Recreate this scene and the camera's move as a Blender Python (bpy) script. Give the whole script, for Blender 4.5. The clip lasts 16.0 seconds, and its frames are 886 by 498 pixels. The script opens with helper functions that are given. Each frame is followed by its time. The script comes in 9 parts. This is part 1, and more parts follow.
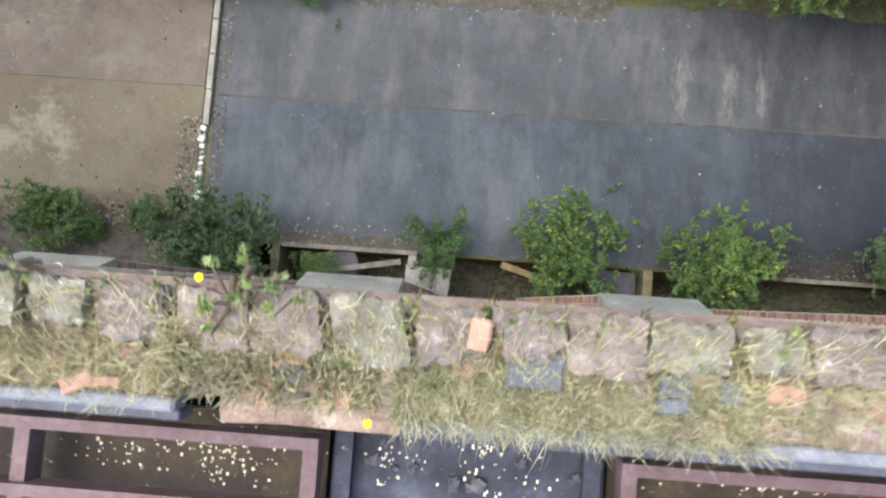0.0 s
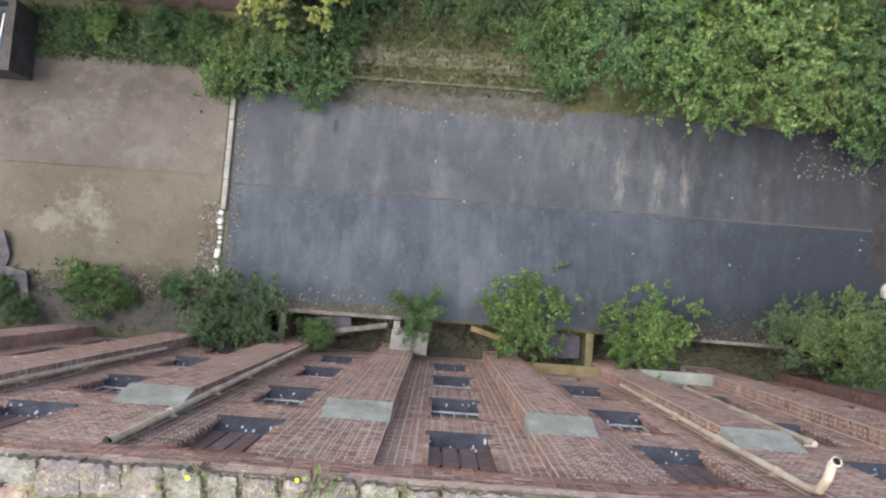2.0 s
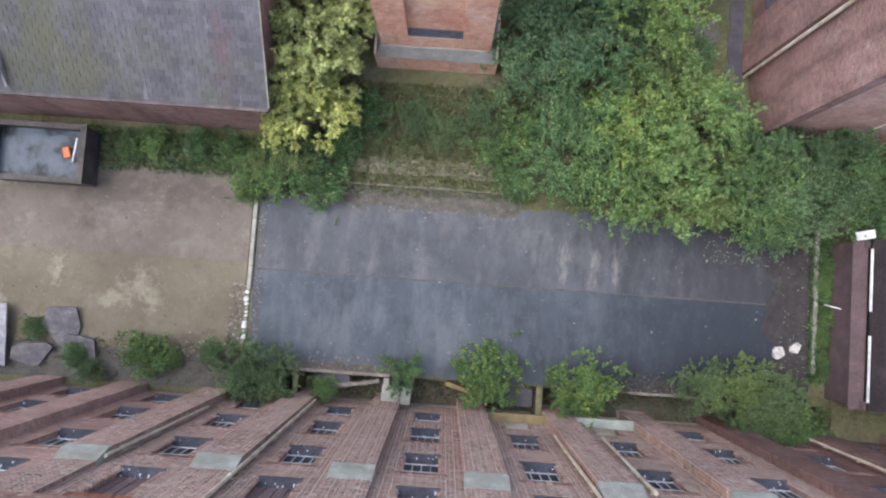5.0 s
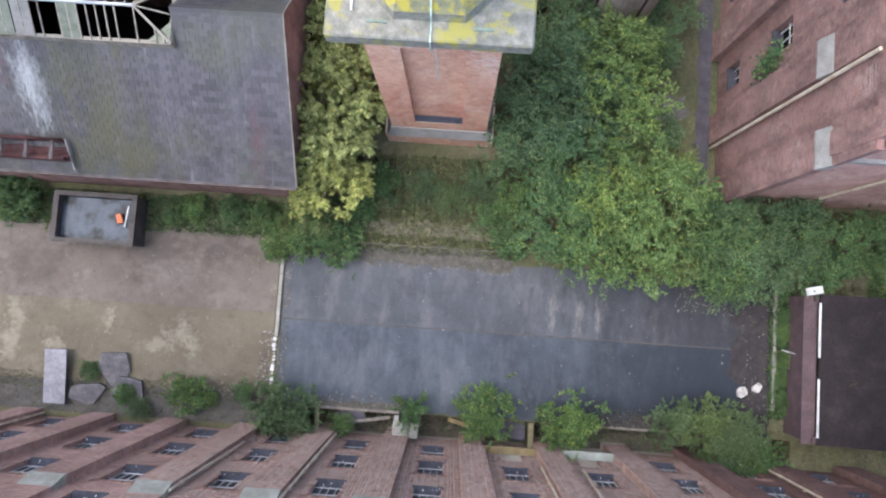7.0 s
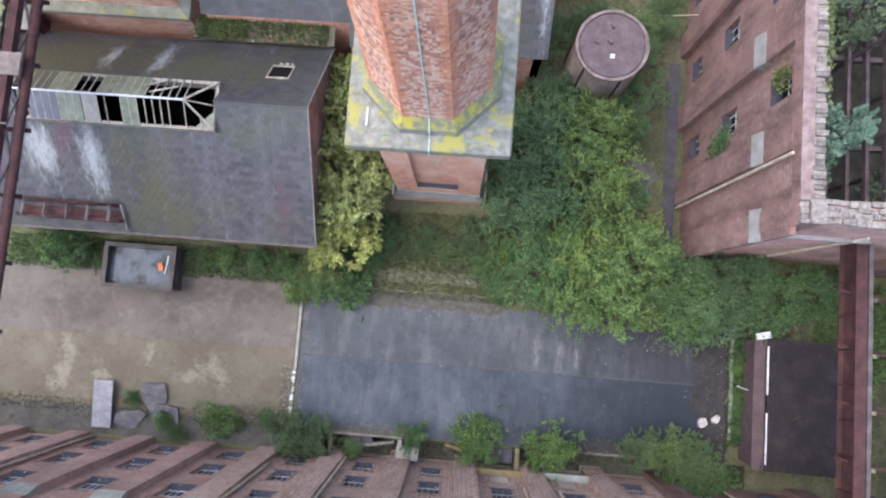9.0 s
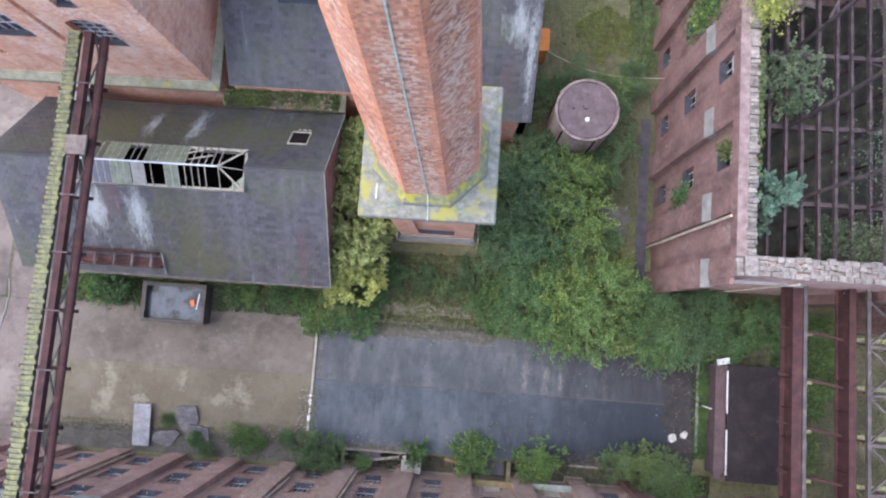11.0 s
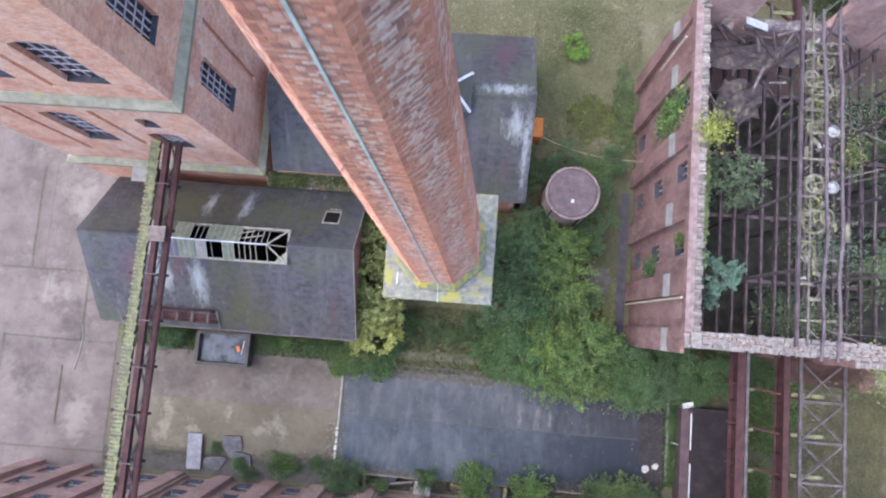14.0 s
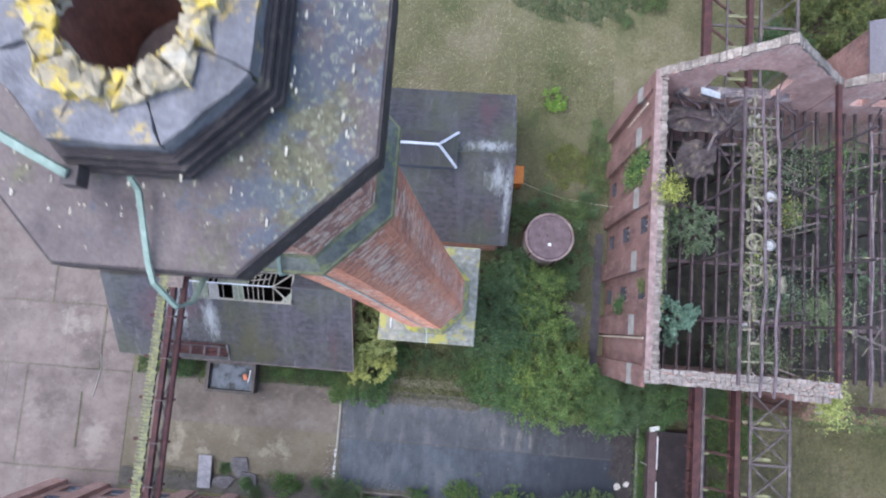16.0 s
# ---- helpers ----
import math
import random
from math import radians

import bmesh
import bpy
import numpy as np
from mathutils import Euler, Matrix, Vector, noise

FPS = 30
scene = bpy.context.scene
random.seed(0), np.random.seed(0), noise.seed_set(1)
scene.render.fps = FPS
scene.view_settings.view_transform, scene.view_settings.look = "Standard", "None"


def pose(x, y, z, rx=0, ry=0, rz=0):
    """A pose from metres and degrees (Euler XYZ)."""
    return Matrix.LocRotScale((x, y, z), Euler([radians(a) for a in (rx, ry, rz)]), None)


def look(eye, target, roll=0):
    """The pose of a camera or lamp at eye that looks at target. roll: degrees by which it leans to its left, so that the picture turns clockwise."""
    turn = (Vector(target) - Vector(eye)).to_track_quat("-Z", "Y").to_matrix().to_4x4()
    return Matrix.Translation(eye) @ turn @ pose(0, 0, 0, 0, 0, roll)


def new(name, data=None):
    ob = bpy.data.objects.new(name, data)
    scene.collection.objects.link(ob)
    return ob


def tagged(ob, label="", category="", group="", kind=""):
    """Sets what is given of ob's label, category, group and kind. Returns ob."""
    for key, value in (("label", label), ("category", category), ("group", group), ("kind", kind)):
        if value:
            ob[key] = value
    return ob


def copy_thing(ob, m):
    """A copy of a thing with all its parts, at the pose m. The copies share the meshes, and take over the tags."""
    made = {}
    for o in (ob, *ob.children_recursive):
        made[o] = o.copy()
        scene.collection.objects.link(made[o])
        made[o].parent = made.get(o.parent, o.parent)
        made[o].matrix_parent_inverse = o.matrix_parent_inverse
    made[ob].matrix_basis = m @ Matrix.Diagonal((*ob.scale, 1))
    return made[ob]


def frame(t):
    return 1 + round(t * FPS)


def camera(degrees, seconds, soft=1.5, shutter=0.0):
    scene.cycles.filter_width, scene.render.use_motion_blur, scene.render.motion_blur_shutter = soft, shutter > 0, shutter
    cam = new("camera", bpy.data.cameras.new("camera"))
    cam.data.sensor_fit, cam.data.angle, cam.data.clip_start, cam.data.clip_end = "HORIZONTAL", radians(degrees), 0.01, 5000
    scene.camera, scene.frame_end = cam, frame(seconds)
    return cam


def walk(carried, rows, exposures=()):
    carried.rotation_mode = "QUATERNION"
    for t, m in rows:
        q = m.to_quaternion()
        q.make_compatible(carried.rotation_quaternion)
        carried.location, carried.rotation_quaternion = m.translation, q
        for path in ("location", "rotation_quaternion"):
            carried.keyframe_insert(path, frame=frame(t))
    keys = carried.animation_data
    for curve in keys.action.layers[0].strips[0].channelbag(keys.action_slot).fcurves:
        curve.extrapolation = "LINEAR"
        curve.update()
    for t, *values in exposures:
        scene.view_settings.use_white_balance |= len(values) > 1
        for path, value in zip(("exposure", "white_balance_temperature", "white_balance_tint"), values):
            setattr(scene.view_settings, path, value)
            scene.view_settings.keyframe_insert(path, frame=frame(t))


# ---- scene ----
cam = camera(68.5, 16.0, soft=2.1, shutter=0.4)
METRES, EYE, TILT, LEAN, TURN = 35.0, 16.12, -90.0, 1.7, 0.0
ROWS = [
    (0.0, 0.0, 0.0, 0.0, -0.32, 4.39, -4.17),
    (0.5, 0.0016, -0.0241, 0.0165, -0.32, 3.9, -4.56),
    (1.0, 0.0026, -0.0506, 0.033, -0.42, 3.57, -5.28),
    (1.5, 0.0002, -0.075, 0.0465, -1.17, 3.4, -4.89),
    (2.0, -0.0033, -0.1005, 0.0598, -1.98, 3.39, -4.25),
    (2.5, -0.004, -0.1239, 0.0712, -2.2, 3.42, -4.31),
    (3.0, -0.0015, -0.1496, 0.0842, -2.26, 3.41, -4.53),
    (3.5, 0.0026, -0.1737, 0.0954, -2.24, 3.44, -4.19),
    (4.0, 0.0072, -0.2, 0.1065, -2.06, 3.4, -4.14),
    (6.5, 0.0143, -0.3266, 0.1626, -1.0, 3.95, -3.87),
    (7.0, 0.013, -0.3542, 0.1735, -0.91, 4.39, -3.9),
    (7.5, 0.013, -0.3803, 0.1857, -0.94, 4.6, -3.79),
    (8.0, 0.0121, -0.4115, 0.1969, -0.83, 4.75, -3.88),
    (8.5, 0.0147, -0.4422, 0.2041, -0.56, 5.1, -4.14),
    (9.0, 0.0168, -0.476, 0.2135, -0.54, 5.38, -4.34),
    (11.5, 0.0178, -0.6353, 0.2612, -0.15, 6.09, -3.88),
    (12.0, 0.0157, -0.6688, 0.2736, 0.12, 6.23, -4.03),
    (12.5, 0.0151, -0.6991, 0.2853, 0.3, 6.27, -4.12),
    (13.0, 0.0163, -0.7319, 0.2991, 0.56, 6.29, -4.33),
    (13.5, 0.0169, -0.762, 0.3123, 0.7, 6.36, -4.57),
    (14.0, 0.0171, -0.7949, 0.3266, 0.55, 6.32, -4.49),
    (14.5, 0.0165, -0.8249, 0.3395, 0.25, 6.51, -4.31),
    (15.0, 0.0167, -0.8574, 0.3528, 0.02, 6.61, -4.25),
    (15.5, 0.0196, -0.8872, 0.3655, -0.05, 6.62, -4.29),
    (16.0, 0.0227, -0.9193, 0.3797, 0.01, 6.78, -4.4),
]
walk(cam, [(t, pose(0, 0, EYE, TILT, LEAN, TURN) @ pose(METRES * x, METRES * y, METRES * z, 90 + pitch, roll, yaw)) for t, x, y, z, yaw, pitch, roll in ROWS], exposures=[(0.0, 1.67, 6330, 6), (3.0, 1.66, 6050, 9), (8.0, 1.6, 5780, 12), (12.5, 1.51, 5600, 14), (14.5, 1.55, 5530, 15), (16.0, 1.39, 5500, 12)])

# ---- world and light: a bright overcast day ----
SUN_UP, SUN_ROUND = 67.0, 272.0
world = bpy.data.worlds.new("sky")
scene.world = world
world.use_nodes = True
wt = world.node_tree
sky = wt.nodes.new("ShaderNodeTexSky")
sky.sky_type = "NISHITA"
sky.sun_disc = False
sky.sun_elevation, sky.sun_rotation = radians(SUN_UP), radians(SUN_ROUND)
sky.air_density, sky.dust_density, sky.ozone_density = 1.0, 4.0, 1.0
wt.links.new(sky.outputs[0], wt.nodes["Background"].inputs[0])
wt.nodes["Background"].inputs[1].default_value = 0.15
sun = new("sun", bpy.data.lights.new("sun", "SUN"))
sun.data.energy, sun.data.angle, sun.data.color = 0.9, radians(95), (1.0, 0.97, 0.94)
sun_from = Vector((math.sin(radians(SUN_ROUND)) * math.cos(radians(SUN_UP)), math.cos(radians(SUN_ROUND)) * math.cos(radians(SUN_UP)), math.sin(radians(SUN_UP))))
sun.matrix_world = look(sun_from * 100, (0, 0, 0))

# ---- materials ----
MATS = {}


def nodes_of(name):
    m = bpy.data.materials.new(name)
    m.use_nodes = True
    return m, m.node_tree, m.node_tree.nodes["Principled BSDF"]


def add_noise(nt, scale, detail=6, rough=0.6, stretch=None, seed=0.0):
    tc = nt.nodes.new("ShaderNodeNewGeometry")
    mp = nt.nodes.new("ShaderNodeMapping")
    nt.links.new(tc.outputs["Position"], mp.inputs[0])
    mp.inputs["Scale"].default_value = stretch or (1, 1, 1)
    mp.inputs["Location"].default_value = (seed, seed * 1.7, seed * 0.6)
    n = nt.nodes.new("ShaderNodeTexNoise")
    n.inputs["Scale"].default_value, n.inputs["Detail"].default_value, n.inputs["Roughness"].default_value = scale, detail, rough
    nt.links.new(mp.outputs[0], n.inputs["Vector"])
    return n.outputs["Fac"]


def ramp(nt, fac, stops):
    r = nt.nodes.new("ShaderNodeValToRGB")
    el = r.color_ramp.elements
    while len(el) < len(stops):
        el.new(0.5)
    for e, (p, c) in zip(el, stops):
        e.position, e.color = p, (*c, 1) if len(c) == 3 else c
    nt.links.new(fac, r.inputs[0])
    return r.outputs[0]


def grey(v):
    return (v, v, v)


def mixc(nt, fac, a, b, mode="MIX"):
    m = nt.nodes.new("ShaderNodeMix")
    m.data_type, m.blend_type = "RGBA", mode
    for sock, val in ((m.inputs[0], fac), (m.inputs[6], a), (m.inputs[7], b)):
        if isinstance(val, (int, float)):
            sock.default_value = val
        elif isinstance(val, tuple):
            sock.default_value = (*val, 1)
        else:
            nt.links.new(val, sock)
    return m.outputs[2]


def bump(nt, bsdf, height, strength=0.4, distance=0.02):
    b = nt.nodes.new("ShaderNodeBump")
    b.inputs["Strength"].default_value, b.inputs["Distance"].default_value = strength, distance
    nt.links.new(height, b.inputs["Height"])
    nt.links.new(b.outputs[0], bsdf.inputs["Normal"])


def surface(name, col, dark, light=None, scale=1.0, fine=20.0, rough=0.85, metal=0.0, relief=0.3, stretch=None, island=0.0, spot=None, spot_at=0.62, spot_scale=2.5, spec=0.3):
    """Worn surface: large patches between two colours, fine grain, optional third colour in spots, optional change from piece to piece."""
    if name in MATS:
        return MATS[name]
    m, nt, b = nodes_of(name)
    big = add_noise(nt, scale, 5, 0.6, stretch)
    stops = [(0.3, dark), (0.55, col), (0.75, light or col)]
    c = ramp(nt, big, stops)
    small = add_noise(nt, fine, 4, 0.7, stretch, 3.1)
    c = mixc(nt, 0.45, c, ramp(nt, small, [(0.25, grey(0.35)), (0.75, grey(1.0))]), "OVERLAY")
    if spot:
        s = add_noise(nt, spot_scale, 8, 0.7, None, 7.7)
        f = ramp(nt, s, [(spot_at, grey(0.0)), (spot_at + 0.09, grey(1.0))])
        c = mixc(nt, f, c, spot)
    if island:
        g = nt.nodes.new("ShaderNodeNewGeometry")
        o = nt.nodes.new("ShaderNodeObjectInfo")
        ad = nt.nodes.new("ShaderNodeMath")
        ad.operation = "ADD"
        nt.links.new(g.outputs["Random Per Island"], ad.inputs[0])
        nt.links.new(o.outputs["Random"], ad.inputs[1])
        fr = nt.nodes.new("ShaderNodeMath")
        fr.operation = "FRACT"
        nt.links.new(ad.outputs[0], fr.inputs[0])
        c = mixc(nt, island, c, ramp(nt, fr.outputs[0], [(0.0, grey(0.22)), (0.5, grey(0.5)), (1.0, grey(0.78))]), "OVERLAY")
    nt.links.new(c, b.inputs["Base Color"])
    b.inputs["Roughness"].default_value, b.inputs["Metallic"].default_value = rough, metal
    b.inputs["Specular IOR Level"].default_value = spec
    if relief:
        bump(nt, b, small, relief, 0.02)
    MATS[name] = m
    return m


def brick_mat(name, col1, col2, mortar, pale=(0.42, 0.3, 0.26), pale_at=0.66, soot=(0.08, 0.05, 0.045), soot_at=0.7):
    """Brickwork for walls too far off for single bricks."""
    if name in MATS:
        return MATS[name]
    m, nt, b = nodes_of(name)
    tc = nt.nodes.new("ShaderNodeTexCoord")
    sp = nt.nodes.new("ShaderNodeSeparateXYZ")
    cb = nt.nodes.new("ShaderNodeCombineXYZ")
    nt.links.new(tc.outputs["Object"], sp.inputs[0])
    sn = nt.nodes.new("ShaderNodeSeparateXYZ")
    nt.links.new(tc.outputs["Normal"], sn.inputs[0])
    ab = nt.nodes.new("ShaderNodeMath")
    ab.operation = "ABSOLUTE"
    nt.links.new(sn.outputs[0], ab.inputs[0])
    gt = nt.nodes.new("ShaderNodeMath")
    gt.operation = "GREATER_THAN"
    gt.inputs[1].default_value = 0.7
    nt.links.new(ab.outputs[0], gt.inputs[0])
    mu = nt.nodes.new("ShaderNodeMix")
    nt.links.new(gt.outputs[0], mu.inputs[0])
    nt.links.new(sp.outputs[0], mu.inputs[2])
    nt.links.new(sp.outputs[1], mu.inputs[3])
    nt.links.new(mu.outputs[0], cb.inputs[0])
    nt.links.new(sp.outputs[2], cb.inputs[1])
    br = nt.nodes.new("ShaderNodeTexBrick")
    nt.links.new(cb.outputs[0], br.inputs["Vector"])
    br.inputs["Scale"].default_value = 1.0
    br.inputs["Brick Width"].default_value, br.inputs["Row Height"].default_value = 0.225, 0.075
    br.inputs["Mortar Size"].default_value, br.inputs["Mortar Smooth"].default_value, br.inputs["Bias"].default_value = 0.006, 0.3, -0.1
    for k, c in (("Color1", col1), ("Color2", col2), ("Mortar", mortar)):
        br.inputs[k].default_value = (*c, 1)
    c = br.outputs["Color"]
    c = mixc(nt, 0.65, c, ramp(nt, add_noise(nt, 0.5, 8, 0.7), [(0.3, grey(0.25)), (0.7, grey(0.75))]), "OVERLAY")
    dash = add_noise(nt, 1.0, 3, 0.6, (4.0, 4.0, 11.0), 13.0)
    c = mixc(nt, 0.45, c, ramp(nt, dash, [(0.3, grey(0.2)), (0.7, grey(0.78))]), "OVERLAY")
    zone = ramp(nt, add_noise(nt, 0.8, 8, 0.7, (1, 1, 0.5), 5.0), [(pale_at - 0.04, grey(0.08)), (pale_at + 0.08, grey(1.0))])
    chip = ramp(nt, add_noise(nt, 1.3, 4, 0.7, (3.5, 3.5, 9.0), 21.0), [(0.46, grey(0)), (0.54, grey(0.9))])
    c = mixc(nt, mixc(nt, 1.0, zone, chip, "MULTIPLY"), c, pale)
    c = mixc(nt, ramp(nt, add_noise(nt, 0.9, 8, 0.7, (1.6, 1.6, 0.35), 9.0), [(soot_at - 0.15, grey(0)), (soot_at + 0.1, grey(0.75))]), c, soot)
    c = mixc(nt, 0.4, c, ramp(nt, add_noise(nt, 14, 4, 0.7), [(0.25, grey(0.3)), (0.75, grey(0.75))]), "OVERLAY")
    nt.links.new(c, b.inputs["Base Color"])
    b.inputs["Roughness"].default_value = 0.9
    b.inputs["Specular IOR Level"].default_value = 0.2
    iv = nt.nodes.new("ShaderNodeMath")
    iv.operation = "SUBTRACT"
    iv.inputs[0].default_value = 1.0
    nt.links.new(br.outputs["Fac"], iv.inputs[1])
    bump(nt, b, iv.outputs[0], 0.5, 0.01)
    MATS[name] = m
    return m


def soft_stain(nt, x, y, rx, ry, seed, grain=(1.4, 0.45, 0.45)):
    """A mask that is 1 round (x, y) in plan and fades out raggedly."""
    tc = nt.nodes.new("ShaderNodeNewGeometry")
    mp = nt.nodes.new("ShaderNodeMapping")
    mp.vector_type = "TEXTURE"
    mp.inputs["Location"].default_value = (x, y, 0)
    mp.inputs["Scale"].default_value = (rx, ry, 1e6)
    nt.links.new(tc.outputs["Position"], mp.inputs[0])
    ln = nt.nodes.new("ShaderNodeVectorMath")
    ln.operation = "LENGTH"
    nt.links.new(mp.outputs[0], ln.inputs[0])
    ad = nt.nodes.new("ShaderNodeMath")
    ad.operation = "MULTIPLY_ADD"
    ad.inputs[1].default_value = 5.0
    nt.links.new(add_noise(nt, 1.3 / min(rx, ry, 1.2), 8, 0.72, grain, seed), ad.inputs[0])
    nt.links.new(ln.outputs["Value"], ad.inputs[2])
    return _fade(nt, ad.outputs[0])


def _fade(nt, val):
    m = nt.nodes.new("ShaderNodeMapRange")
    m.inputs["From Min"].default_value, m.inputs["From Max"].default_value = 2.6, 3.5
    m.inputs["To Min"].default_value, m.inputs["To Max"].default_value = 0.6, 0.0
    nt.links.new(val, m.inputs["Value"])
    return m.outputs["Result"]


def piece_mat(name, stops, patch, patch_scale=0.6, patch_at=0.55, fleck=None, soot=None):
    """Bricks that differ one from another, with weathered patches over many of them."""
    m, nt, b = nodes_of(name)
    g = nt.nodes.new("ShaderNodeNewGeometry")
    o = nt.nodes.new("ShaderNodeObjectInfo")
    ad = nt.nodes.new("ShaderNodeMath")
    ad.operation = "ADD"
    nt.links.new(g.outputs["Random Per Island"], ad.inputs[0])
    nt.links.new(o.outputs["Random"], ad.inputs[1])
    fr = nt.nodes.new("ShaderNodeMath")
    fr.operation = "FRACT"
    nt.links.new(ad.outputs[0], fr.inputs[0])
    c = ramp(nt, fr.outputs[0], stops)
    big = add_noise(nt, patch_scale, 6, 0.65, (1, 1, 0.6), 3)
    c = mixc(nt, ramp(nt, big, [(patch_at, grey(0)), (patch_at + 0.16, grey(0.6))]), c, patch)
    c = mixc(nt, 0.5, c, ramp(nt, add_noise(nt, 0.35, 5, 0.6, None, 8), [(0.3, grey(0.3)), (0.7, grey(0.7))]), "OVERLAY")
    if soot:
        sz = nt.nodes.new("ShaderNodeSeparateXYZ")
        nt.links.new(g.outputs["Position"], sz.inputs[0])
        hi = nt.nodes.new("ShaderNodeMapRange")
        hi.inputs["From Min"].default_value, hi.inputs["From Max"].default_value = 24.0, 42.0
        nt.links.new(sz.outputs[2], hi.inputs["Value"])
        streak = ramp(nt, add_noise(nt, 0.8, 6, 0.7, (1, 1, 0.25), 41), [(0.34, grey(0.0)), (0.6, grey(0.8))])
        c = mixc(nt, mixc(nt, 1.0, streak, hi.outputs[0], "MULTIPLY"), c, mixc(nt, 0.5, tuple(soot), ramp(nt, fr.outputs[0], [(0.0, tuple(v * 0.6 for v in soot)), (1.0, tuple(v * 1.5 for v in soot))])))
    if fleck:
        zone = ramp(nt, add_noise(nt, 0.55, 6, 0.7, (1, 1, 0.5), 17), [(0.4, grey(0)), (0.52, grey(0.95))])
        pick = ramp(nt, fr.outputs[0], [(0.45, grey(0)), (0.46, grey(1))])
        chip = ramp(nt, add_noise(nt, 6, 5, 0.75, (1, 1, 5.0), 23), [(0.44, grey(0.0)), (0.54, grey(0.9))])
        c = mixc(nt, mixc(nt, 1.0, mixc(nt, 1.0, zone, pick, "MULTIPLY"), chip, "MULTIPLY"), c, fleck)
    c = mixc(nt, 0.5, c, ramp(nt, add_noise(nt, 35, 4, 0.7), [(0.25, grey(0.3)), (0.75, grey(0.72))]), "OVERLAY")
    nt.links.new(c, b.inputs["Base Color"])
    b.inputs["Roughness"].default_value = 0.9
    b.inputs["Specular IOR Level"].default_value = 0.2
    bump(nt, b, add_noise(nt, 45, 4, 0.7), 0.4, 0.01)
    MATS[name] = m
    return m


def slate_mat(name, col, pale, moss_at=0.55, sheen_salts=(), mosses=(), reds=()):
    """Old slates: tone changes from slate to slate, dark moss in patches, pale salt and painted wet sheen running down
    the slope.
    """
    m, nt, b = nodes_of(name)
    g = nt.nodes.new("ShaderNodeNewGeometry")
    o = nt.nodes.new("ShaderNodeObjectInfo")
    ad = nt.nodes.new("ShaderNodeMath")
    nt.links.new(g.outputs["Random Per Island"], ad.inputs[0])
    nt.links.new(o.outputs["Random"], ad.inputs[1])
    fr = nt.nodes.new("ShaderNodeMath")
    fr.operation = "FRACT"
    nt.links.new(ad.outputs[0], fr.inputs[0])
    c = ramp(nt, fr.outputs[0], [(0.0, tuple(v * 0.7 for v in col)), (0.5, col), (1.0, tuple(v * 1.3 for v in col))])
    c = mixc(nt, ramp(nt, add_noise(nt, 0.3, 6, 0.6, None, 2), [(moss_at - 0.1, grey(0)), (moss_at + 0.12, grey(0.75))]), c, (0.07, 0.078, 0.042))
    # Pale streaks down the slope: the wet slates' sheen painted as colour.
    c = mixc(nt, ramp(nt, add_noise(nt, 0.55, 8, 0.72, (1.6, 0.22, 0.22), 6), [(0.5, grey(0)), (0.68, grey(0.75))]), c, pale)
    c = mixc(nt, ramp(nt, add_noise(nt, 0.9, 8, 0.75, (2.2, 0.35, 0.35), 11), [(0.6, grey(0)), (0.72, grey(0.8))]), c, tuple(v * 2.2 for v in pale))
    for k, q in enumerate(mosses):
        c = mixc(nt, soft_stain(nt, *q, 20 + k), c, (0.074, 0.072, 0.034))
    for k, q in enumerate(reds):
        c = mixc(nt, soft_stain(nt, *q, 30 + k), c, (0.085, 0.045, 0.05))
    # Bright patches where salt and the roof's wet sheen share one painted colour.
    for k, q in enumerate(sheen_salts):
        c = mixc(nt, soft_stain(nt, *q, 40 + k), c, (0.25, 0.26, 0.255))
        c = mixc(nt, soft_stain(nt, q[0], q[1], q[2] * 0.7, q[3] * 0.8, 60 + k), c, (0.33, 0.35, 0.34))
    c = mixc(nt, 0.45, c, ramp(nt, add_noise(nt, 9, 5, 0.75), [(0.25, grey(0.25)), (0.75, grey(0.78))]), "OVERLAY")
    nt.links.new(c, b.inputs["Base Color"])
    b.inputs["Roughness"].default_value = 0.5
    b.inputs["Specular IOR Level"].default_value = 0.45
    bump(nt, b, add_noise(nt, 14, 5, 0.7), 0.35, 0.02)
    return m


def leaf_mat(name, dark, mid, light, yellow=None):
    if name in MATS:
        return MATS[name]
    m, nt, b = nodes_of(name)
    g = nt.nodes.new("ShaderNodeNewGeometry")
    stops = [(0.0, dark), (0.45, mid), (0.9, light)]
    if yellow:
        stops += [(0.94, light), (0.985, yellow)]
    c = ramp(nt, g.outputs["Random Per Island"], stops)
    c = mixc(nt, 0.6, c, ramp(nt, add_noise(nt, 1.1, 3, 0.6), [(0.3, grey(0.25)), (0.7, grey(0.75))]), "OVERLAY")
    o = nt.nodes.new("ShaderNodeObjectInfo")
    c = mixc(nt, 0.95, c, ramp(nt, o.outputs["Random"], [(0.0, (0.41, 0.45, 0.46)), (0.45, (0.47, 0.5, 0.5)), (0.75, (0.52, 0.53, 0.47)), (1.0, (0.58, 0.58, 0.46))]), "OVERLAY")
    nt.links.new(c, b.inputs["Base Color"])
    b.inputs["Roughness"].default_value = 0.6
    b.inputs["Specular IOR Level"].default_value = 0.25
    tr = nt.nodes.new("ShaderNodeBsdfTranslucent")
    nt.links.new(c, tr.inputs[0])
    mx = nt.nodes.new("ShaderNodeMixShader")
    mx.inputs[0].default_value = 0.3
    out = nt.nodes["Material Output"]
    nt.links.new(b.outputs[0], mx.inputs[1])
    nt.links.new(tr.outputs[0], mx.inputs[2])
    nt.links.new(mx.outputs[0], out.inputs[0])
    MATS[name] = m
    return m


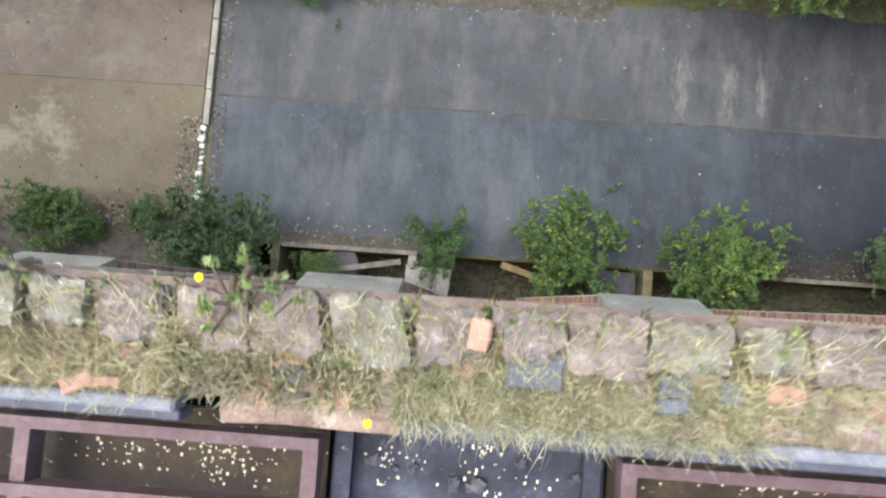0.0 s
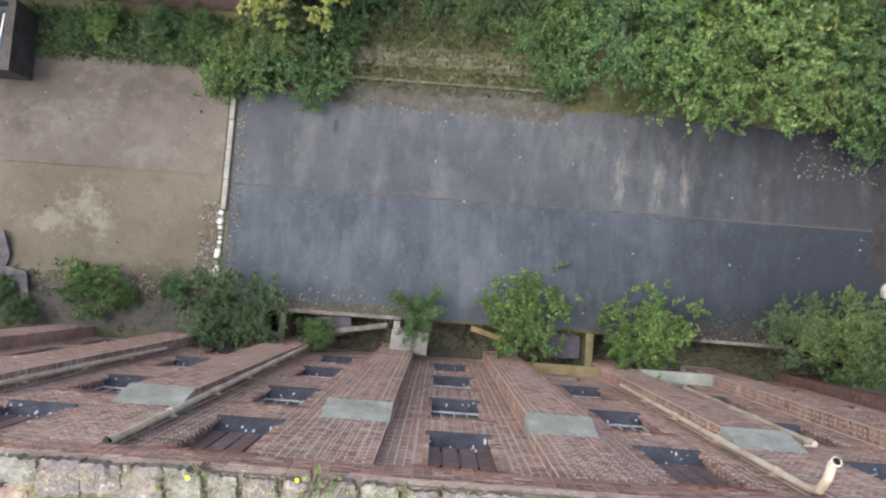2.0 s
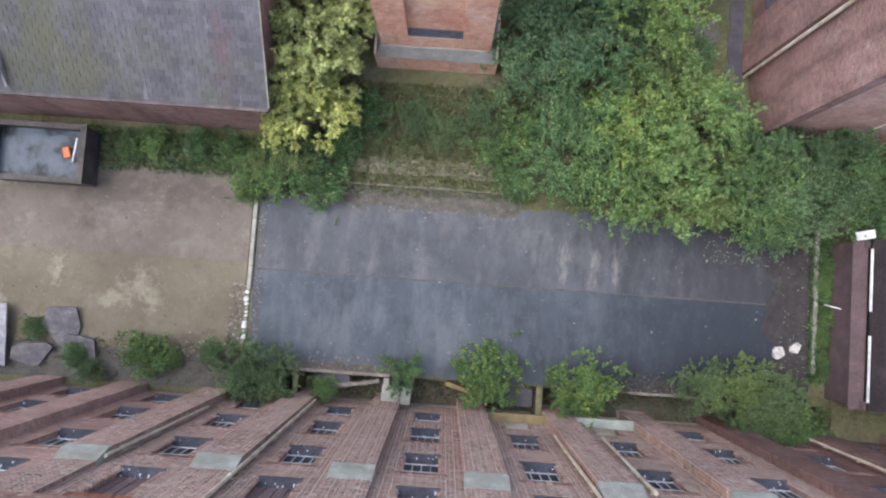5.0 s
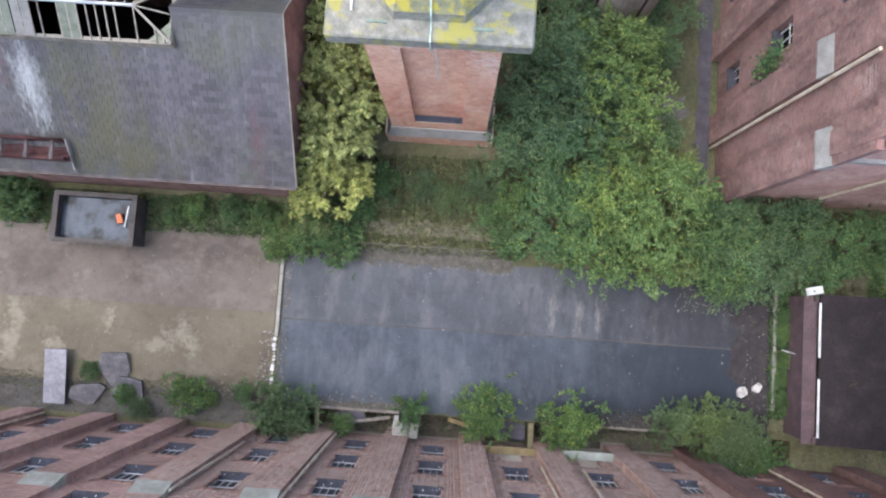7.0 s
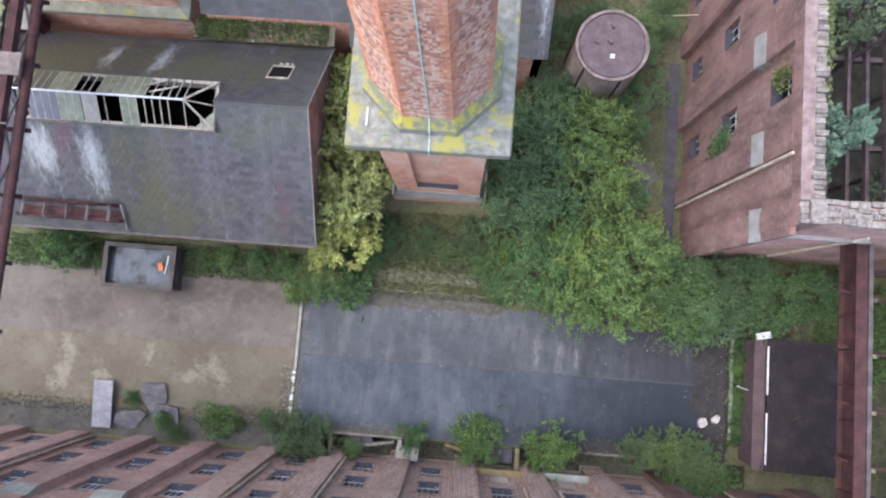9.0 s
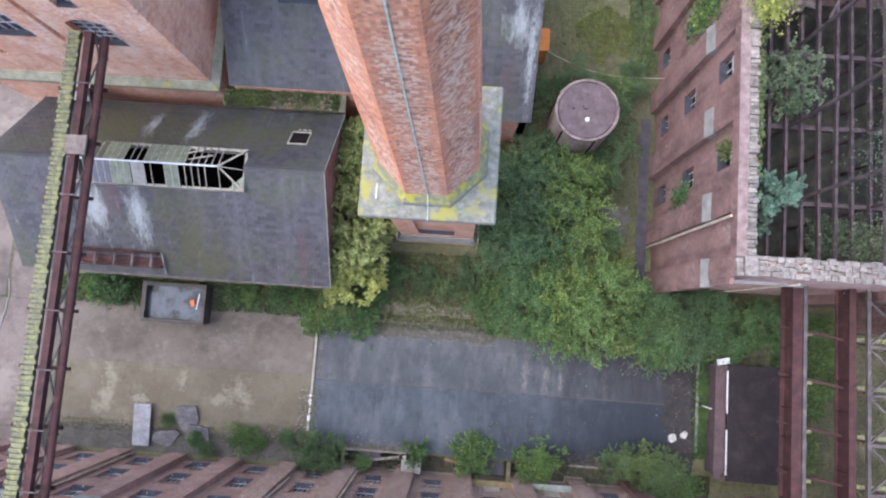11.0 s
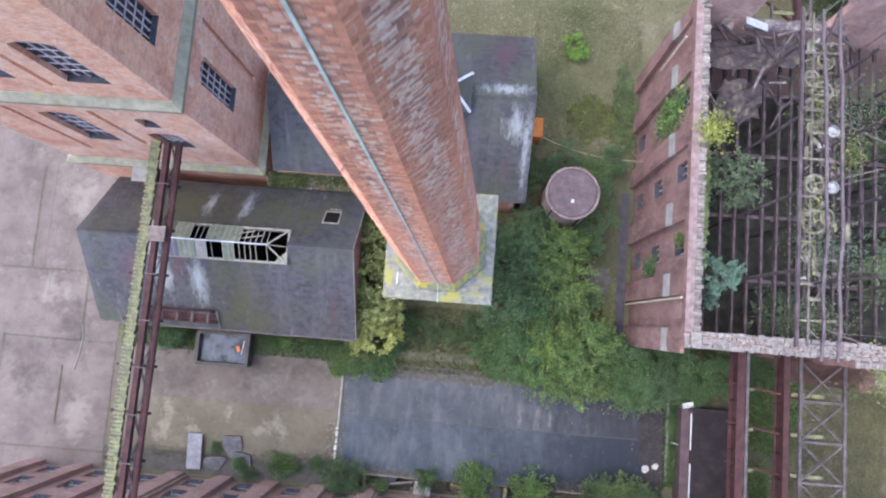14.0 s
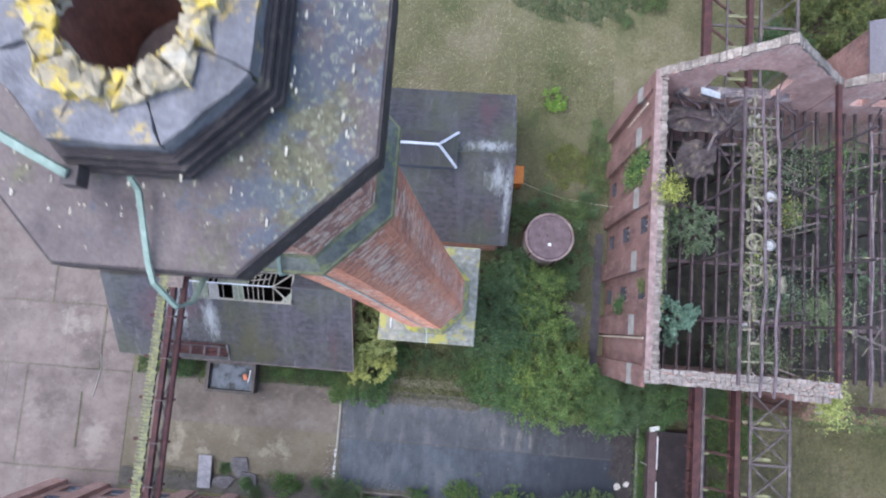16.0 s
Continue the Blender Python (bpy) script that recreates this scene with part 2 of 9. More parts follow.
BRICK = brick_mat("brown_brick", (0.39, 0.235, 0.19), (0.29, 0.185, 0.155), (0.48, 0.41, 0.36), soot_at=0.78)
BRICK_DEEP = brick_mat("dark_red_brown_brick", (0.185, 0.1, 0.081), (0.13, 0.078, 0.068), (0.23, 0.175, 0.155), pale=(0.27, 0.195, 0.17), pale_at=0.64)
BRICK_R = brick_mat("sooty_red_brick", (0.27, 0.145, 0.118), (0.19, 0.112, 0.098), (0.33, 0.285, 0.255), pale=(0.4, 0.3, 0.255), pale_at=0.6, soot_at=0.62)
RED = brick_mat("red_brick", (0.71, 0.365, 0.225), (0.55, 0.275, 0.178), (0.66, 0.51, 0.4), pale=(0.78, 0.6, 0.48), pale_at=0.53, soot=(0.28, 0.15, 0.115), soot_at=0.72)
MORTAR = surface("lime_mortar", (0.62, 0.55, 0.46), (0.5, 0.44, 0.37), scale=2)
BRICK_LOOSE = piece_mat("loose_brown_brick", [(0.0, (0.17, 0.115, 0.098)), (0.3, (0.26, 0.17, 0.138)), (0.7, (0.33, 0.205, 0.162)), (0.9, (0.4, 0.245, 0.185)), (1.0, (0.44, 0.36, 0.3))], (0.34, 0.265, 0.215))
BRICK_CHIM = piece_mat("chimney_brick", [(0.0, (0.28, 0.15, 0.115)), (0.25, (0.44, 0.22, 0.15)), (0.6, (0.57, 0.275, 0.172)), (0.9, (0.67, 0.345, 0.215)), (1.0, (0.58, 0.4, 0.31))], (0.38, 0.22, 0.17), 0.45, 0.52, fleck=(0.62, 0.53, 0.42), soot=(0.225, 0.142, 0.128))
BRICK_ARRIS = piece_mat("orange_corner_brick", [(0.0, (0.4, 0.18, 0.11)), (0.4, (0.54, 0.24, 0.14)), (1.0, (0.64, 0.31, 0.185))], (0.38, 0.22, 0.165), 0.45, 0.5, soot=(0.26, 0.14, 0.11))
OFFSET = surface("pale_green_offset_stone", (0.265, 0.268, 0.23), (0.185, 0.188, 0.155), (0.34, 0.345, 0.305), scale=3, fine=35, relief=0.7, spot=(0.44, 0.45, 0.41), spot_at=0.6, spot_scale=12)
# Lighter copy of the ruin's brick; light on gable and end wall is painted in.
GABLE = brick_mat("pink_lit_brick", (0.52, 0.3, 0.24), (0.41, 0.245, 0.2), (0.5, 0.4, 0.35), pale=(0.64, 0.5, 0.43), pale_at=0.54, soot=(0.25, 0.16, 0.13), soot_at=0.76)
LICHEN = surface("lichened_concrete", (0.2, 0.195, 0.16), (0.12, 0.12, 0.095), (0.29, 0.285, 0.24), scale=3.4, fine=25, spot=(0.31, 0.285, 0.075), spot_at=0.52, spot_scale=1.3)
LICHEN_Y = surface("yellow_lichen_stone", (0.21, 0.205, 0.115), (0.13, 0.13, 0.09), (0.28, 0.27, 0.16), scale=3, fine=25, spot=(0.4, 0.345, 0.06), spot_at=0.49, spot_scale=2.5)
STRINGSTONE = surface("greenish_string_stone", (0.23, 0.22, 0.155), (0.16, 0.155, 0.105), (0.3, 0.28, 0.2), scale=2, fine=20, spot=(0.3, 0.29, 0.08), spot_at=0.6, spot_scale=1.0)
RUST = surface("rusty_painted_iron", (0.06, 0.029, 0.027), (0.034, 0.02, 0.02), (0.09, 0.043, 0.038), scale=2.2, fine=30, rough=0.8, spec=0.15)
GREYIRON = surface("grey_iron", (0.085, 0.07, 0.065), (0.047, 0.039, 0.036), (0.125, 0.106, 0.1), scale=2.2, fine=30, rough=0.7)
PIPE = surface("cream_pipe", (0.5, 0.435, 0.33), (0.33, 0.25, 0.17), (0.58, 0.52, 0.42), scale=2.5, fine=25, rough=0.6)
SLATE = slate_mat("slate_roof", (0.055, 0.052, 0.055), (0.092, 0.09, 0.094), sheen_salts=((-16.8, 12.9, 0.9, 1.2), (-14.6, 12.7, 0.7, 1.4), (-12.4, 17.4, 0.4, 1.2), (-14.6, 17.4, 0.4, 1.0), (3.4, 23.0, 1.0, 1.0), (2.6, 25.0, 1.7, 0.5), (4.0, 21.6, 0.25, 2.2)), mosses=((-13.3, 13.0, 0.6, 2.0), (-12.0, 12.2, 1.3, 2.8), (-11.4, 11.0, 1.8, 1.5), (-12.4, 11.2, 1.2, 1.5), (-15.0, 17.2, 3.0, 1.8), (-10.6, 17.3, 2.4, 1.8), (-8.0, 17.0, 2.0, 1.6), (-17.5, 17.2, 2.0, 1.6)), reds=((-15.7, 13.4, 0.8, 1.2), (-18.3, 13.6, 1.2, 0.9), (2.5, 28.3, 0.9, 1.6), (2.4, 27.2, 0.4, 1.6), (-6.6, 11.2, 0.4, 1.4), (-18.8, 12.6, 0.7, 1.6), (3.0, 20.6, 0.4, 1.0)))
SLATE_PALE = slate_mat("purple_slate_roof", (0.075, 0.068, 0.078), (0.12, 0.112, 0.122), 0.72)
DARKGLASS = surface("dirty_dark_glass", (0.03, 0.035, 0.045), (0.015, 0.015, 0.02), (0.06, 0.065, 0.075), scale=3, rough=0.35, relief=0.0, spec=0.15)
BLUEBRICK = surface("blue_brick_sill", (0.055, 0.056, 0.066), (0.035, 0.035, 0.04), (0.085, 0.087, 0.1), scale=3, spot=(0.4, 0.4, 0.39), spot_at=0.64, spot_scale=11, rough=0.75, spec=0.15)
# Near black: the shade of holes and insides is put into the colour.
DARK = surface("unlit_inside_black", (0.014, 0.012, 0.011), (0.007, 0.006, 0.006), scale=1, spec=0.05)
CONCRETE = surface("concrete", (0.24, 0.23, 0.205), (0.16, 0.155, 0.135), (0.32, 0.31, 0.28), scale=1.2, fine=18)
WOODPALE = surface("weathered_timber", (0.17, 0.15, 0.125), (0.1, 0.09, 0.075), (0.23, 0.21, 0.18), scale=3, fine=30, stretch=(1, 1, 1))
WHITE = surface("white_paint", (0.5, 0.5, 0.48), (0.33, 0.33, 0.31), (0.6, 0.6, 0.58), scale=4, fine=20, rough=0.6)
COPPER = surface("green_copper", (0.17, 0.225, 0.18), (0.1, 0.135, 0.11), (0.25, 0.305, 0.25), scale=3, fine=20, rough=0.6)
BARK = surface("bark", (0.12, 0.09, 0.065), (0.07, 0.05, 0.04), (0.18, 0.15, 0.11), scale=5)
LEAF_A = leaf_mat("bramble_leaf", (0.05, 0.09, 0.042), (0.095, 0.165, 0.066), (0.17, 0.25, 0.09), (0.36, 0.36, 0.08))
LEAF_B = leaf_mat("elder_leaf", (0.06, 0.1, 0.05), (0.106, 0.167, 0.076), (0.185, 0.253, 0.113), (0.3, 0.31, 0.1))
LEAF_C = leaf_mat("yellowing_leaf", (0.085, 0.105, 0.045), (0.14, 0.17, 0.065), (0.21, 0.23, 0.085), (0.36, 0.32, 0.09))
LEAF_D = leaf_mat("sycamore_leaf", (0.18, 0.205, 0.07), (0.3, 0.33, 0.115), (0.43, 0.445, 0.18), (0.48, 0.44, 0.15))
LEAF_L = leaf_mat("lime_leaf", (0.13, 0.21, 0.04), (0.23, 0.35, 0.065), (0.33, 0.45, 0.1))
LEAF_G = leaf_mat("grey_willow_leaf", (0.09, 0.125, 0.075), (0.155, 0.2, 0.12), (0.25, 0.295, 0.185))
LEAF_E = leaf_mat("dark_bush_leaf", (0.06, 0.088, 0.044), (0.106, 0.15, 0.066), (0.172, 0.222, 0.096))
LEAF_O = leaf_mat("olive_leaf", (0.06, 0.068, 0.04), (0.1, 0.11, 0.06), (0.16, 0.165, 0.09))
STRAW = leaf_mat("dry_grass", (0.24, 0.21, 0.11), (0.42, 0.375, 0.22), (0.58, 0.53, 0.37))
YELLOW = surface("yellow_petals", (0.8, 0.65, 0.02), (0.7, 0.5, 0.02), scale=8, relief=0)


# ---- builders ----
def mesh_object(name, bm, material):
    me = bpy.data.meshes.new(name)
    bm.to_mesh(me)
    bm.free()
    me.materials.append(material)
    return new(name, me)


def data_object(name, verts, faces, material):
    me = bpy.data.meshes.new(name)
    me.from_pydata(verts, [], faces)
    me.update()
    me.materials.append(material)
    return new(name, me)


def under(ob, parent):
    ob.parent = parent
    m = parent.matrix_world.copy() if parent.parent is None else parent.parent.matrix_basis @ parent.matrix_parent_inverse @ parent.matrix_basis
    if parent.parent is None:
        m = parent.matrix_basis.copy()
    ob.matrix_parent_inverse = m.inverted()
    return ob


def part(name, bm, material, parent, label=""):
    ob = mesh_object(name, bm, material)
    under(ob, parent)
    return tagged(ob, label=label)


def base(name, x, y, z, label, category, group="", kind=""):
    e = new(name)
    e.matrix_basis = Matrix.Translation((x, y, z))
    return tagged(e, label, category, group, kind)


def thing(name, bm, material, label, category, group="", kind=""):
    return tagged(mesh_object(name, bm, material), label, category, group, kind)


def structure(name, bm, material, label=""):
    return tagged(mesh_object(name, bm, material), label, "", "", "structure")


def box(bm, x0, x1, y0, y1, z0, z1, turn=None, bevel=0.0):
    c = Vector(((x0 + x1) / 2, (y0 + y1) / 2, (z0 + z1) / 2))
    m = Matrix.Translation(c) @ (turn or Matrix()) @ Matrix.Diagonal((abs(x1 - x0), abs(y1 - y0), abs(z1 - z0), 1))
    vs = bmesh.ops.create_cube(bm, size=1, matrix=m)["verts"]
    if bevel:
        es = list({e for v in vs for e in v.link_edges})
        bmesh.ops.bevel(bm, geom=es, offset=bevel, segments=1, affect="EDGES")
    return bm


def B(x0, x1, y0, y1, z0, z1, turn=None, bevel=0.0):
    return box(bmesh.new(), x0, x1, y0, y1, z0, z1, turn, bevel)


def bar(bm, a, b, r=0.05, sides=8, r2=None):
    """A rod from a to b."""
    a, b = Vector(a), Vector(b)
    d = b - a
    m = Matrix.Translation((a + b) / 2) @ d.to_track_quat("Z", "Y").to_matrix().to_4x4()
    bmesh.ops.create_cone(bm, cap_ends=True, segments=sides, radius1=r, radius2=r if r2 is None else r2, depth=d.length, matrix=m)
    return bm


def beam(bm, a, b, w, h):
    """A rectangular bar from a to b, w wide and h high."""
    a, b = Vector(a), Vector(b)
    d = b - a
    q = d.to_track_quat("Y", "Z").to_matrix().to_4x4()
    bmesh.ops.create_cube(bm, size=1, matrix=Matrix.Translation((a + b) / 2) @ q @ Matrix.Diagonal((w, d.length, h, 1)))
    return bm


def ring(bm, sides, r0, z0, r1, z1, cx, cy, turn=0.0, caps=True):
    """A frustum with flat sides; r is from the axis to a corner."""
    lo = [bm.verts.new((cx + r0 * math.cos(turn + k * math.tau / sides), cy + r0 * math.sin(turn + k * math.tau / sides), z0)) for k in range(sides)]
    hi = [bm.verts.new((cx + r1 * math.cos(turn + k * math.tau / sides), cy + r1 * math.sin(turn + k * math.tau / sides), z1)) for k in range(sides)]
    for k in range(sides):
        bm.faces.new((lo[k], lo[(k + 1) % sides], hi[(k + 1) % sides], hi[k]))
    if caps:
        bm.faces.new(hi)
        bm.faces.new(lo[::-1])
    return bm


def ribbon(pts, w, h):
    """One continuous flat strip along a line of points."""
    bm = bmesh.new()
    pts = [Vector(p) for p in pts]
    loops = []
    for i, p in enumerate(pts):
        d = (pts[min(i + 1, len(pts) - 1)] - pts[max(i - 1, 0)]).normalized()
        side = Vector((1, 0, 0)) if abs(d.x) < 0.9 else Vector((0, 1, 0))
        side = (side - d * side.dot(d)).normalized()
        up = d.cross(side).normalized()
        loops.append([bm.verts.new(p + side * w / 2 * a + up * h / 2 * b) for a, b in ((-1, -1), (1, -1), (1, 1), (-1, 1))])
    for p, q in zip(loops, loops[1:]):
        for k in range(4):
            bm.faces.new((p[k], p[(k + 1) % 4], q[(k + 1) % 4], q[k]))
    bm.faces.new(loops[0][::-1])
    bm.faces.new(loops[-1])
    bmesh.ops.recalc_face_normals(bm, faces=bm.faces)
    return bm


def prism(bm, pts, axis, a, b):
    """A flat outline pushed from a to b along an axis; pts are the two other coordinates in order."""
    def p(u, v, w):
        return {"x": (w, u, v), "y": (u, w, v), "z": (u, v, w)}[axis]
    lo = [bm.verts.new(p(u, v, a)) for u, v in pts]
    hi = [bm.verts.new(p(u, v, b)) for u, v in pts]
    n = len(pts)
    for k in range(n):
        bm.faces.new((lo[k], lo[(k + 1) % n], hi[(k + 1) % n], hi[k]))
    bm.faces.new(hi)
    bm.faces.new(lo[::-1])
    bmesh.ops.recalc_face_normals(bm, faces=bm.faces)
    return bm


def grid_wall(bm, axis, at0, at1, u_cuts, z_cuts, open_at):
    """A wall of cells between at0 and at1 along axis, left open where open_at(u, z) is true."""
    for u0, u1 in zip(u_cuts, u_cuts[1:]):
        for z0, z1 in zip(z_cuts, z_cuts[1:]):
            if not open_at((u0 + u1) / 2, (z0 + z1) / 2):
                _cell(bm, axis, at0, at1, u0, u1, z0, z1)
    bmesh.ops.remove_doubles(bm, verts=bm.verts, dist=0.001)
    return bm


def _cell(bm, axis, a, b, u0, u1, z0, z1):
    if axis == "y":
        box(bm, u0, u1, a, b, z0, z1)
    else:
        box(bm, a, b, u0, u1, z0, z1)


def brick_cloud(spots):
    """Vertices and faces of many bricks: each spot is centre, half sizes, and the unit vectors along, out and up."""
    corner = np.array([(sx, sy, sz) for sx in (-1, 1) for sy in (-1, 1) for sz in (-1, 1)], float)
    face = np.array([(0, 4, 6, 2), (1, 3, 7, 5), (0, 1, 5, 4), (2, 6, 7, 3), (0, 2, 3, 1), (4, 5, 7, 6)])
    vs, fs = [], []
    for k, (c, h, ax, out, up) in enumerate(spots):
        m = np.array([np.array(ax) * h[0], np.array(out) * h[1], np.array(up) * h[2]])
        vs.append(np.array(c) + corner @ m)
        fs.append(face + 8 * k)
    return np.concatenate(vs).tolist(), np.concatenate(fs).tolist()


def leaf_cloud(pts, size, rng, flat=0.5, long=1.7):
    """Small folded leaves at the points given, each of two triangles."""
    n = len(pts)
    d = rng.normal(size=(n, 3))
    d[:, 2] *= flat
    d /= np.linalg.norm(d, axis=1)[:, None]
    u = rng.normal(size=(n, 3))
    u[:, 2] += 1.2
    s = np.cross(d, u)
    s /= np.linalg.norm(s, axis=1)[:, None] + 1e-9
    nn = np.cross(s, d)
    L = (size * rng.uniform(0.6, 1.35, n))[:, None]
    a = pts - d * L * 0.5
    b = pts + s * L * 0.5 / long + nn * L * 0.1
    c = pts + d * L * 0.5
    e = pts - s * L * 0.5 / long + nn * L * 0.1
    v = np.stack([a, b, c, e], 1).reshape(-1, 3)
    i = np.arange(n)[:, None] * 4
    f = np.concatenate([i + np.array([[0, 1, 2]]), i + np.array([[0, 2, 3]])])
    return v.tolist(), f.tolist()


def tube(pts, radii, sides=6):
    """One closed tapering limb along a line of points."""
    bm = bmesh.new()
    pts = [Vector(p) for p in pts]
    loops = []
    for i, p in enumerate(pts):
        d = (pts[min(i + 1, len(pts) - 1)] - pts[max(i - 1, 0)]).normalized()
        q = d.to_track_quat("Z", "Y").to_matrix()
        loops.append([bm.verts.new(p + q @ Vector((radii[i] * math.cos(a * math.tau / sides), radii[i] * math.sin(a * math.tau / sides), 0))) for a in range(sides)])
    for p, q in zip(loops, loops[1:]):
        for a in range(sides):
            bm.faces.new((p[a], p[(a + 1) % sides], q[(a + 1) % sides], q[a]))
    bm.faces.new(loops[0][::-1])
    bm.faces.new(loops[-1])
    return bm


def roughen(bm, cuts, amount, seed):
    """Breaks the straight edges of a block."""
    rr = random.Random(seed)
    bmesh.ops.subdivide_edges(bm, edges=bm.edges, cuts=cuts, use_grid_fill=True)
    for v in bm.verts:
        v.co += Vector([rr.uniform(-amount, amount) for _ in range(3)])
    return bm


# ---- ground ----
def flat(bm, x0, x1, y0, y1, z):
    bm.faces.new([bm.verts.new(p) for p in ((x0, y0, z), (x1, y0, z), (x1, y1, z), (x0, y1, z))])
    return bm


def ground_mat():
    m, nt, b = nodes_of("rough_grass_ground")
    c = ramp(nt, add_noise(nt, 0.22, 8, 0.65), [(0.3, (0.07, 0.08, 0.035)), (0.5, (0.125, 0.12, 0.065)), (0.68, (0.18, 0.16, 0.105))])
    # Darker brown-green patches: two by the bridge, the thicket, the ruin's foot.
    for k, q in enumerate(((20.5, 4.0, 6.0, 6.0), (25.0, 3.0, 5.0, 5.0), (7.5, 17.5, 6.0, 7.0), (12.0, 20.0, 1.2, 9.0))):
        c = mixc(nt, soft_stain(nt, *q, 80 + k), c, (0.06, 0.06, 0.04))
    c = mixc(nt, 0.6, c, ramp(nt, add_noise(nt, 6, 6, 0.75, None, 4), [(0.3, grey(0.2)), (0.7, grey(0.8))]), "OVERLAY")
    nt.links.new(c, b.inputs["Base Color"])
    b.inputs["Roughness"].default_value = 0.95
    b.inputs["Specular IOR Level"].default_value = 0.1
    bump(nt, b, add_noise(nt, 9, 6, 0.75), 0.8, 0.06)
    return m


def asphalt_mat(name, a, b2, c2, streak, stains=(), stain_col=(0.2, 0.19, 0.17), darks=(), east_dark=None, grain=(1.4, 0.45, 0.45)):
    m, nt, b = nodes_of(name)
    c = ramp(nt, add_noise(nt, 0.35, 6, 0.6), [(0.32, a), (0.52, b2), (0.72, c2)])
    f = ramp(nt, add_noise(nt, 0.8, 8, 0.68, (1.3, 0.35, 1) if grain[0] > 1 else (0.6, 0.5, 1), 2), [(0.48, grey(0)), (0.75, grey(0.7))])
    c = mixc(nt, f, c, streak)
    f2 = ramp(nt, add_noise(nt, 0.9, 8, 0.7, None, 8), [(0.58, grey(0)), (0.75, grey(0.6))])
    c = mixc(nt, f2, c, tuple(v * 1.4 for v in c2))
    f3 = ramp(nt, add_noise(nt, 1.6, 8, 0.75, None, 31), [(0.5, grey(0)), (0.7, grey(0.55))])
    c = mixc(nt, f3, c, tuple(v * 0.75 for v in a))
    for k, q in enumerate(stains):
        c = mixc(nt, soft_stain(nt, *q, 50 + k, grain), c, stain_col)
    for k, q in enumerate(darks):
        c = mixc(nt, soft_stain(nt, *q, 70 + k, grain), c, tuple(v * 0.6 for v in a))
    # Blends to a darker colour towards high x, the edge broken by noise.
    if east_dark:
        g = nt.nodes.new("ShaderNodeNewGeometry")
        sx = nt.nodes.new("ShaderNodeSeparateXYZ")
        nt.links.new(g.outputs["Position"], sx.inputs[0])
        ad = nt.nodes.new("ShaderNodeMath")
        ad.operation = "MULTIPLY_ADD"
        ad.inputs[1].default_value = 9.0
        nt.links.new(add_noise(nt, 0.3, 7, 0.65, (1, 1.4, 1), 55), ad.inputs[0])
        nt.links.new(sx.outputs[0], ad.inputs[2])
        mr = nt.nodes.new("ShaderNodeMapRange")
        mr.inputs["From Min"].default_value, mr.inputs["From Max"].default_value = east_dark[0], east_dark[1]
        mr.inputs["To Max"].default_value = 0.8
        nt.links.new(ad.outputs[0], mr.inputs["Value"])
        c = mixc(nt, mr.outputs["Result"], c, east_dark[2])
    c = mixc(nt, 0.35, c, ramp(nt, add_noise(nt, 22, 5, 0.8), [(0.3, grey(0.3)), (0.7, grey(0.72))]), "OVERLAY")
    sp = ramp(nt, add_noise(nt, 30, 2, 0.5, None, 12), [(0.735, grey(0)), (0.745, grey(1))])
    c = mixc(nt, sp, c, (0.45, 0.45, 0.42))
    nt.links.new(c, b.inputs["Base Color"])
    b.inputs["Roughness"].default_value = 0.8
    b.inputs["Specular IOR Level"].default_value = 0.3
    bump(nt, b, add_noise(nt, 40, 4, 0.7), 0.3, 0.01)
    return m


ASPH_FRONT = asphalt_mat("blue_grey_asphalt", (0.042, 0.05, 0.061), (0.061, 0.073, 0.086), (0.087, 0.101, 0.115), (0.127, 0.141, 0.15), stains=((-3.6, 2.7, 1.2, 1.2), (0.6, 2.9, 1.0, 1.2)), stain_col=(0.11, 0.118, 0.13), darks=((11.5, 2.8, 5.5, 3.5), (13.0, 2.8, 4.5, 3.2), (11.5, 2.2, 4.5, 2.5), (8.0, 1.6, 4.0, 1.0), (10.0, 2.0, 6.0, 1.6)), east_dark=(7.5, 16.5, (0.022, 0.026, 0.035)))
ASPH_BACK = asphalt_mat("brown_grey_asphalt", (0.05, 0.054, 0.06), (0.07, 0.076, 0.083), (0.096, 0.102, 0.108), (0.148, 0.147, 0.14), stains=((9.7, 5.9, 0.2, 0.6), (10.0, 6.4, 0.18, 0.4), (12.0, 6.5, 0.8, 0.35), (11.2, 6.8, 0.4, 0.35), (12.7, 6.0, 0.3, 0.45), (5.2, 5.9, 0.25, 0.9), (6.4, 5.8, 0.2, 0.9), (7.2, 5.9, 0.22, 0.8)), stain_col=(0.2, 0.19, 0.175), darks=((13.0, 5.6, 3.2, 2.8), (12.5, 5.4, 3.0, 2.4), (9.5, 6.2, 5.0, 2.2), (12.0, 6.8, 3.5, 1.6)), east_dark=(10.5, 20.0, (0.033, 0.033, 0.038)))
YARD = asphalt_mat("stained_yard_concrete", (0.098, 0.083, 0.056), (0.13, 0.112, 0.076), (0.158, 0.138, 0.1), (0.122, 0.106, 0.07), grain=(0.8, 0.9, 0.8), stains=((-11.0, 3.8, 0.8, 0.5), (-11.8, 3.2, 0.9, 0.35), (-10.4, 3.3, 0.4, 0.5), (-14.1, 4.2, 0.3, 0.6), (-18.3, 3.6, 0.55, 1.6), (-18.9, 2.6, 0.5, 0.6), (-16.5, 3.0, 0.7, 0.3)), stain_col=(0.26, 0.235, 0.175), darks=((-12.4, 7.2, 1.2, 1.2), (-9.6, 6.6, 1.0, 0.8), (-8.6, 1.9, 1.0, 0.5)))
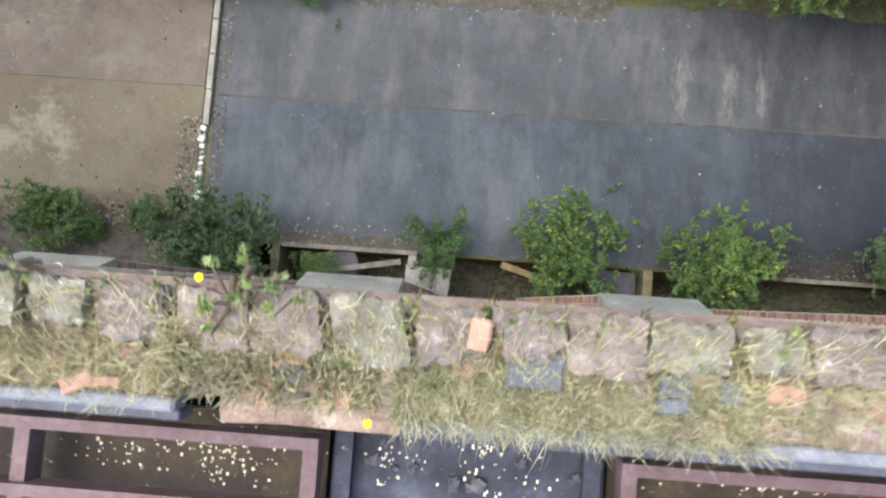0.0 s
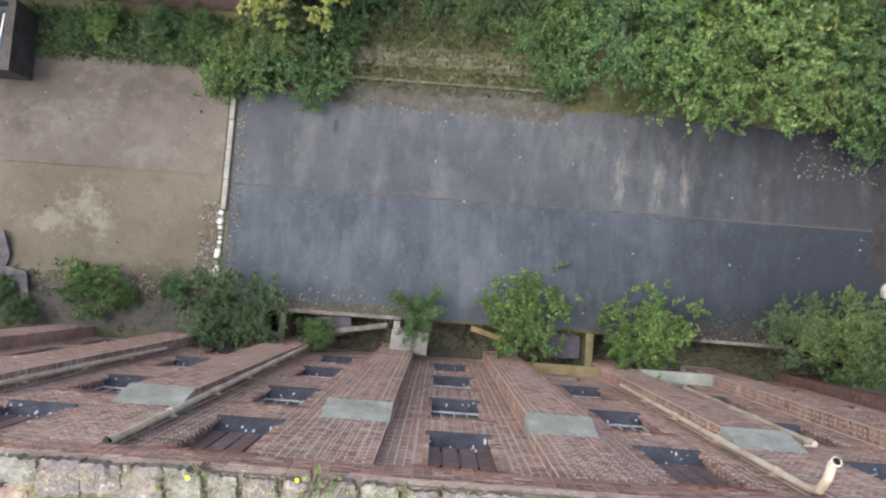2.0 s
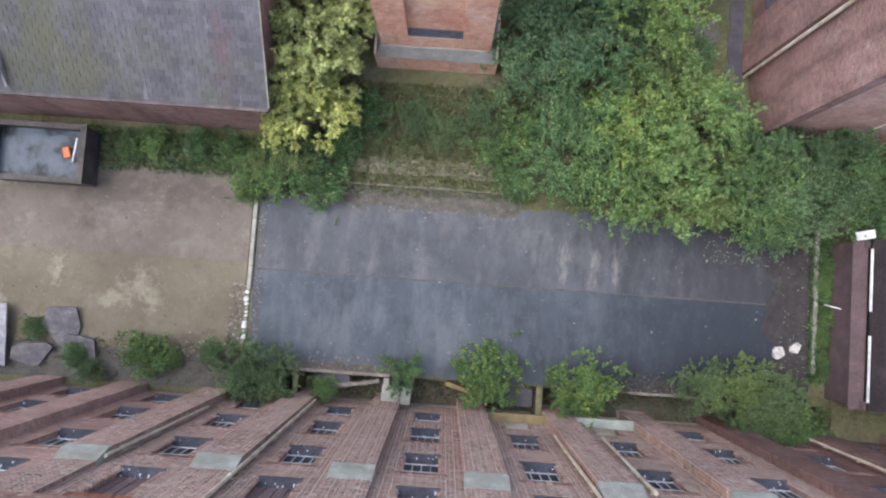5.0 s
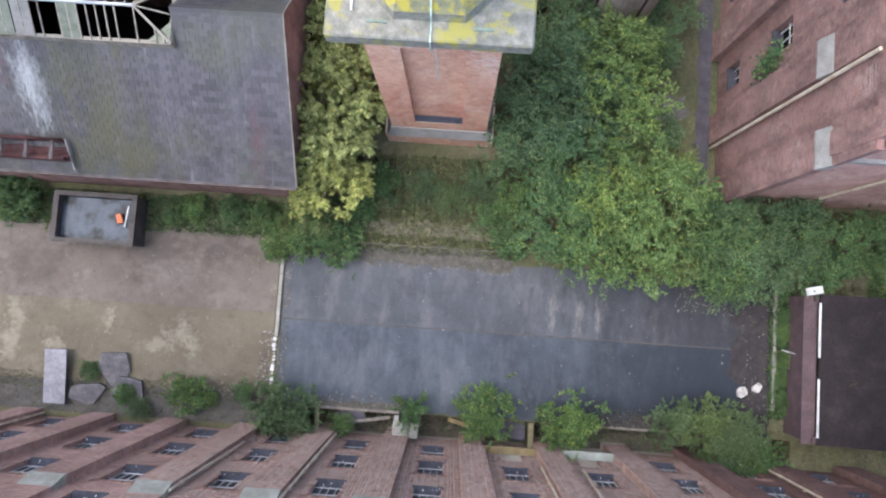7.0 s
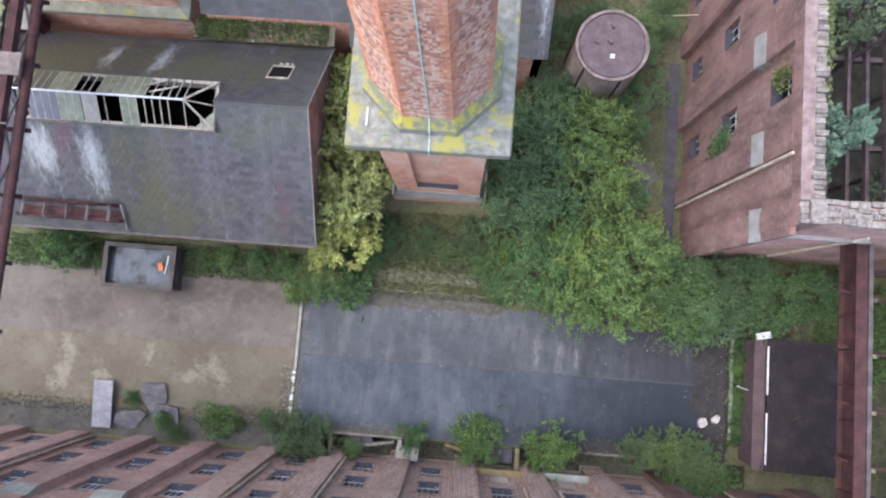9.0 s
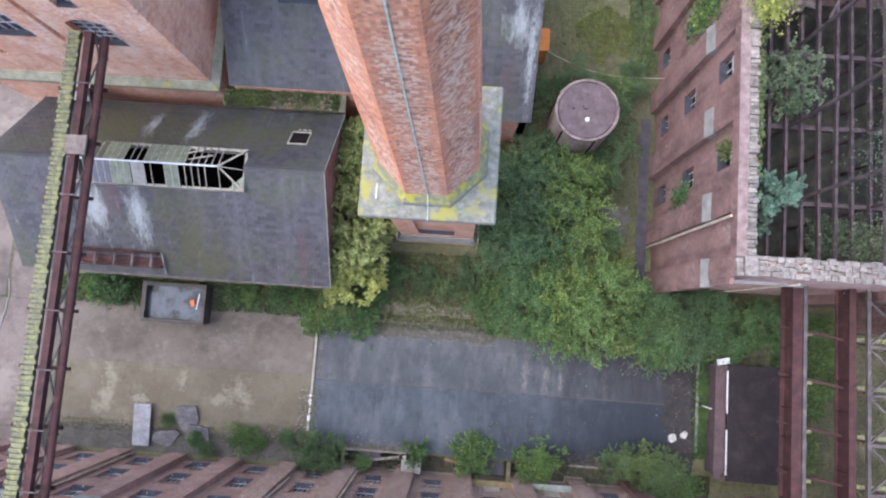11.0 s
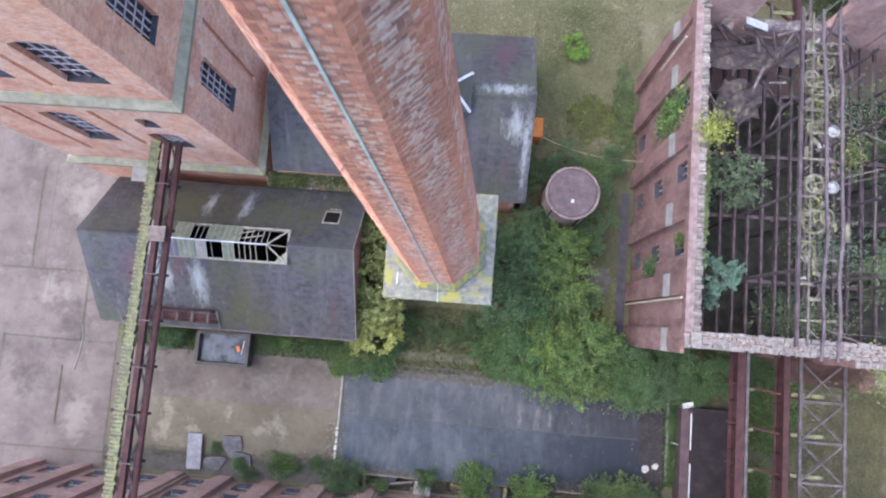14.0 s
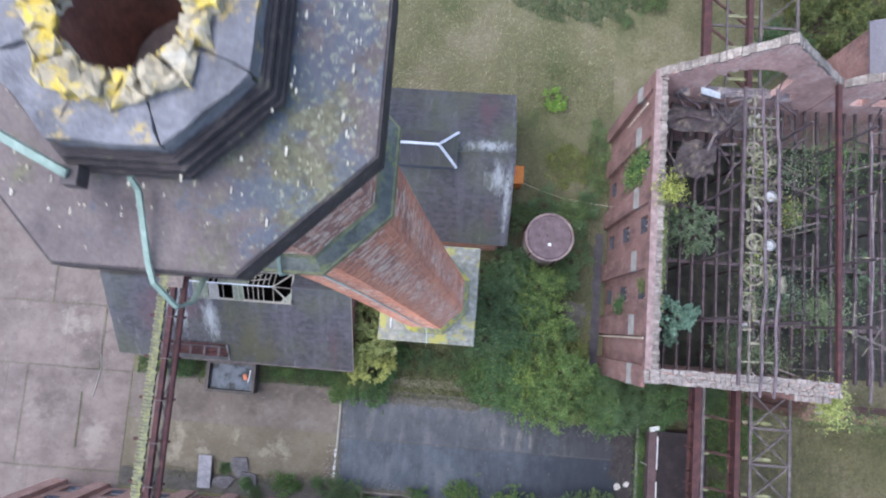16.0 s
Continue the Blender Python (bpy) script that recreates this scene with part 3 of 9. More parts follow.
YARD_B = asphalt_mat("greyish_yard_concrete", (0.098, 0.08, 0.064), (0.13, 0.11, 0.089), (0.158, 0.136, 0.11), (0.122, 0.103, 0.085), grain=(0.8, 0.9, 0.8), stains=((-11.5, 6.6, 1.6, 0.9), (-9.0, 5.6, 1.0, 0.6)), stain_col=(0.17, 0.15, 0.125), darks=((-12.4, 7.2, 2.0, 1.6), (-9.0, 7.6, 2.4, 0.9), (-18.0, 6.5, 2.0, 1.6)))
PINKYARD = asphalt_mat("pinkish_yard_concrete", (0.096, 0.077, 0.066), (0.142, 0.115, 0.098), (0.182, 0.15, 0.128), (0.188, 0.16, 0.135), grain=(0.8, 0.9, 0.8), stains=((-24.5, 3.2, 1.2, 1.5), (-27.2, 11.8, 1.5, 1.2), (-26.0, 18.0, 1.2, 1.6)), stain_col=(0.25, 0.22, 0.185), darks=((-25.5, 9.0, 1.6, 2.0), (-28.5, 5.5, 1.5, 1.4)))

TRENCH_X0, TRENCH_X1, TRENCH_Y = -5.2, 15.6, 1.05
bm = bmesh.new()
flat(bm, -700, 700, TRENCH_Y, 700, 0)
flat(bm, -700, 700, -700, -0.5, 0)
flat(bm, -700, TRENCH_X0, -0.5, TRENCH_Y, 0)
flat(bm, TRENCH_X1, 700, -0.5, TRENCH_Y, 0)
flat(bm, TRENCH_X0, TRENCH_X1, -0.5, TRENCH_Y, -1.5)
prism(bm, [(TRENCH_X0, -1.5), (TRENCH_X1, -1.5), (TRENCH_X1, -0.006), (TRENCH_X0, -0.006)], "y", TRENCH_Y, TRENCH_Y + 0.2)
prism(bm, [(-0.5, -1.5), (TRENCH_Y, -1.5), (TRENCH_Y, -0.006), (-0.5, -0.006)], "x", TRENCH_X0 - 0.2, TRENCH_X0)
prism(bm, [(-0.5, -1.5), (TRENCH_Y, -1.5), (TRENCH_Y, -0.006), (-0.5, -0.006)], "x", TRENCH_X1, TRENCH_X1 + 0.2)
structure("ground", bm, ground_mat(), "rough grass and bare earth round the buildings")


def ragged(x0, x1, y0, y1, amp, seed, step=0.35, sides="NESW"):
    """An outline with uneven edges."""
    rg = random.Random(seed)
    pts = []
    for (ax, ay), (bx, by), s in (((x0, y0), (x1, y0), "S"), ((x1, y0), (x1, y1), "E"), ((x1, y1), (x0, y1), "N"), ((x0, y1), (x0, y0), "W")):
        n = max(2, int(math.hypot(bx - ax, by - ay) / step))
        for k in range(n):
            f = k / n
            j = (rg.uniform(-amp, amp) if s in sides and 0 < k else 0)
            pts.append((ax + (bx - ax) * f + (j if s in "EW" else 0), ay + (by - ay) * f + (j if s in "NS" else 0)))
    return pts


def roughen_slab(x0, x1, y0, y1, z, rr):
    """A thin slab with uneven corners and edges."""
    pts = []
    for (ax, ay), (bx, by) in (((x0, y0), (x1, y0)), ((x1, y0), (x1, y1)), ((x1, y1), (x0, y1)), ((x0, y1), (x0, y0))):
        for k in range(3):
            pts.append((ax + (bx - ax) * k / 3 + rr.uniform(-0.03, 0.03), ay + (by - ay) * k / 3 + rr.uniform(-0.03, 0.03)))
    return prism(bmesh.new(), pts, "z", -0.02, z)


asphalt = base("road", 4, 4.5, 0, "blue-grey asphalt yard with a seam along it", "road", "", "structure")
# The trench floor's deep shade is painted in as a darker soil colour.
bed = structure("trench_floor", B(TRENCH_X0, TRENCH_X1, -0.14, TRENCH_Y, -1.52, -1.46), surface("dark_earth", (0.085, 0.072, 0.055), (0.05, 0.043, 0.035), (0.13, 0.11, 0.085), scale=6, fine=30), "earth in the trench, its deep shade put into a darker colour")
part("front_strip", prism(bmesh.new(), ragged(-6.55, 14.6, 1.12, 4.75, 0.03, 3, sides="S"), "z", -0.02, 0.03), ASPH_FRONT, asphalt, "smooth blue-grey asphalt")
part("back_strip", prism(bmesh.new(), ragged(-6.55, 14.6, 4.77, 7.75, 0.12, 4, sides="N"), "z", -0.02, 0.034), ASPH_BACK, asphalt, "stained brown-grey asphalt")
part("seam", prism(bmesh.new(), ragged(-6.5, 14.4, 4.735, 4.785, 0.012, 5, sides="NS"), "z", 0.0, 0.038), surface("seam_dirt", (0.07, 0.062, 0.055), (0.045, 0.042, 0.04), scale=3), asphalt, "brown dirt in the joint")
yard = base("pavement", -15, 5, 0, "stained brown concrete yard", "pavement", "", "structure")
part("front_bay", prism(bmesh.new(), ragged(-22.3, -6.85, 1.45, 4.95, 0.1, 6, sides="S"), "z", -0.02, 0.02), YARD, yard)
part("back_bay", prism(bmesh.new(), ragged(-22.3, -6.85, 4.965, 8.35, 0.12, 7, sides="N"), "z", -0.02, 0.024), YARD_B, yard)
pink = base("pavement", -35, 12, 0, "pale pinkish concrete hardstanding with weedy joints", "pavement", "", "structure")
slab_y = (-8.0, 0.95, 8.2, 12.9, 20.5, 28.0, 36.0)
rg = random.Random(44)
for j, (y0, y1) in enumerate(zip(slab_y, slab_y[1:])):
    x1 = -22.36
    while x1 > -54:
        w = rg.uniform(5.0, 9.5)
        part("slab", B(x1 - w + 0.012, x1, y0, y1 - 0.012, -0.03, 0.014 + rg.uniform(0, 0.008)), PINKYARD, pink)
        x1 -= w
part("dirt_strip", prism(bmesh.new(), ragged(-22.3, -6.9, 0.1, 1.5, 0.12, 66, sides="N"), "z", -0.02, 0.016), surface("wall_foot_earth", (0.075, 0.07, 0.06), (0.045, 0.042, 0.037), (0.11, 0.1, 0.085), scale=1.6, fine=14, relief=0.7, spot=(0.15, 0.14, 0.12), spot_at=0.64, spot_scale=6), yard, "dark gritty earth along the wall foot")
kerb = base("kerb", -6.68, 5, 0, "pale concrete kerb along the asphalt", "kerb", "kerbs", "")
for k in range(5):
    part("kerb_stone", B(-6.76, -6.61, 3.95 + k * 0.92, 4.85 + k * 0.92, 0, 0.16 + 0.01 * (k % 2), bevel=0.015), CONCRETE, kerb)
rg = random.Random(12)
for k in range(14):
    s = rg.uniform(0.05, 0.13)
    yy = 1.9 + k * 0.145
    part("broken_stone", B(-6.72 - s, -6.66, yy, yy + s * 1.4, 0, 0.06 + s, Matrix.Rotation(rg.uniform(-0.5, 0.5), 4, "Z"), 0.012), WHITE if k % 3 else CONCRETE, kerb)
kerb = base("kerb", 14.75, 5, 0, "narrow concrete kerb at the end of the asphalt", "kerb", "kerbs", "")
for k in range(6):
    part("kerb_stone", B(14.68, 14.83, 2.3 + k * 0.92, 3.2 + k * 0.92, 0, 0.2, bevel=0.015), CONCRETE, kerb)
kerb = base("kerb", 0, 8.25, 0, "mossy concrete kerb behind the asphalt", "kerb", "kerbs", "")
for k in range(8):
    part("kerb_stone", B(-4.2 + k * 1.02, -3.2 + k * 1.02, 8.24, 8.34, 0, 0.13, bevel=0.015), surface("mossy_kerb", (0.1, 0.093, 0.066), (0.06, 0.057, 0.04), (0.145, 0.135, 0.1), scale=4), kerb)


path = base("path", 0, 8.9, 0, "mossy broken concrete strip behind the kerb", "path", "", "structure")
rg = random.Random(71)
xx = -3.4
while xx < 3.9:
    w = rg.uniform(0.7, 1.3)
    part("slab", roughen_slab(xx, xx + w - 0.04, 8.75 + rg.uniform(-0.06, 0.06), 9.35 + rg.uniform(-0.08, 0.08), 0.05 + rg.uniform(0, 0.02), rg), surface("mossy_path_concrete", (0.14, 0.125, 0.085), (0.075, 0.072, 0.045), (0.2, 0.18, 0.135), scale=2.5, fine=20, relief=0.7, spot=(0.09, 0.1, 0.04), spot_at=0.56, spot_scale=2), path)
    xx += w


# The narrow pit is drawn flat; its dark depth is put into the colour.
part("dark_path", prism(bmesh.new(), ragged(11.1, 11.66, 11.2, 21.0, 0.09, 83, sides="W"), "z", -0.02, 0.03), surface("dark_purple_pit", (0.055, 0.05, 0.056), (0.036, 0.033, 0.038), (0.08, 0.072, 0.075), scale=2, fine=15), path, "flat dark strip standing for a narrow pit below the ruin's wall")
part("bare_patch", prism(bmesh.new(), ragged(9.0, 10.6, 14.2, 15.8, 0.25, 84, sides="NESW"), "z", -0.02, 0.025), surface("bare_grey_earth", (0.09, 0.085, 0.075), (0.06, 0.056, 0.05), (0.13, 0.12, 0.1), scale=2, fine=15), path, "bare grey earth in the thicket")


# ---- plants ----
def grass_patch(name, x0, x1, y0, y1, n, h, material, seed, label, z=0.0, shape=None, lean=0.5, thin=1.0):
    rng = np.random.default_rng(seed)
    p = np.column_stack([rng.uniform(x0, x1, n), rng.uniform(y0, y1, n), np.full(n, z)])
    if shape is not None:
        p = p[shape(p[:, 0], p[:, 1])]
    n = len(p)
    a = rng.uniform(0, math.tau, n)
    w = thin * h * rng.uniform(0.05, 0.12, n)
    side = np.column_stack([np.cos(a), np.sin(a), np.zeros(n)]) * w[:, None]
    tip = rng.normal(size=(n, 3)) * h * lean
    tip[:, 2] = h * rng.uniform(0.5, 1.2, n)
    mid = p + tip * 0.55 + np.array([0, 0, 0.1 * h])
    v = np.stack([p - side, p + side, mid + side * 0.7, mid - side * 0.7, p + tip], 1).reshape(-1, 3)
    i = np.arange(n)[:, None] * 5
    f = np.concatenate([i + np.array([[0, 1, 2]]), i + np.array([[0, 2, 3]]), i + np.array([[3, 2, 4]])])
    return tagged(data_object(name, v.tolist(), f.tolist(), material), label, "grass", "", "stuff")


def make_shrub(name, rx, ry, h, leaves, size, material, seed, label, category="shrub", clumps=45, spread=0.2, low=0.15, stems=6, hollow=0.5):
    """A shrub or small tree at the origin: stems, limbs and a ragged crown of single leaves."""
    rng = np.random.default_rng(seed)
    e = base(name, 0, 0, 0, label, category)
    th = rng.uniform(0, math.tau, clumps)
    cz = rng.uniform(low - 0.5, 1.0, clumps)
    rr = np.sqrt(np.clip(1 - np.abs(cz - 0.15) ** 2 * 0.9, 0.08, 1)) * rng.uniform(hollow, 1.08, clumps)
    wob = 1 + 0.22 * np.sin(3 * th + seed) + 0.14 * np.sin(5 * th + 2 * seed)
    c = np.column_stack([rx * rr * wob * np.cos(th), ry * rr * wob * np.sin(th), h * (0.5 + 0.5 * cz * rng.uniform(0.75, 1.12, clumps))])
    c[:, 2] = np.clip(c[:, 2], h * low, h * 1.1)
    per = rng.dirichlet(np.ones(clumps) * 3) * leaves
    pts = []
    for k in range(clumps):
        n = int(per[k])
        s = spread * min(rx, ry, h) * rng.uniform(0.7, 1.5)
        away = c[k] * np.array([1 / rx, 1 / ry, 1.2 / h])
        away /= np.linalg.norm(away) + 1e-6
        each = 26
        m = max(1, n // each)
        root = c[k] + rng.normal(size=(m, 3)) * s * np.array([0.8, 0.8, 0.4])
        dirs = away * 0.7 + rng.normal(size=(m, 3)) * 0.7 + np.array([0, 0, 0.25])
        dirs /= np.linalg.norm(dirs, axis=1)[:, None]
        t = rng.uniform(0, 1, (m, each, 1)) ** 0.8
        reach = s * rng.uniform(1.0, 2.1, (m, 1, 1))
        q = root[:, None, :] + dirs[:, None, :] * t * reach + rng.normal(size=(m, each, 3)) * s * 0.2 * (1.15 - t)
        q[:, :, 2:] -= 0.22 * reach * t * t
        pts.append(q.reshape(-1, 3))
    pts = np.concatenate(pts)
    pts[:, 2] = np.maximum(pts[:, 2], 0.03)
    v, f = leaf_cloud(pts, size, rng, long=2.1)
    crown = data_object("crown", v, f, material)
    under(crown, e)
    for k in range(stems):
        t = c[(k * 7) % clumps]
        mid = (t[0] * 0.35, t[1] * 0.35, t[2] * 0.5)
        r0 = 0.012 * h + 0.012
        t2 = c[(k * 11 + 3) % clumps]
        foot = (0.05 * math.cos(k), 0.05 * math.sin(k), -0.05)
        part("trunk" if k == 0 else "limb", tube([foot, mid, tuple(t)], [r0, r0 * 0.7, r0 * 0.25]), BARK, e)
        part("limb", tube([mid, tuple(t2)], [r0 * 0.5, r0 * 0.2]), BARK, e)
    return e


def scatter(name, label, n, spots, size, materials, seed, z=0.02):
    """Small loose stones and crumbs of earth lying in strips; spots are boxes on the ground."""
    rs = random.Random(seed)
    out = {m: [] for m in materials}
    for k in range(n):
        x0, x1, y0, y1 = spots[k % len(spots)]
        x, y = rs.uniform(x0, x1), y0 + (y1 - y0) * rs.random() ** 1.4
        h = [size * rs.uniform(0.4, 1.4) * f for f in (1, 0.8, 0.55)]
        a = rs.uniform(0, math.tau)
        t = rs.uniform(-0.3, 0.3)
        ax = (math.cos(a), math.sin(a), t)
        out[rs.choice(materials)].append(((x, y, z + h[2] * 0.5), h, ax, (-math.sin(a), math.cos(a), 0), (-t * math.cos(a), -t * math.sin(a), 1)))
    for m, q in out.items():
        if q:
            v, f = brick_cloud(q)
            tagged(data_object(name, v, f, m), label, "rubble", "", "stuff")


EARTH = surface("dark_earth", (0.085, 0.072, 0.055), (0.05, 0.043, 0.035), (0.13, 0.11, 0.085), scale=6, fine=30)
CRUMBW = surface("pale_chips", (0.2, 0.19, 0.17), (0.13, 0.125, 0.11), scale=6)
scatter("rubble", "dark crumbs and pale chips along the asphalt's edge", 1500, [(-5, -0.8, 1.15, 1.75), (-3.5, 3.2, 7.3, 8.2), (7.5, 14.6, 1.15, 1.7), (-6.55, -6.2, 1.5, 7.5)], 0.024, [EARTH, EARTH, EARTH, EARTH, CRUMBW], 51, 0.03)
scatter("rubble", "loose earth and chips at the end of the asphalt", 500, [(13.4, 14.65, 2.0, 7.6), (10.5, 13.5, 6.2, 7.8)], 0.024, [EARTH, EARTH, CRUMBW], 52, 0.03)
scatter("rubble", "chips and earth at the kerb", 420, [(-7.4, -6.8, 1.5, 4.2), (-9.4, -7.2, 1.3, 1.9)], 0.035, [EARTH, EARTH, CRUMBW], 53, 0.02)
scatter("rubble", "scattered chips on the yards", 160, [(-22, -7, 1.8, 8), (-6, 14, 1.5, 7.5)], 0.028, [CRUMBW, EARTH], 54, 0.03)

DIRT = surface("black_dirt", (0.034, 0.03, 0.03), (0.022, 0.019, 0.02), (0.055, 0.048, 0.043), scale=2, fine=14, spot=(0.12, 0.11, 0.1), spot_at=0.66, spot_scale=5, relief=0.6)
part("dirt_layer", prism(bmesh.new(), ragged(13.1, 14.66, 1.6, 7.6, 0.55, 61, sides="W"), "z", 0.02, 0.046), DIRT, asphalt, "black dirt washed to the end of the asphalt")
part("dirt_layer", prism(bmesh.new(), ragged(7.2, 13.0, 1.1, 1.55, 0.16, 62, sides="N"), "z", 0.02, 0.043), DIRT, asphalt, "black dirt along the edge")
part("dirt_layer", prism(bmesh.new(), ragged(-4.9, -0.9, 1.13, 1.42, 0.08, 63, sides="N"), "z", 0.02, 0.043), surface("grey_grit", (0.075, 0.07, 0.056), (0.045, 0.043, 0.034), (0.11, 0.1, 0.08), scale=4, fine=25, relief=0.8), asphalt, "grey grit along the edge")
part("dirt_layer", prism(bmesh.new(), ragged(-4.6, 3.4, 7.45, 8.22, 0.12, 64, sides="S"), "z", 0.02, 0.05), MATS["grey_grit"], asphalt, "grey grit and moss behind the asphalt")


# ---- front malting house, under the camera at the start ----
PITCH, PIL0, PILW = 3.19, -1.66, 1.02
Y_PIL, Y_WALL = 0.0, -0.14
HOUSE_X0, HOUSE_X1 = -27.0, 40.0
WIN_W = 1.04
ROWS_Z = ((0.6, 2.05), (3.2, 4.9), (6.5, 8.25), (9.5, 11.42))
ks = range(-8, 12)
PIL_X = [PIL0 + PITCH * k for k in ks]
WIN_X = [PIL0 + PILW + (PITCH - PILW) / 2 + PITCH * k for k in ks]
house = base("malting_house", 5, -6, 0, "long brown brick malting house, roofless, with pilasters and blind windows", "building")


def is_window(u, z):
    return any(abs(u - w) < WIN_W / 2 for w in WIN_X) and any(a < z < b for a, b in ROWS_Z)


bm = bmesh.new()
cuts = sorted([HOUSE_X0, HOUSE_X1] + [w + s * WIN_W / 2 for w in WIN_X for s in (-1, 1)])
zc = sorted([-1.5, 12.45] + [z for r in ROWS_Z for z in r])
NEAR = (PIL0 - 2 * PITCH, PIL0 + 4 * PITCH)
grid_wall(bm, "y", -0.62, Y_WALL, [c for c in cuts if NEAR[0] < c < NEAR[1]] and sorted([NEAR[0], NEAR[1]] + [c for c in cuts if NEAR[0] < c < NEAR[1]]), zc, is_window)
front_wall = part("wall", bm, MORTAR, house, "recessed brown brickwork between pilasters")
for lo, hi in ((HOUSE_X0, NEAR[0]), (NEAR[1], HOUSE_X1)):
    part("wall", grid_wall(bmesh.new(), "y", -0.62, Y_WALL, sorted([lo, hi] + [c for c in cuts if lo < c < hi]), zc, is_window), BRICK if lo < 0 else BRICK_DEEP, house)
part("wall", B(HOUSE_X0, HOUSE_X1, -14.0, -13.4, 0, 12.4), BRICK, house)
part("wall", B(HOUSE_X0, HOUSE_X0 + 0.5, -13.4, -0.62, 0, 12.4), BRICK, house)
part("wall", B(HOUSE_X1 - 0.5, HOUSE_X1, -13.4, -0.62, 0, 12.4), BRICK, house)
part("floor", B(HOUSE_X0 + 0.5, HOUSE_X1 - 0.5, -13.4, -0.62, 8.6, 8.8), DARK, house, "floor below the missing roof, inside shade put into its black colour")
for k, x in zip(ks, PIL_X):
    part("pilaster", B(x, x + PILW, Y_WALL, Y_PIL, 9.61, 12.0), MORTAR if NEAR[0] <= x < NEAR[1] - 0.1 else BRICK if x < 0 else BRICK_DEEP, house)
    part("pilaster", B(x - 0.0, x + PILW, Y_WALL, Y_PIL + 0.17, -1.5, 8.98), MORTAR if NEAR[0] <= x < NEAR[1] - 0.1 else BRICK if x < 0 else BRICK_DEEP, house)
    part("weathering", prism(bmesh.new(), [(Y_WALL, 8.98), (Y_PIL + 0.19, 8.98), (Y_PIL + 0.19, 9.02), (Y_PIL + 0.002, 9.62), (Y_WALL, 9.62)], "x", x - 0.02, x + PILW + 0.02), OFFSET, house, "sloping pale green stone offset")
part("eaves_band", B(HOUSE_X0, HOUSE_X1, Y_WALL + 0.001, Y_PIL + 0.006, 12.0, 12.5), BRICK, house)
part("eaves_fillet", prism(bmesh.new(), [(-0.07, 12.5), (Y_PIL + 0.016, 12.5), (-0.07, 12.6)], "x", -15, 19), surface("eaves_mortar", (0.24, 0.185, 0.15), (0.15, 0.11, 0.09), (0.34, 0.28, 0.23), scale=4, fine=30, relief=0.9), house, "weathered mortar fillet along the wall edge")


def house_window(x, z0, z1, kind):
    w = base("window", x, -0.4, z0, "", "")
    w.parent = house
    w.matrix_parent_inverse = house.matrix_basis.inverted()
    h = WIN_W / 2
    sill_y = -0.36
    part("sill", prism(bmesh.new(), [(Y_WALL + 0.03, z0 - 0.02), (Y_WALL + 0.03, z0 + 0.04), (sill_y, z0 + 0.24), (sill_y, z0 - 0.02)], "x", x - h + 0.003, x + h - 0.003), BLUEBRICK, w, "blue brick sill with bird droppings")
    rd = random.Random(int(x * 31 + z0 * 7))
    spots = []
    for i in range(12 if kind == "boards" else 5):
        u = rd.random() ** 1.6
        yy = sill_y + 0.02 + u * 0.2
        zz = z0 + 0.24 - (yy - sill_y) * 0.2 / (Y_WALL + 0.03 - sill_y) + 0.004
        r = rd.uniform(0.006, 0.02)
        spots.append(((x + rd.uniform(-h + 0.05, h - 0.05), yy, zz), (r, r * rd.uniform(0.7, 2.5), 0.005), (1, 0, 0), (0, 0.7, -0.7), (0, 0.7, 0.7)))
    v, f = brick_cloud(spots)
    tagged(under(data_object("droppings", v, f, WHITE), w), kind="stuff")
    if kind == "boards":
        n = 4
        for i in range(n):
            a = x - h + i * 2 * h / n
            part("board", B(a + 0.02, a + 2 * h / n - 0.02, -0.34, -0.3, z0 + 0.2, z1), surface("brown_shutter", (0.17, 0.12, 0.115), (0.12, 0.085, 0.08), (0.22, 0.165, 0.155), scale=3, rough=0.6), w, "brown boarded shutter leaf")
    else:
        part("pane", B(x - h, x + h, -0.37, -0.35, z0 + 0.2, z1), DARKGLASS, w)
        for i in range(5):
            xx = x - h + 0.03 + i * (2 * h - 0.06) / 4
            part("glazing_bar", B(xx - 0.015, xx + 0.015, -0.345, -0.315, z0 + 0.2, z1), WHITE, w)
        for zz in (z0 + 0.26, (z0 + z1) / 2 + 0.1):
            part("glazing_bar", B(x - h, x + h, -0.343, -0.312, zz, zz + 0.035), WHITE, w)
    spots = []
    n = 17
    for i in range(n):
        a = (i - (n - 1) / 2) / n * (2 * h + 0.3)
        spots.append(((x + a, Y_WALL - 0.012, z1 + 0.115), (0.03, 0.035, 0.108), (math.cos(a * 0.25), 0, -math.sin(a * 0.25)), (0, 1, 0), (math.sin(a * 0.25), 0, math.cos(a * 0.25))))
    v, f = brick_cloud(spots)
    tagged(under(data_object("arch", v, f, BRICK_RED if kind == "boards" else BRICK_LOOSE), w), kind="stuff")


BRICK_RED = surface("red_arch_brick", (0.32, 0.135, 0.08), (0.2, 0.09, 0.06), (0.38, 0.17, 0.1), scale=2, fine=40, island=0.7)
for x in WIN_X:
    for r, (z0, z1) in enumerate(ROWS_Z):
        if r == 0 and 3 < x < 7.5:
            continue
        house_window(x, z0, z1, "boards" if r == 3 and -9 < x < 10 else "glass")


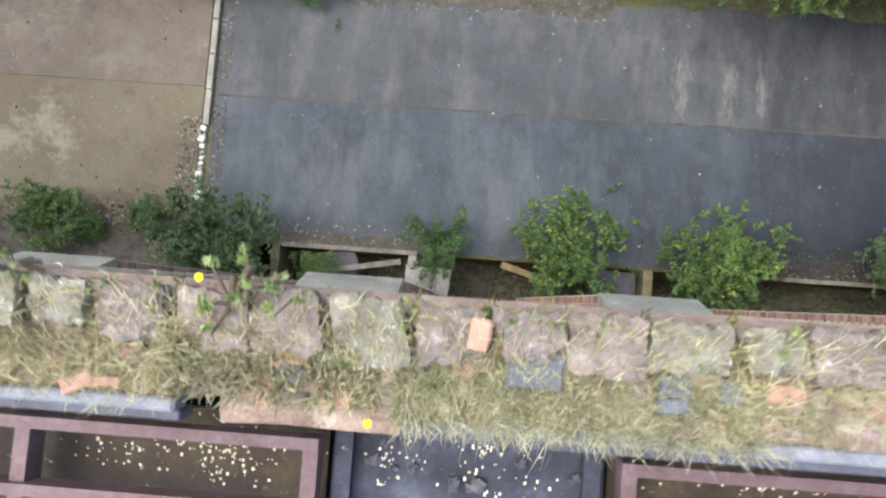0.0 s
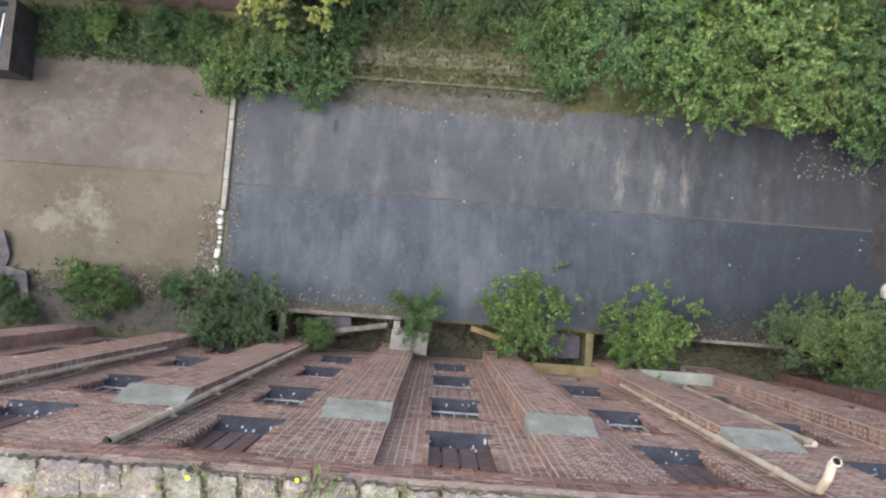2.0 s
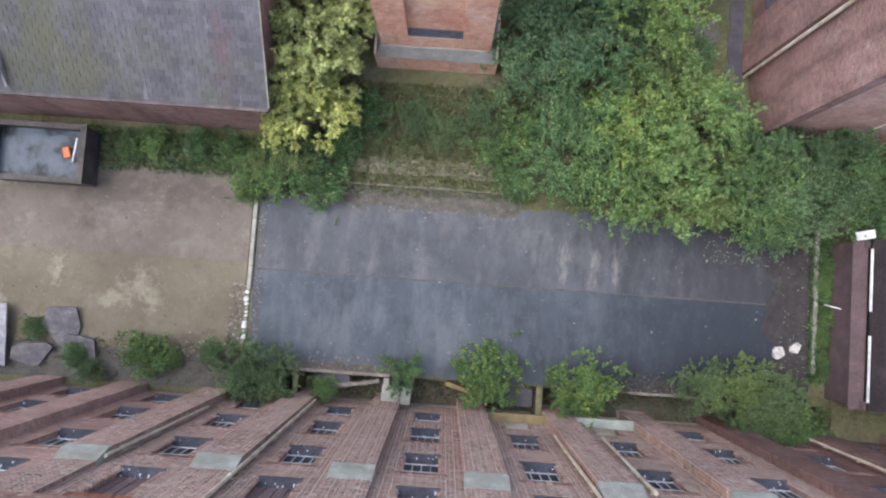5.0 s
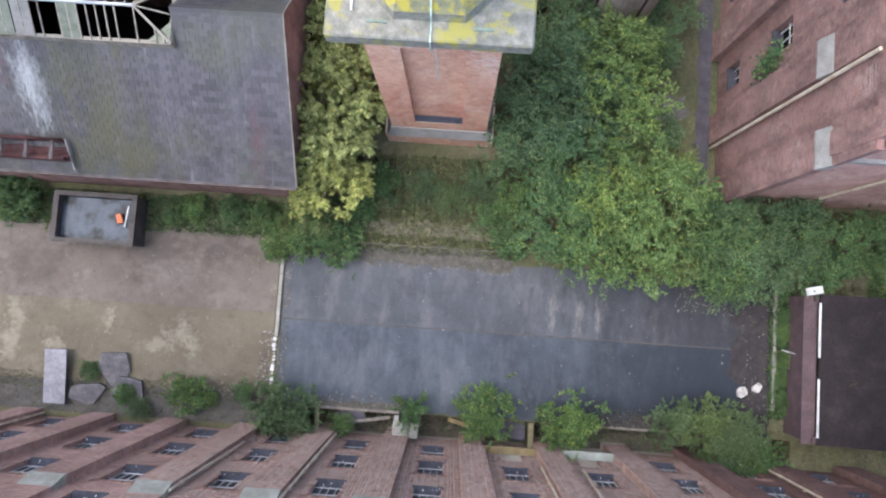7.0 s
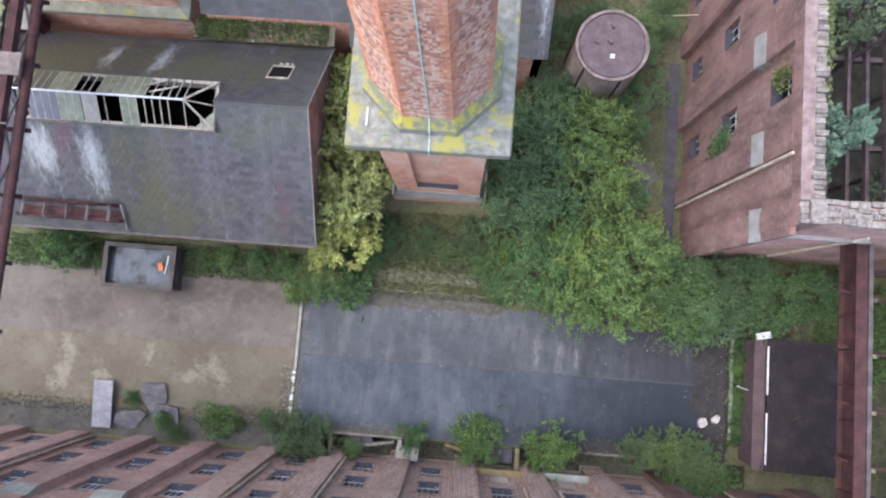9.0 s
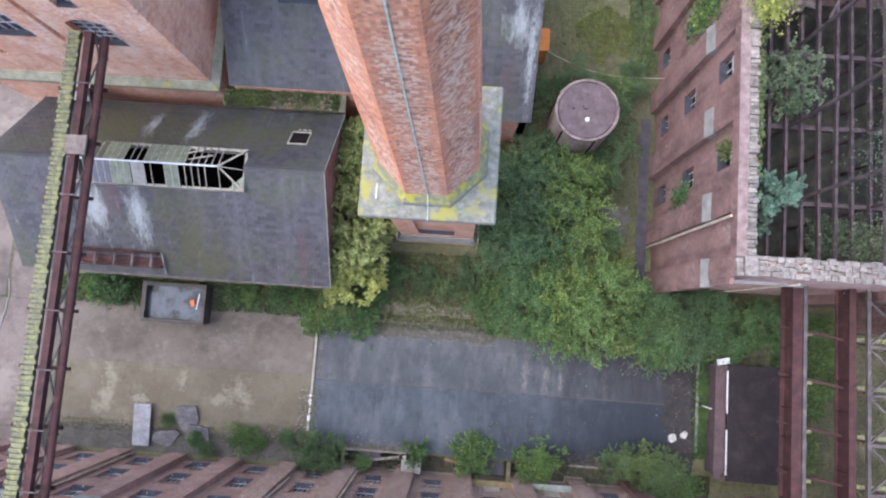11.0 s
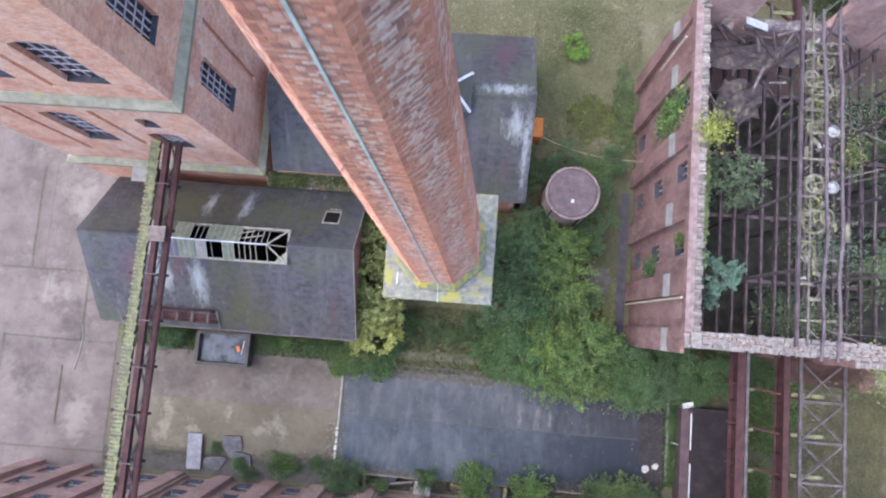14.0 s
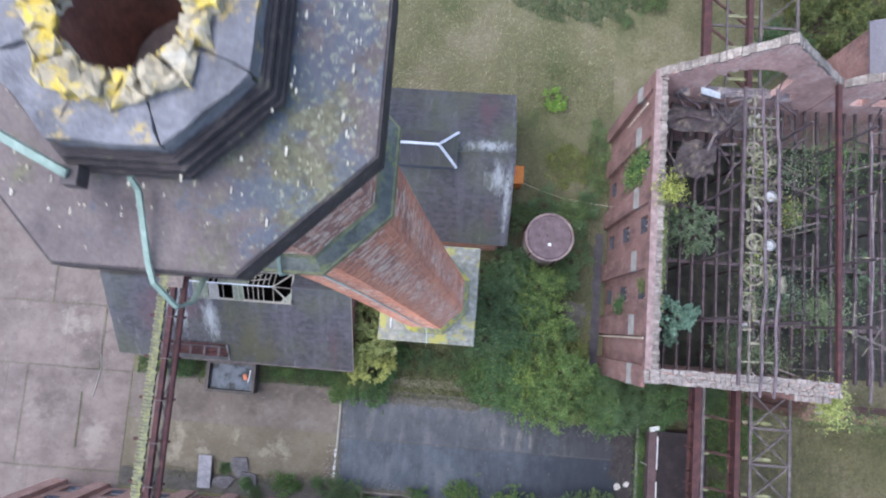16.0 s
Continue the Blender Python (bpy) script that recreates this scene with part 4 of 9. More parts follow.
def wall_pipe(foot, head, parent, material, socket=True):
    """A rainwater pipe from foot to head with collars, open at the top."""
    foot, head = Vector(foot), Vector(head)
    d = (head - foot).normalized()
    p = part("drainpipe", bar(bmesh.new(), foot, head, 0.047, 12), material, parent, "cream cast-iron rainwater pipe")
    n = int((head - foot).length / 1.83)
    for k in range(1, n + 1):
        q = foot + d * 1.83 * k
        part("collar", bar(bmesh.new(), q, q + d * 0.1, 0.06, 12), material, p)
        part("bracket", B(q.x - 0.09, q.x + 0.09, q.y - 0.075, q.y - 0.045, q.z + 0.02, q.z + 0.08), material, p)
    if socket:
        bm = bmesh.new()
        q = head + d * 0.13
        for r0, r1, a0, a1 in ((0.048, 0.066, head, head + d * 0.03), (0.066, 0.066, head + d * 0.03, q), (0.05, 0.05, head + d * 0.02, q)):
            m = Matrix.Translation((a0 + a1) / 2) @ d.to_track_quat("Z", "Y").to_matrix().to_4x4()
            bmesh.ops.create_cone(bm, cap_ends=False, segments=14, radius1=r0, radius2=r1, depth=(a1 - a0).length, matrix=m)
        part("socket", bm, material, p)
        part("bore", bar(bmesh.new(), head + d * 0.001, head + d * 0.03, 0.044, 12), DARK, p, "dark open pipe mouth")


for foot, head, socket in (((-3.66, 0.14, 0.9), (-3.77, 0.0, 11.72), True), ((-6.86, 0.03, 2.9), (-6.97, 0.03, 9.3), False), ((4.6, 0.03, 3.5), (4.62, 0.0, 11.62), False), ((6.12, 0.1, 3.7), (5.98, 0.1, 9.4), False), ((-16.4, 0.03, 0.2), (-16.4, 0.03, 10), False), ((14.2, 0.03, 0.2), (14.2, 0.03, 11.5), True)):
    wall_pipe(foot, head, house, PIPE, socket)
part("swan_neck", tube([(4.62, 0.0, 11.6), (4.62, 0.05, 11.85), (4.62, 0.22, 12.0), (4.62, 0.4, 12.08), (4.62, 0.46, 12.16)], [0.05, 0.056, 0.052, 0.052, 0.062], 12), PIPE, house, "rusty cream pipe bend")
part("bore", bar(bmesh.new(), (4.62, 0.459, 12.158), (4.62, 0.464, 12.166), 0.045, 10), DARK, house, "dark open pipe mouth")


def bond(fix, x0, x1, z0, z1, spots, axis="y", face=0.0, skip=None, rg=random.Random(3)):
    """Bricks in alternating header and stretcher courses on a wall face; spots collects them."""
    z, row = z0, int(round(z0 / 0.075))
    while z < z1 - 0.03:
        unit = 0.225 if row % 2 else 0.1125
        n = max(1, int(round((x1 - x0) / unit)))
        w = (x1 - x0) / n
        for i in range(n):
            u = x0 + (i + 0.5) * w
            if skip and skip(u, z + 0.037):
                continue
            o = face + rg.uniform(-0.002, 0.0025) - 0.0235
            if axis == "y":
                spots.append(((u, o, z + 0.0375), (w / 2 - 0.0085, 0.026, 0.0285), (1, 0, 0), (0, 1, 0), (0, 0, 1)))
            else:
                spots.append(((fix + axis * (rg.uniform(-0.002, 0.005) - 0.02), u, z + 0.0375), (w / 2 - 0.0085, 0.026, 0.0285), (0, 1, 0), (axis, 0, 0), (0, 0, 1)))
        z += 0.075
        row += 1


def near_arch(u, z):
    return any(abs(u - w) < WIN_W / 2 + 0.02 for w in WIN_X) and any(a - 0.04 < z < b + 0.03 for a, b in ROWS_Z) or any(abs(u - w) < WIN_W / 2 + 0.16 and ROWS_Z[3][1] < z < ROWS_Z[3][1] + 0.24 for w in WIN_X)


wall_spots, pil_spots = [], []
for k, x in zip(ks, PIL_X):
    if NEAR[0] <= x < NEAR[1] - 0.1:
        bond(0, x + PILW, x + PITCH, -1.0, 11.99, wall_spots, face=Y_WALL, skip=near_arch)
        bond(0, x, x + PILW, 9.63, 11.99, pil_spots, face=Y_PIL)
        bond(0, x, x + PILW, -1.0, 8.96, pil_spots, face=Y_PIL + 0.17)
        for s, xs in ((-1, x), (1, x + PILW)):
            bond(xs, Y_WALL + 0.01, Y_PIL, 9.63, 11.99, pil_spots, axis=s)
            bond(xs, Y_WALL + 0.01, Y_PIL + 0.17, -1.0, 8.96, pil_spots, axis=s)
for w in WIN_X:
    if NEAR[0] < w < NEAR[1]:
        for z0, z1 in ROWS_Z:
            for s in (-1, 1):
                bond(w + s * WIN_W / 2, -0.34, Y_WALL - 0.008, z0 + 0.02, z1, wall_spots, axis=-s)
bond(0, NEAR[0], NEAR[1], 12.0, 12.44, pil_spots, face=Y_PIL + 0.012)
near = [q for q in wall_spots if q[3][1] == 1 and -0.7 < q[0][0] < 1.6 and q[0][2] > 10.6][:300]
keep = {id(q) for q in near}
v, f = brick_cloud([q for q in wall_spots if id(q) not in keep])
tagged(under(data_object("brickwork", v, f, BRICK_LOOSE), front_wall), "worn brown bricks with pale joints", "", "", "stuff")
v, f = brick_cloud(pil_spots)
tagged(under(data_object("brickwork", v, f, BRICK_LOOSE), front_wall), "worn brown bricks of the pilasters", "", "", "stuff")
brick_meshes = {}
for c, h, ax, out, upv in near:
    key = round(h[0], 2)
    if key not in brick_meshes:
        brick_meshes[key] = bpy.data.meshes.new("brick")
        bb = B(-h[0], h[0], -h[1], h[1], -h[2], h[2])
        bb.to_mesh(brick_meshes[key])
        bb.free()
        brick_meshes[key].materials.append(BRICK_LOOSE)
    o = new("brick", brick_meshes[key])
    o.matrix_basis = Matrix.Translation(c)
    under(o, front_wall)

# coping stones, mortar and rubble on top of the wall
BED = surface("crumbling_bed_mortar", (0.28, 0.205, 0.16), (0.16, 0.11, 0.085), (0.38, 0.31, 0.24), scale=4.5, fine=38, relief=1.0, spot=(0.43, 0.38, 0.3), spot_at=0.56, spot_scale=9)
BED_MOSS = surface("dry_moss_bed", (0.28, 0.235, 0.15), (0.17, 0.135, 0.08), (0.37, 0.33, 0.22), scale=5, fine=45, relief=1.0, spot=(0.27, 0.27, 0.1), spot_at=0.6, spot_scale=5)
COPINGS = [
    surface("greenish_coping_stone", (0.2, 0.185, 0.145), (0.11, 0.095, 0.07), (0.29, 0.275, 0.225), scale=7, fine=36, relief=1.0, spot=(0.52, 0.52, 0.46), spot_at=0.58, spot_scale=15),
    surface("pinkish_coping_stone", (0.215, 0.175, 0.15), (0.125, 0.098, 0.085), (0.3, 0.26, 0.225), scale=7, fine=36, relief=1.0, spot=(0.5, 0.5, 0.44), spot_at=0.6, spot_scale=17),
    surface("purplish_coping_stone", (0.185, 0.15, 0.135), (0.11, 0.09, 0.08), (0.27, 0.235, 0.205), scale=8, fine=36, relief=1.0, spot=(0.47, 0.45, 0.4), spot_at=0.57, spot_scale=13),
]


def lumpy_bed(x0, x1, y0, y1, z0, high, seed, step=0.03):
    """An uneven crust of mortar: a closed block whose top rises and falls."""
    rng = np.random.default_rng(seed)
    nx, ny = int((x1 - x0) / step), int((y1 - y0) / step)
    lump = np.zeros((nx + 1, ny + 1))
    for cell, amp in ((9, 0.55), (4, 0.3), (1, 0.15)):
        cx, cy = nx // cell + 3, ny // cell + 3
        g = rng.random((cx, cy))
        u, v = np.arange(nx + 1) / cell, np.arange(ny + 1) / cell
        iu, iv = u.astype(int), v.astype(int)
        fu, fv = (u - iu)[:, None], (v - iv)[None, :]
        lump += amp * ((g[iu][:, iv] * (1 - fu) + g[iu + 1][:, iv] * fu) * (1 - fv) + (g[iu][:, iv + 1] * (1 - fu) + g[iu + 1][:, iv + 1] * fu) * fv)
    xs, ys = np.linspace(x0, x1, nx + 1), np.linspace(y0, y1, ny + 1)
    bm = bmesh.new()
    top = [[bm.verts.new((xs[i], ys[j], z0 + high * lump[i, j])) for j in range(ny + 1)] for i in range(nx + 1)]
    for i in range(nx):
        for j in range(ny):
            bm.faces.new((top[i][j], top[i + 1][j], top[i + 1][j + 1], top[i][j + 1]))
    rim = [top[i][0] for i in range(nx + 1)] + [top[nx][j] for j in range(1, ny + 1)] + [top[i][ny] for i in range(nx - 1, -1, -1)] + [top[0][j] for j in range(ny - 1, 0, -1)]
    low = [bm.verts.new((v.co.x, v.co.y, z0 - 0.08)) for v in rim]
    for k in range(len(rim)):
        bm.faces.new((rim[k], low[k], low[(k + 1) % len(rim)], rim[(k + 1) % len(rim)]))
    bm.faces.new(low[::-1])
    bmesh.ops.recalc_face_normals(bm, faces=bm.faces)
    return bm


part("wall_head", B(-15, 19, -0.62, -0.05, 12.45, 12.52), BED, house, "crumbling mortar bed of the wall top")
part("mortar_crust", lumpy_bed(-6.0, -1.46, -0.62, -0.03, 12.57, 0.11, 1), BED, house, "pale crumbling mortar between the stones")
part("mortar_crust", lumpy_bed(-1.24, -0.3, -0.64, -0.03, 12.57, 0.1, 2), BED, house, "pinkish crumbling mortar between the stones")
part("mortar_crust", lumpy_bed(-0.3, 1.55, -0.62, -0.03, 12.57, 0.11, 3), BED_MOSS, house, "dry mossy mortar between the stones")
part("mortar_crust", lumpy_bed(1.55, 6.0, -0.62, -0.03, 12.57, 0.12, 4), BED, house, "pale crumbling mortar between the stones")
part("mortar_crust", lumpy_bed(-1.46, -1.24, -0.36, -0.03, 12.57, 0.09, 5), BED, house)
part("notch_floor", B(-1.46, -1.24, -0.64, -0.36, 12.4, 12.47), DARK, house, "dark broken notch in the wall top")


def coping_stone(x0, x1, y0, y1, seed):
    """One weathered coping stone: uneven outline, domed and pitted top that falls to the front."""
    rs = random.Random(seed)
    nx, ny = 8, 8
    xm, ym = (x0 + x1) / 2, (y0 + y1) / 2
    skew, chip = rs.uniform(-0.05, 0.01), (rs.choice((0, nx)), rs.choice((0, 0, ny)))
    jx = [[rs.uniform(-0.013, 0.013) for _ in range(ny + 1)] for _ in (0, 1)]
    jy = [[rs.uniform(-0.022, 0.022) for _ in range(nx + 1)] for _ in (0, 1)]
    tilt = rs.uniform(-0.05, 0.05)
    bm = bmesh.new()
    top, low = {}, {}
    for i in range(nx + 1):
        for j in range(ny + 1):
            u, v = i / nx, j / ny
            x = x0 + (x1 - x0) * u + jx[0][j] * (1 - u) + jx[1][j] * u
            y = y0 + (y1 - y0) * v + jy[0][i] * (1 - v) + jy[1][i] * v
            e = max(abs(u - 0.5), abs(v - 0.5)) * 2
            z = 12.745 + 0.1 * (ym - y) + tilt * (x - xm) - 0.05 * max(0, e - 0.72) + rs.uniform(-0.009, 0.009)
            if math.hypot(i - chip[0], j - chip[1]) < 2.6:
                z -= 0.045
            x += skew * (v - 0.5) * 2
            top[i, j] = bm.verts.new((x, y, z))
            low[i, j] = bm.verts.new((x, y, 12.56)) if i in (0, nx) or j in (0, ny) else None
    for i in range(nx):
        for j in range(ny):
            bm.faces.new((top[i, j], top[i + 1, j], top[i + 1, j + 1], top[i, j + 1]))
    rim = [(i, 0) for i in range(nx)] + [(nx, j) for j in range(ny)] + [(i, ny) for i in range(nx, 0, -1)] + [(0, j) for j in range(ny, 0, -1)]
    for a, b in zip(rim, rim[1:] + rim[:1]):
        bm.faces.new((top[a], low[a], low[b], top[b]))
    bm.faces.new([low[a] for a in rim[::-1]])
    bmesh.ops.recalc_face_normals(bm, faces=bm.faces)
    return bm


JOINTS = [-2.31, -1.93, -1.5, -1.09, -0.67, -0.23, 0.18, 0.58, 0.99, 1.45, 1.82]
OPEN_JOINTS = (-1.93, -1.5, -0.67, -0.23, 0.18, 1.45, -2.31)
rg = random.Random(5)
while JOINTS[0] > -6:
    JOINTS.insert(0, JOINTS[0] - rg.uniform(0.36, 0.46))
while JOINTS[-1] < 7:
    JOINTS.append(JOINTS[-1] + rg.uniform(0.36, 0.46))
for k, (xa, xb) in enumerate(zip(JOINTS, JOINTS[1:])):
    ga = 0.035 if xa in OPEN_JOINTS else 0.008
    gb = 0.035 if xb in OPEN_JOINTS else 0.008
    part("coping_stone", coping_stone(xa + ga, xb - gb, -0.31 + rg.uniform(-0.06, 0.05), -0.025 + rg.uniform(-0.02, 0.02), 200 + k), COPINGS[(k * 7 // 3) % 3], house)
for x0, x1 in ((-14, JOINTS[0] - 0.01), (JOINTS[-1] + 0.01, 18)):
    n = int((x1 - x0) / 0.42)
    for k in range(n):
        w = (x1 - x0) / n
        part("coping_stone", coping_stone(x0 + k * w + 0.012, x0 + (k + 1) * w - 0.012, -0.33, -0.03, 400 + k), COPINGS[k % 3], house)
rubble = [surface("red_rubble", (0.33, 0.2, 0.15), (0.22, 0.13, 0.1), (0.42, 0.29, 0.23), scale=5, fine=30), surface("pale_rubble", (0.38, 0.31, 0.25), (0.27, 0.21, 0.17), scale=5, fine=30), surface("purple_rubble", (0.25, 0.185, 0.18), (0.17, 0.125, 0.12), scale=5, fine=30)]
for i in range(150):
    xx = rg.uniform(-4.2, 4.8)
    sx, sy = rg.uniform(0.025, 0.1), rg.uniform(0.02, 0.065)
    yy = rg.uniform(-0.58, -0.3)
    if -1.5 < xx < -1.2 and yy < -0.34:
        continue
    part("brick", roughen(B(xx - sx, xx + sx, yy - sy, yy + sy, 12.56, 12.645 + rg.uniform(0, 0.045), Matrix.Rotation(rg.uniform(-0.5, 0.5), 4, "Z"), 0.012), 1, 0.008, i), rg.choice(rubble), house)
for xx, yy, sx, sy, zz in ((0.12, -0.17, 0.055, 0.085, 12.735), (0.05, -0.36, 0.06, 0.04, 12.66), (-1.56, -0.44, 0.06, 0.05, 12.64), (-1.02, -0.56, 0.1, 0.045, 12.65), (-0.62, -0.56, 0.1, 0.05, 12.65), (-0.86, -0.36, 0.1, 0.05, 12.67), (1.7, -0.36, 0.1, 0.05, 12.67)):
    part("brick", roughen(B(xx - sx, xx + sx, yy - sy, yy + sy, zz - 0.06, zz + 0.05, Matrix.Rotation(rg.uniform(-0.2, 0.2), 4, "Z"), 0.012), 1, 0.006, int(xx * 90) + 300), surface("orange_rubble", (0.36, 0.22, 0.155), (0.27, 0.165, 0.12), (0.42, 0.28, 0.2), scale=6, fine=30), house)
for xx, yy, sx, sy in ((0.42, -0.34, 0.14, 0.085), (1.14, -0.36, 0.08, 0.055), (1.13, -0.46, 0.08, 0.04), (1.42, -0.37, 0.055, 0.05), (-0.86, -0.44, 0.07, 0.045)):
    part("slate", roughen(B(xx - sx, xx + sx, yy - sy, yy + sy, 12.69, 12.72, Matrix.Rotation(rg.uniform(-0.12, 0.12), 4, "Z"), 0.006), 1, 0.006, int(xx * 50)), surface("blue_slate", (0.1, 0.11, 0.13), (0.065, 0.072, 0.088), (0.14, 0.15, 0.17), scale=4, rough=0.55), house)
LEADCAP = surface("blue_grey_lead", (0.17, 0.175, 0.2), (0.11, 0.115, 0.135), (0.25, 0.255, 0.275), scale=3, rough=0.6)
for xa, xb in ((-15, -1.46), (-0.26, 19)):
    part("gutter_lining", B(xa, xb, -0.7, -0.62, 12.5, 12.67, bevel=0.015), LEADCAP, house, "blue-grey slate edge")
    part("gutter_apron", B(xa, xb, -0.76, -0.7, 12.4, 12.58, bevel=0.01), surface("dark_lead", (0.08, 0.08, 0.1), (0.05, 0.05, 0.06), (0.12, 0.12, 0.14), scale=3, rough=0.6), house, "dark lead apron")
part("ledge", roughen(B(-1.24, -0.27, -0.74, -0.6, 12.42, 12.58), 3, 0.012, 77), BED, house, "broken mortar ledge")
# inside the missing roof: brown steel frames over dark panels
FRAME = surface("brown_painted_steel", (0.12, 0.078, 0.08), (0.075, 0.045, 0.046), (0.16, 0.115, 0.115), scale=3, rough=0.6)
WET = surface("wet_dark_panel", (0.04, 0.03, 0.022), (0.02, 0.016, 0.013), (0.065, 0.055, 0.03), scale=2.2, fine=20, rough=0.6, spec=0.12, spot=(0.5, 0.48, 0.4), spot_at=0.63, spot_scale=14, relief=0.1)
for xa, xb in ((-14, -0.75), (1.0, 14)):
    part("roof_rail", B(xa, xb, -0.93, -0.86, 12.15, 12.3), FRAME, house)
    part("roof_rail", B(xa, xb, -1.32, -1.25, 12.15, 12.3), FRAME, house)
    part("roof_panel", B(xa, xb, -5.2, -0.8, 11.9, 11.94), WET, house, "dark wet panel with droppings")
    xx = xb - 0.05 if xb < 0 else xa + 0.05
    while xa < xx + 0.1 and xx - 0.1 < xb:
        part("roof_bar", B(xx - 0.045, xx + 0.045, -5.2, -0.86, 12.1, 12.26), FRAME, house)
        xx += (-1 if xb < 0 else 1) * 1.72
part("roof_panel", B(-0.7, 0.95, -5.2, -0.76, 12.0, 12.06), surface("sooty_felt", (0.04, 0.042, 0.055), (0.02, 0.02, 0.026), (0.08, 0.085, 0.1), scale=3, rough=0.7, spec=0.12, spot=(0.42, 0.42, 0.4), spot_at=0.64, spot_scale=15), house, "torn blue-black felt with droppings")
for xx in (-0.62, 0.86):
    part("roof_bar", B(xx - 0.05, xx + 0.05, -5.2, -0.8, 12.06, 12.16), MATS["sooty_felt"], house)

rd = random.Random(99)
spots = []
for cx, cy, n_ in ((-3.6, -1.15, 60), (-2.9, -2.2, 90), (-3.6, -2.9, 50), (-4.5, -1.7, 40), (-1.6, -2.4, 25), (2.6, -2.0, 60), (3.8, -1.5, 40), (5.2, -2.6, 60), (0.2, -1.6, 45), (-0.2, -2.6, 30)):
    for i in range(n_):
        x, y = rd.gauss(cx, 0.42), min(rd.gauss(cy, 0.3), -0.98)
        if -0.66 < x < 0.92:
            z = 12.064
        elif x < -0.8 or x > 1.05:
            z = 11.944
        else:
            continue
        r = rd.uniform(0.003, 0.009)
        spots.append(((x, y, z), (r, r * rd.uniform(0.5, 1.6), 0.004), (1, 0, 0), (0, 1, 0), (0, 0, 1)))
for cx, cy, n_, sx, sy, z in ((-1.4, -1.1, 80, 0.16, 0.1, 11.944), (-1.35, -1.0, 40, 0.25, 0.06, 11.944), (-2.05, -1.1, 40, 0.18, 0.08, 11.944), (0.25, -0.9, 30, 0.1, 0.03, 12.064), (0.4, -1.05, 30, 0.2, 0.08, 12.064), (-0.3, -1.0, 40, 0.12, 0.08, 12.064), (1.5, -0.98, 30, 0.2, 0.05, 11.944), (2.2, -1.0, 30, 0.25, 0.05, 11.944)):
    for i in range(n_):
        r = rd.uniform(0.002, 0.008)
        spots.append(((rd.gauss(cx, sx), min(rd.gauss(cy, sy), -0.84), z), (r, r * rd.uniform(0.5, 1.6), 0.004), (1, 0, 0), (0, 1, 0), (0, 0, 1)))
v, f = brick_cloud(spots)
tagged(under(data_object("droppings", v, f, surface("cream_droppings", (0.62, 0.56, 0.4), (0.45, 0.38, 0.24), (0.7, 0.66, 0.54), scale=9)), house), "cream and white droppings", "", "", "stuff")
TORN = surface("torn_felt_edge", (0.075, 0.075, 0.085), (0.03, 0.03, 0.036), (0.16, 0.15, 0.14), scale=7, fine=30, relief=0.9)
for k in range(26):
    x, y = rd.uniform(-0.6, 0.85), rd.uniform(-1.9, -0.82)
    r = rd.uniform(0.02, 0.07)
    part("felt_scrap", roughen(B(x - r, x + r, y - r * 0.6, y + r * 0.6, 12.055, 12.075 + rd.uniform(0, 0.03), Matrix.Rotation(rd.uniform(0, 3), 4, "Z")), 2, 0.012, k), TORN, house)

# the area below the wall: planks, slabs and stub walls over a narrow trench
plank = base("plank", -2.8, 1.1, 0, "long weathered timber edging along the asphalt", "plank", "edging planks")
part("board", B(-4.5, -1.1, 1.02, 1.14, -0.05, 0.06, bevel=0.01), WOODPALE, plank)
plank = base("plank", 9.4, 1.1, 0, "dark weathered timber edging along the asphalt", "plank", "edging planks")
part("board", B(7.9, 10.7, 1.02, 1.13, -0.05, 0.05, bevel=0.01), WOODPALE, plank)
thing("concrete_slab", B(-1.35, -0.25, 0.1, 0.75, 0.26, 0.33, Matrix.Rotation(-0.06, 4, "Z"), 0.01), CONCRETE, "pale grey concrete slab bridging the trench", "slab", "trench slabs")
thing("lintel_block", B(-1.3, -1.1, -0.1, 1.0, -1.5, 0.26), CONCRETE, "concrete support under the slab", "block")
thing("concrete_slab", B(2.56, 4.71, -0.138, 0.16, 0.9, 1.0), surface("ochre_concrete", (0.2, 0.155, 0.075), (0.14, 0.11, 0.055), (0.25, 0.2, 0.11), scale=2), "ochre-stained concrete sill slab against the wall", "slab", "trench slabs")
thing("concrete_slab", B(5.75, 7.9, -0.138, 0.2, 0.9, 1.02), surface("pale_green_concrete", (0.27, 0.285, 0.24), (0.2, 0.21, 0.175), (0.35, 0.36, 0.315), scale=2), "pale greenish concrete slab against the wall", "slab", "trench slabs")
thing("stub_wall", B(4.45, 4.68, -0.13, 1.05, -1.5, 0.12, bevel=0.01), surface("mossy_brick", (0.16, 0.14, 0.08), (0.1, 0.09, 0.05), (0.22, 0.19, 0.12), scale=3), "mossy brick cross wall in the trench", "wall", "trench walls")
thing("stub_wall", B(-4.75, -4.55, -0.13, 1.05, -1.5, 0.02, bevel=0.01), MATS["mossy_brick"], "mossy brick cross wall in the trench", "wall", "trench walls")
thing("timber_beam", beam(bmesh.new(), (-3.6, 0.45, -0.15), (-1.5, 0.85, 0.0), 0.14, 0.1), WOODPALE, "fallen weathered timber across the trench", "timber", "fallen timbers")
thing("timber_beam", beam(bmesh.new(), (1.0, 0.95, 0.02), (2.4, 0.55, -0.2), 0.16, 0.1), MATS["ochre_concrete"], "ochre weathered timber across the trench", "timber", "fallen timbers")
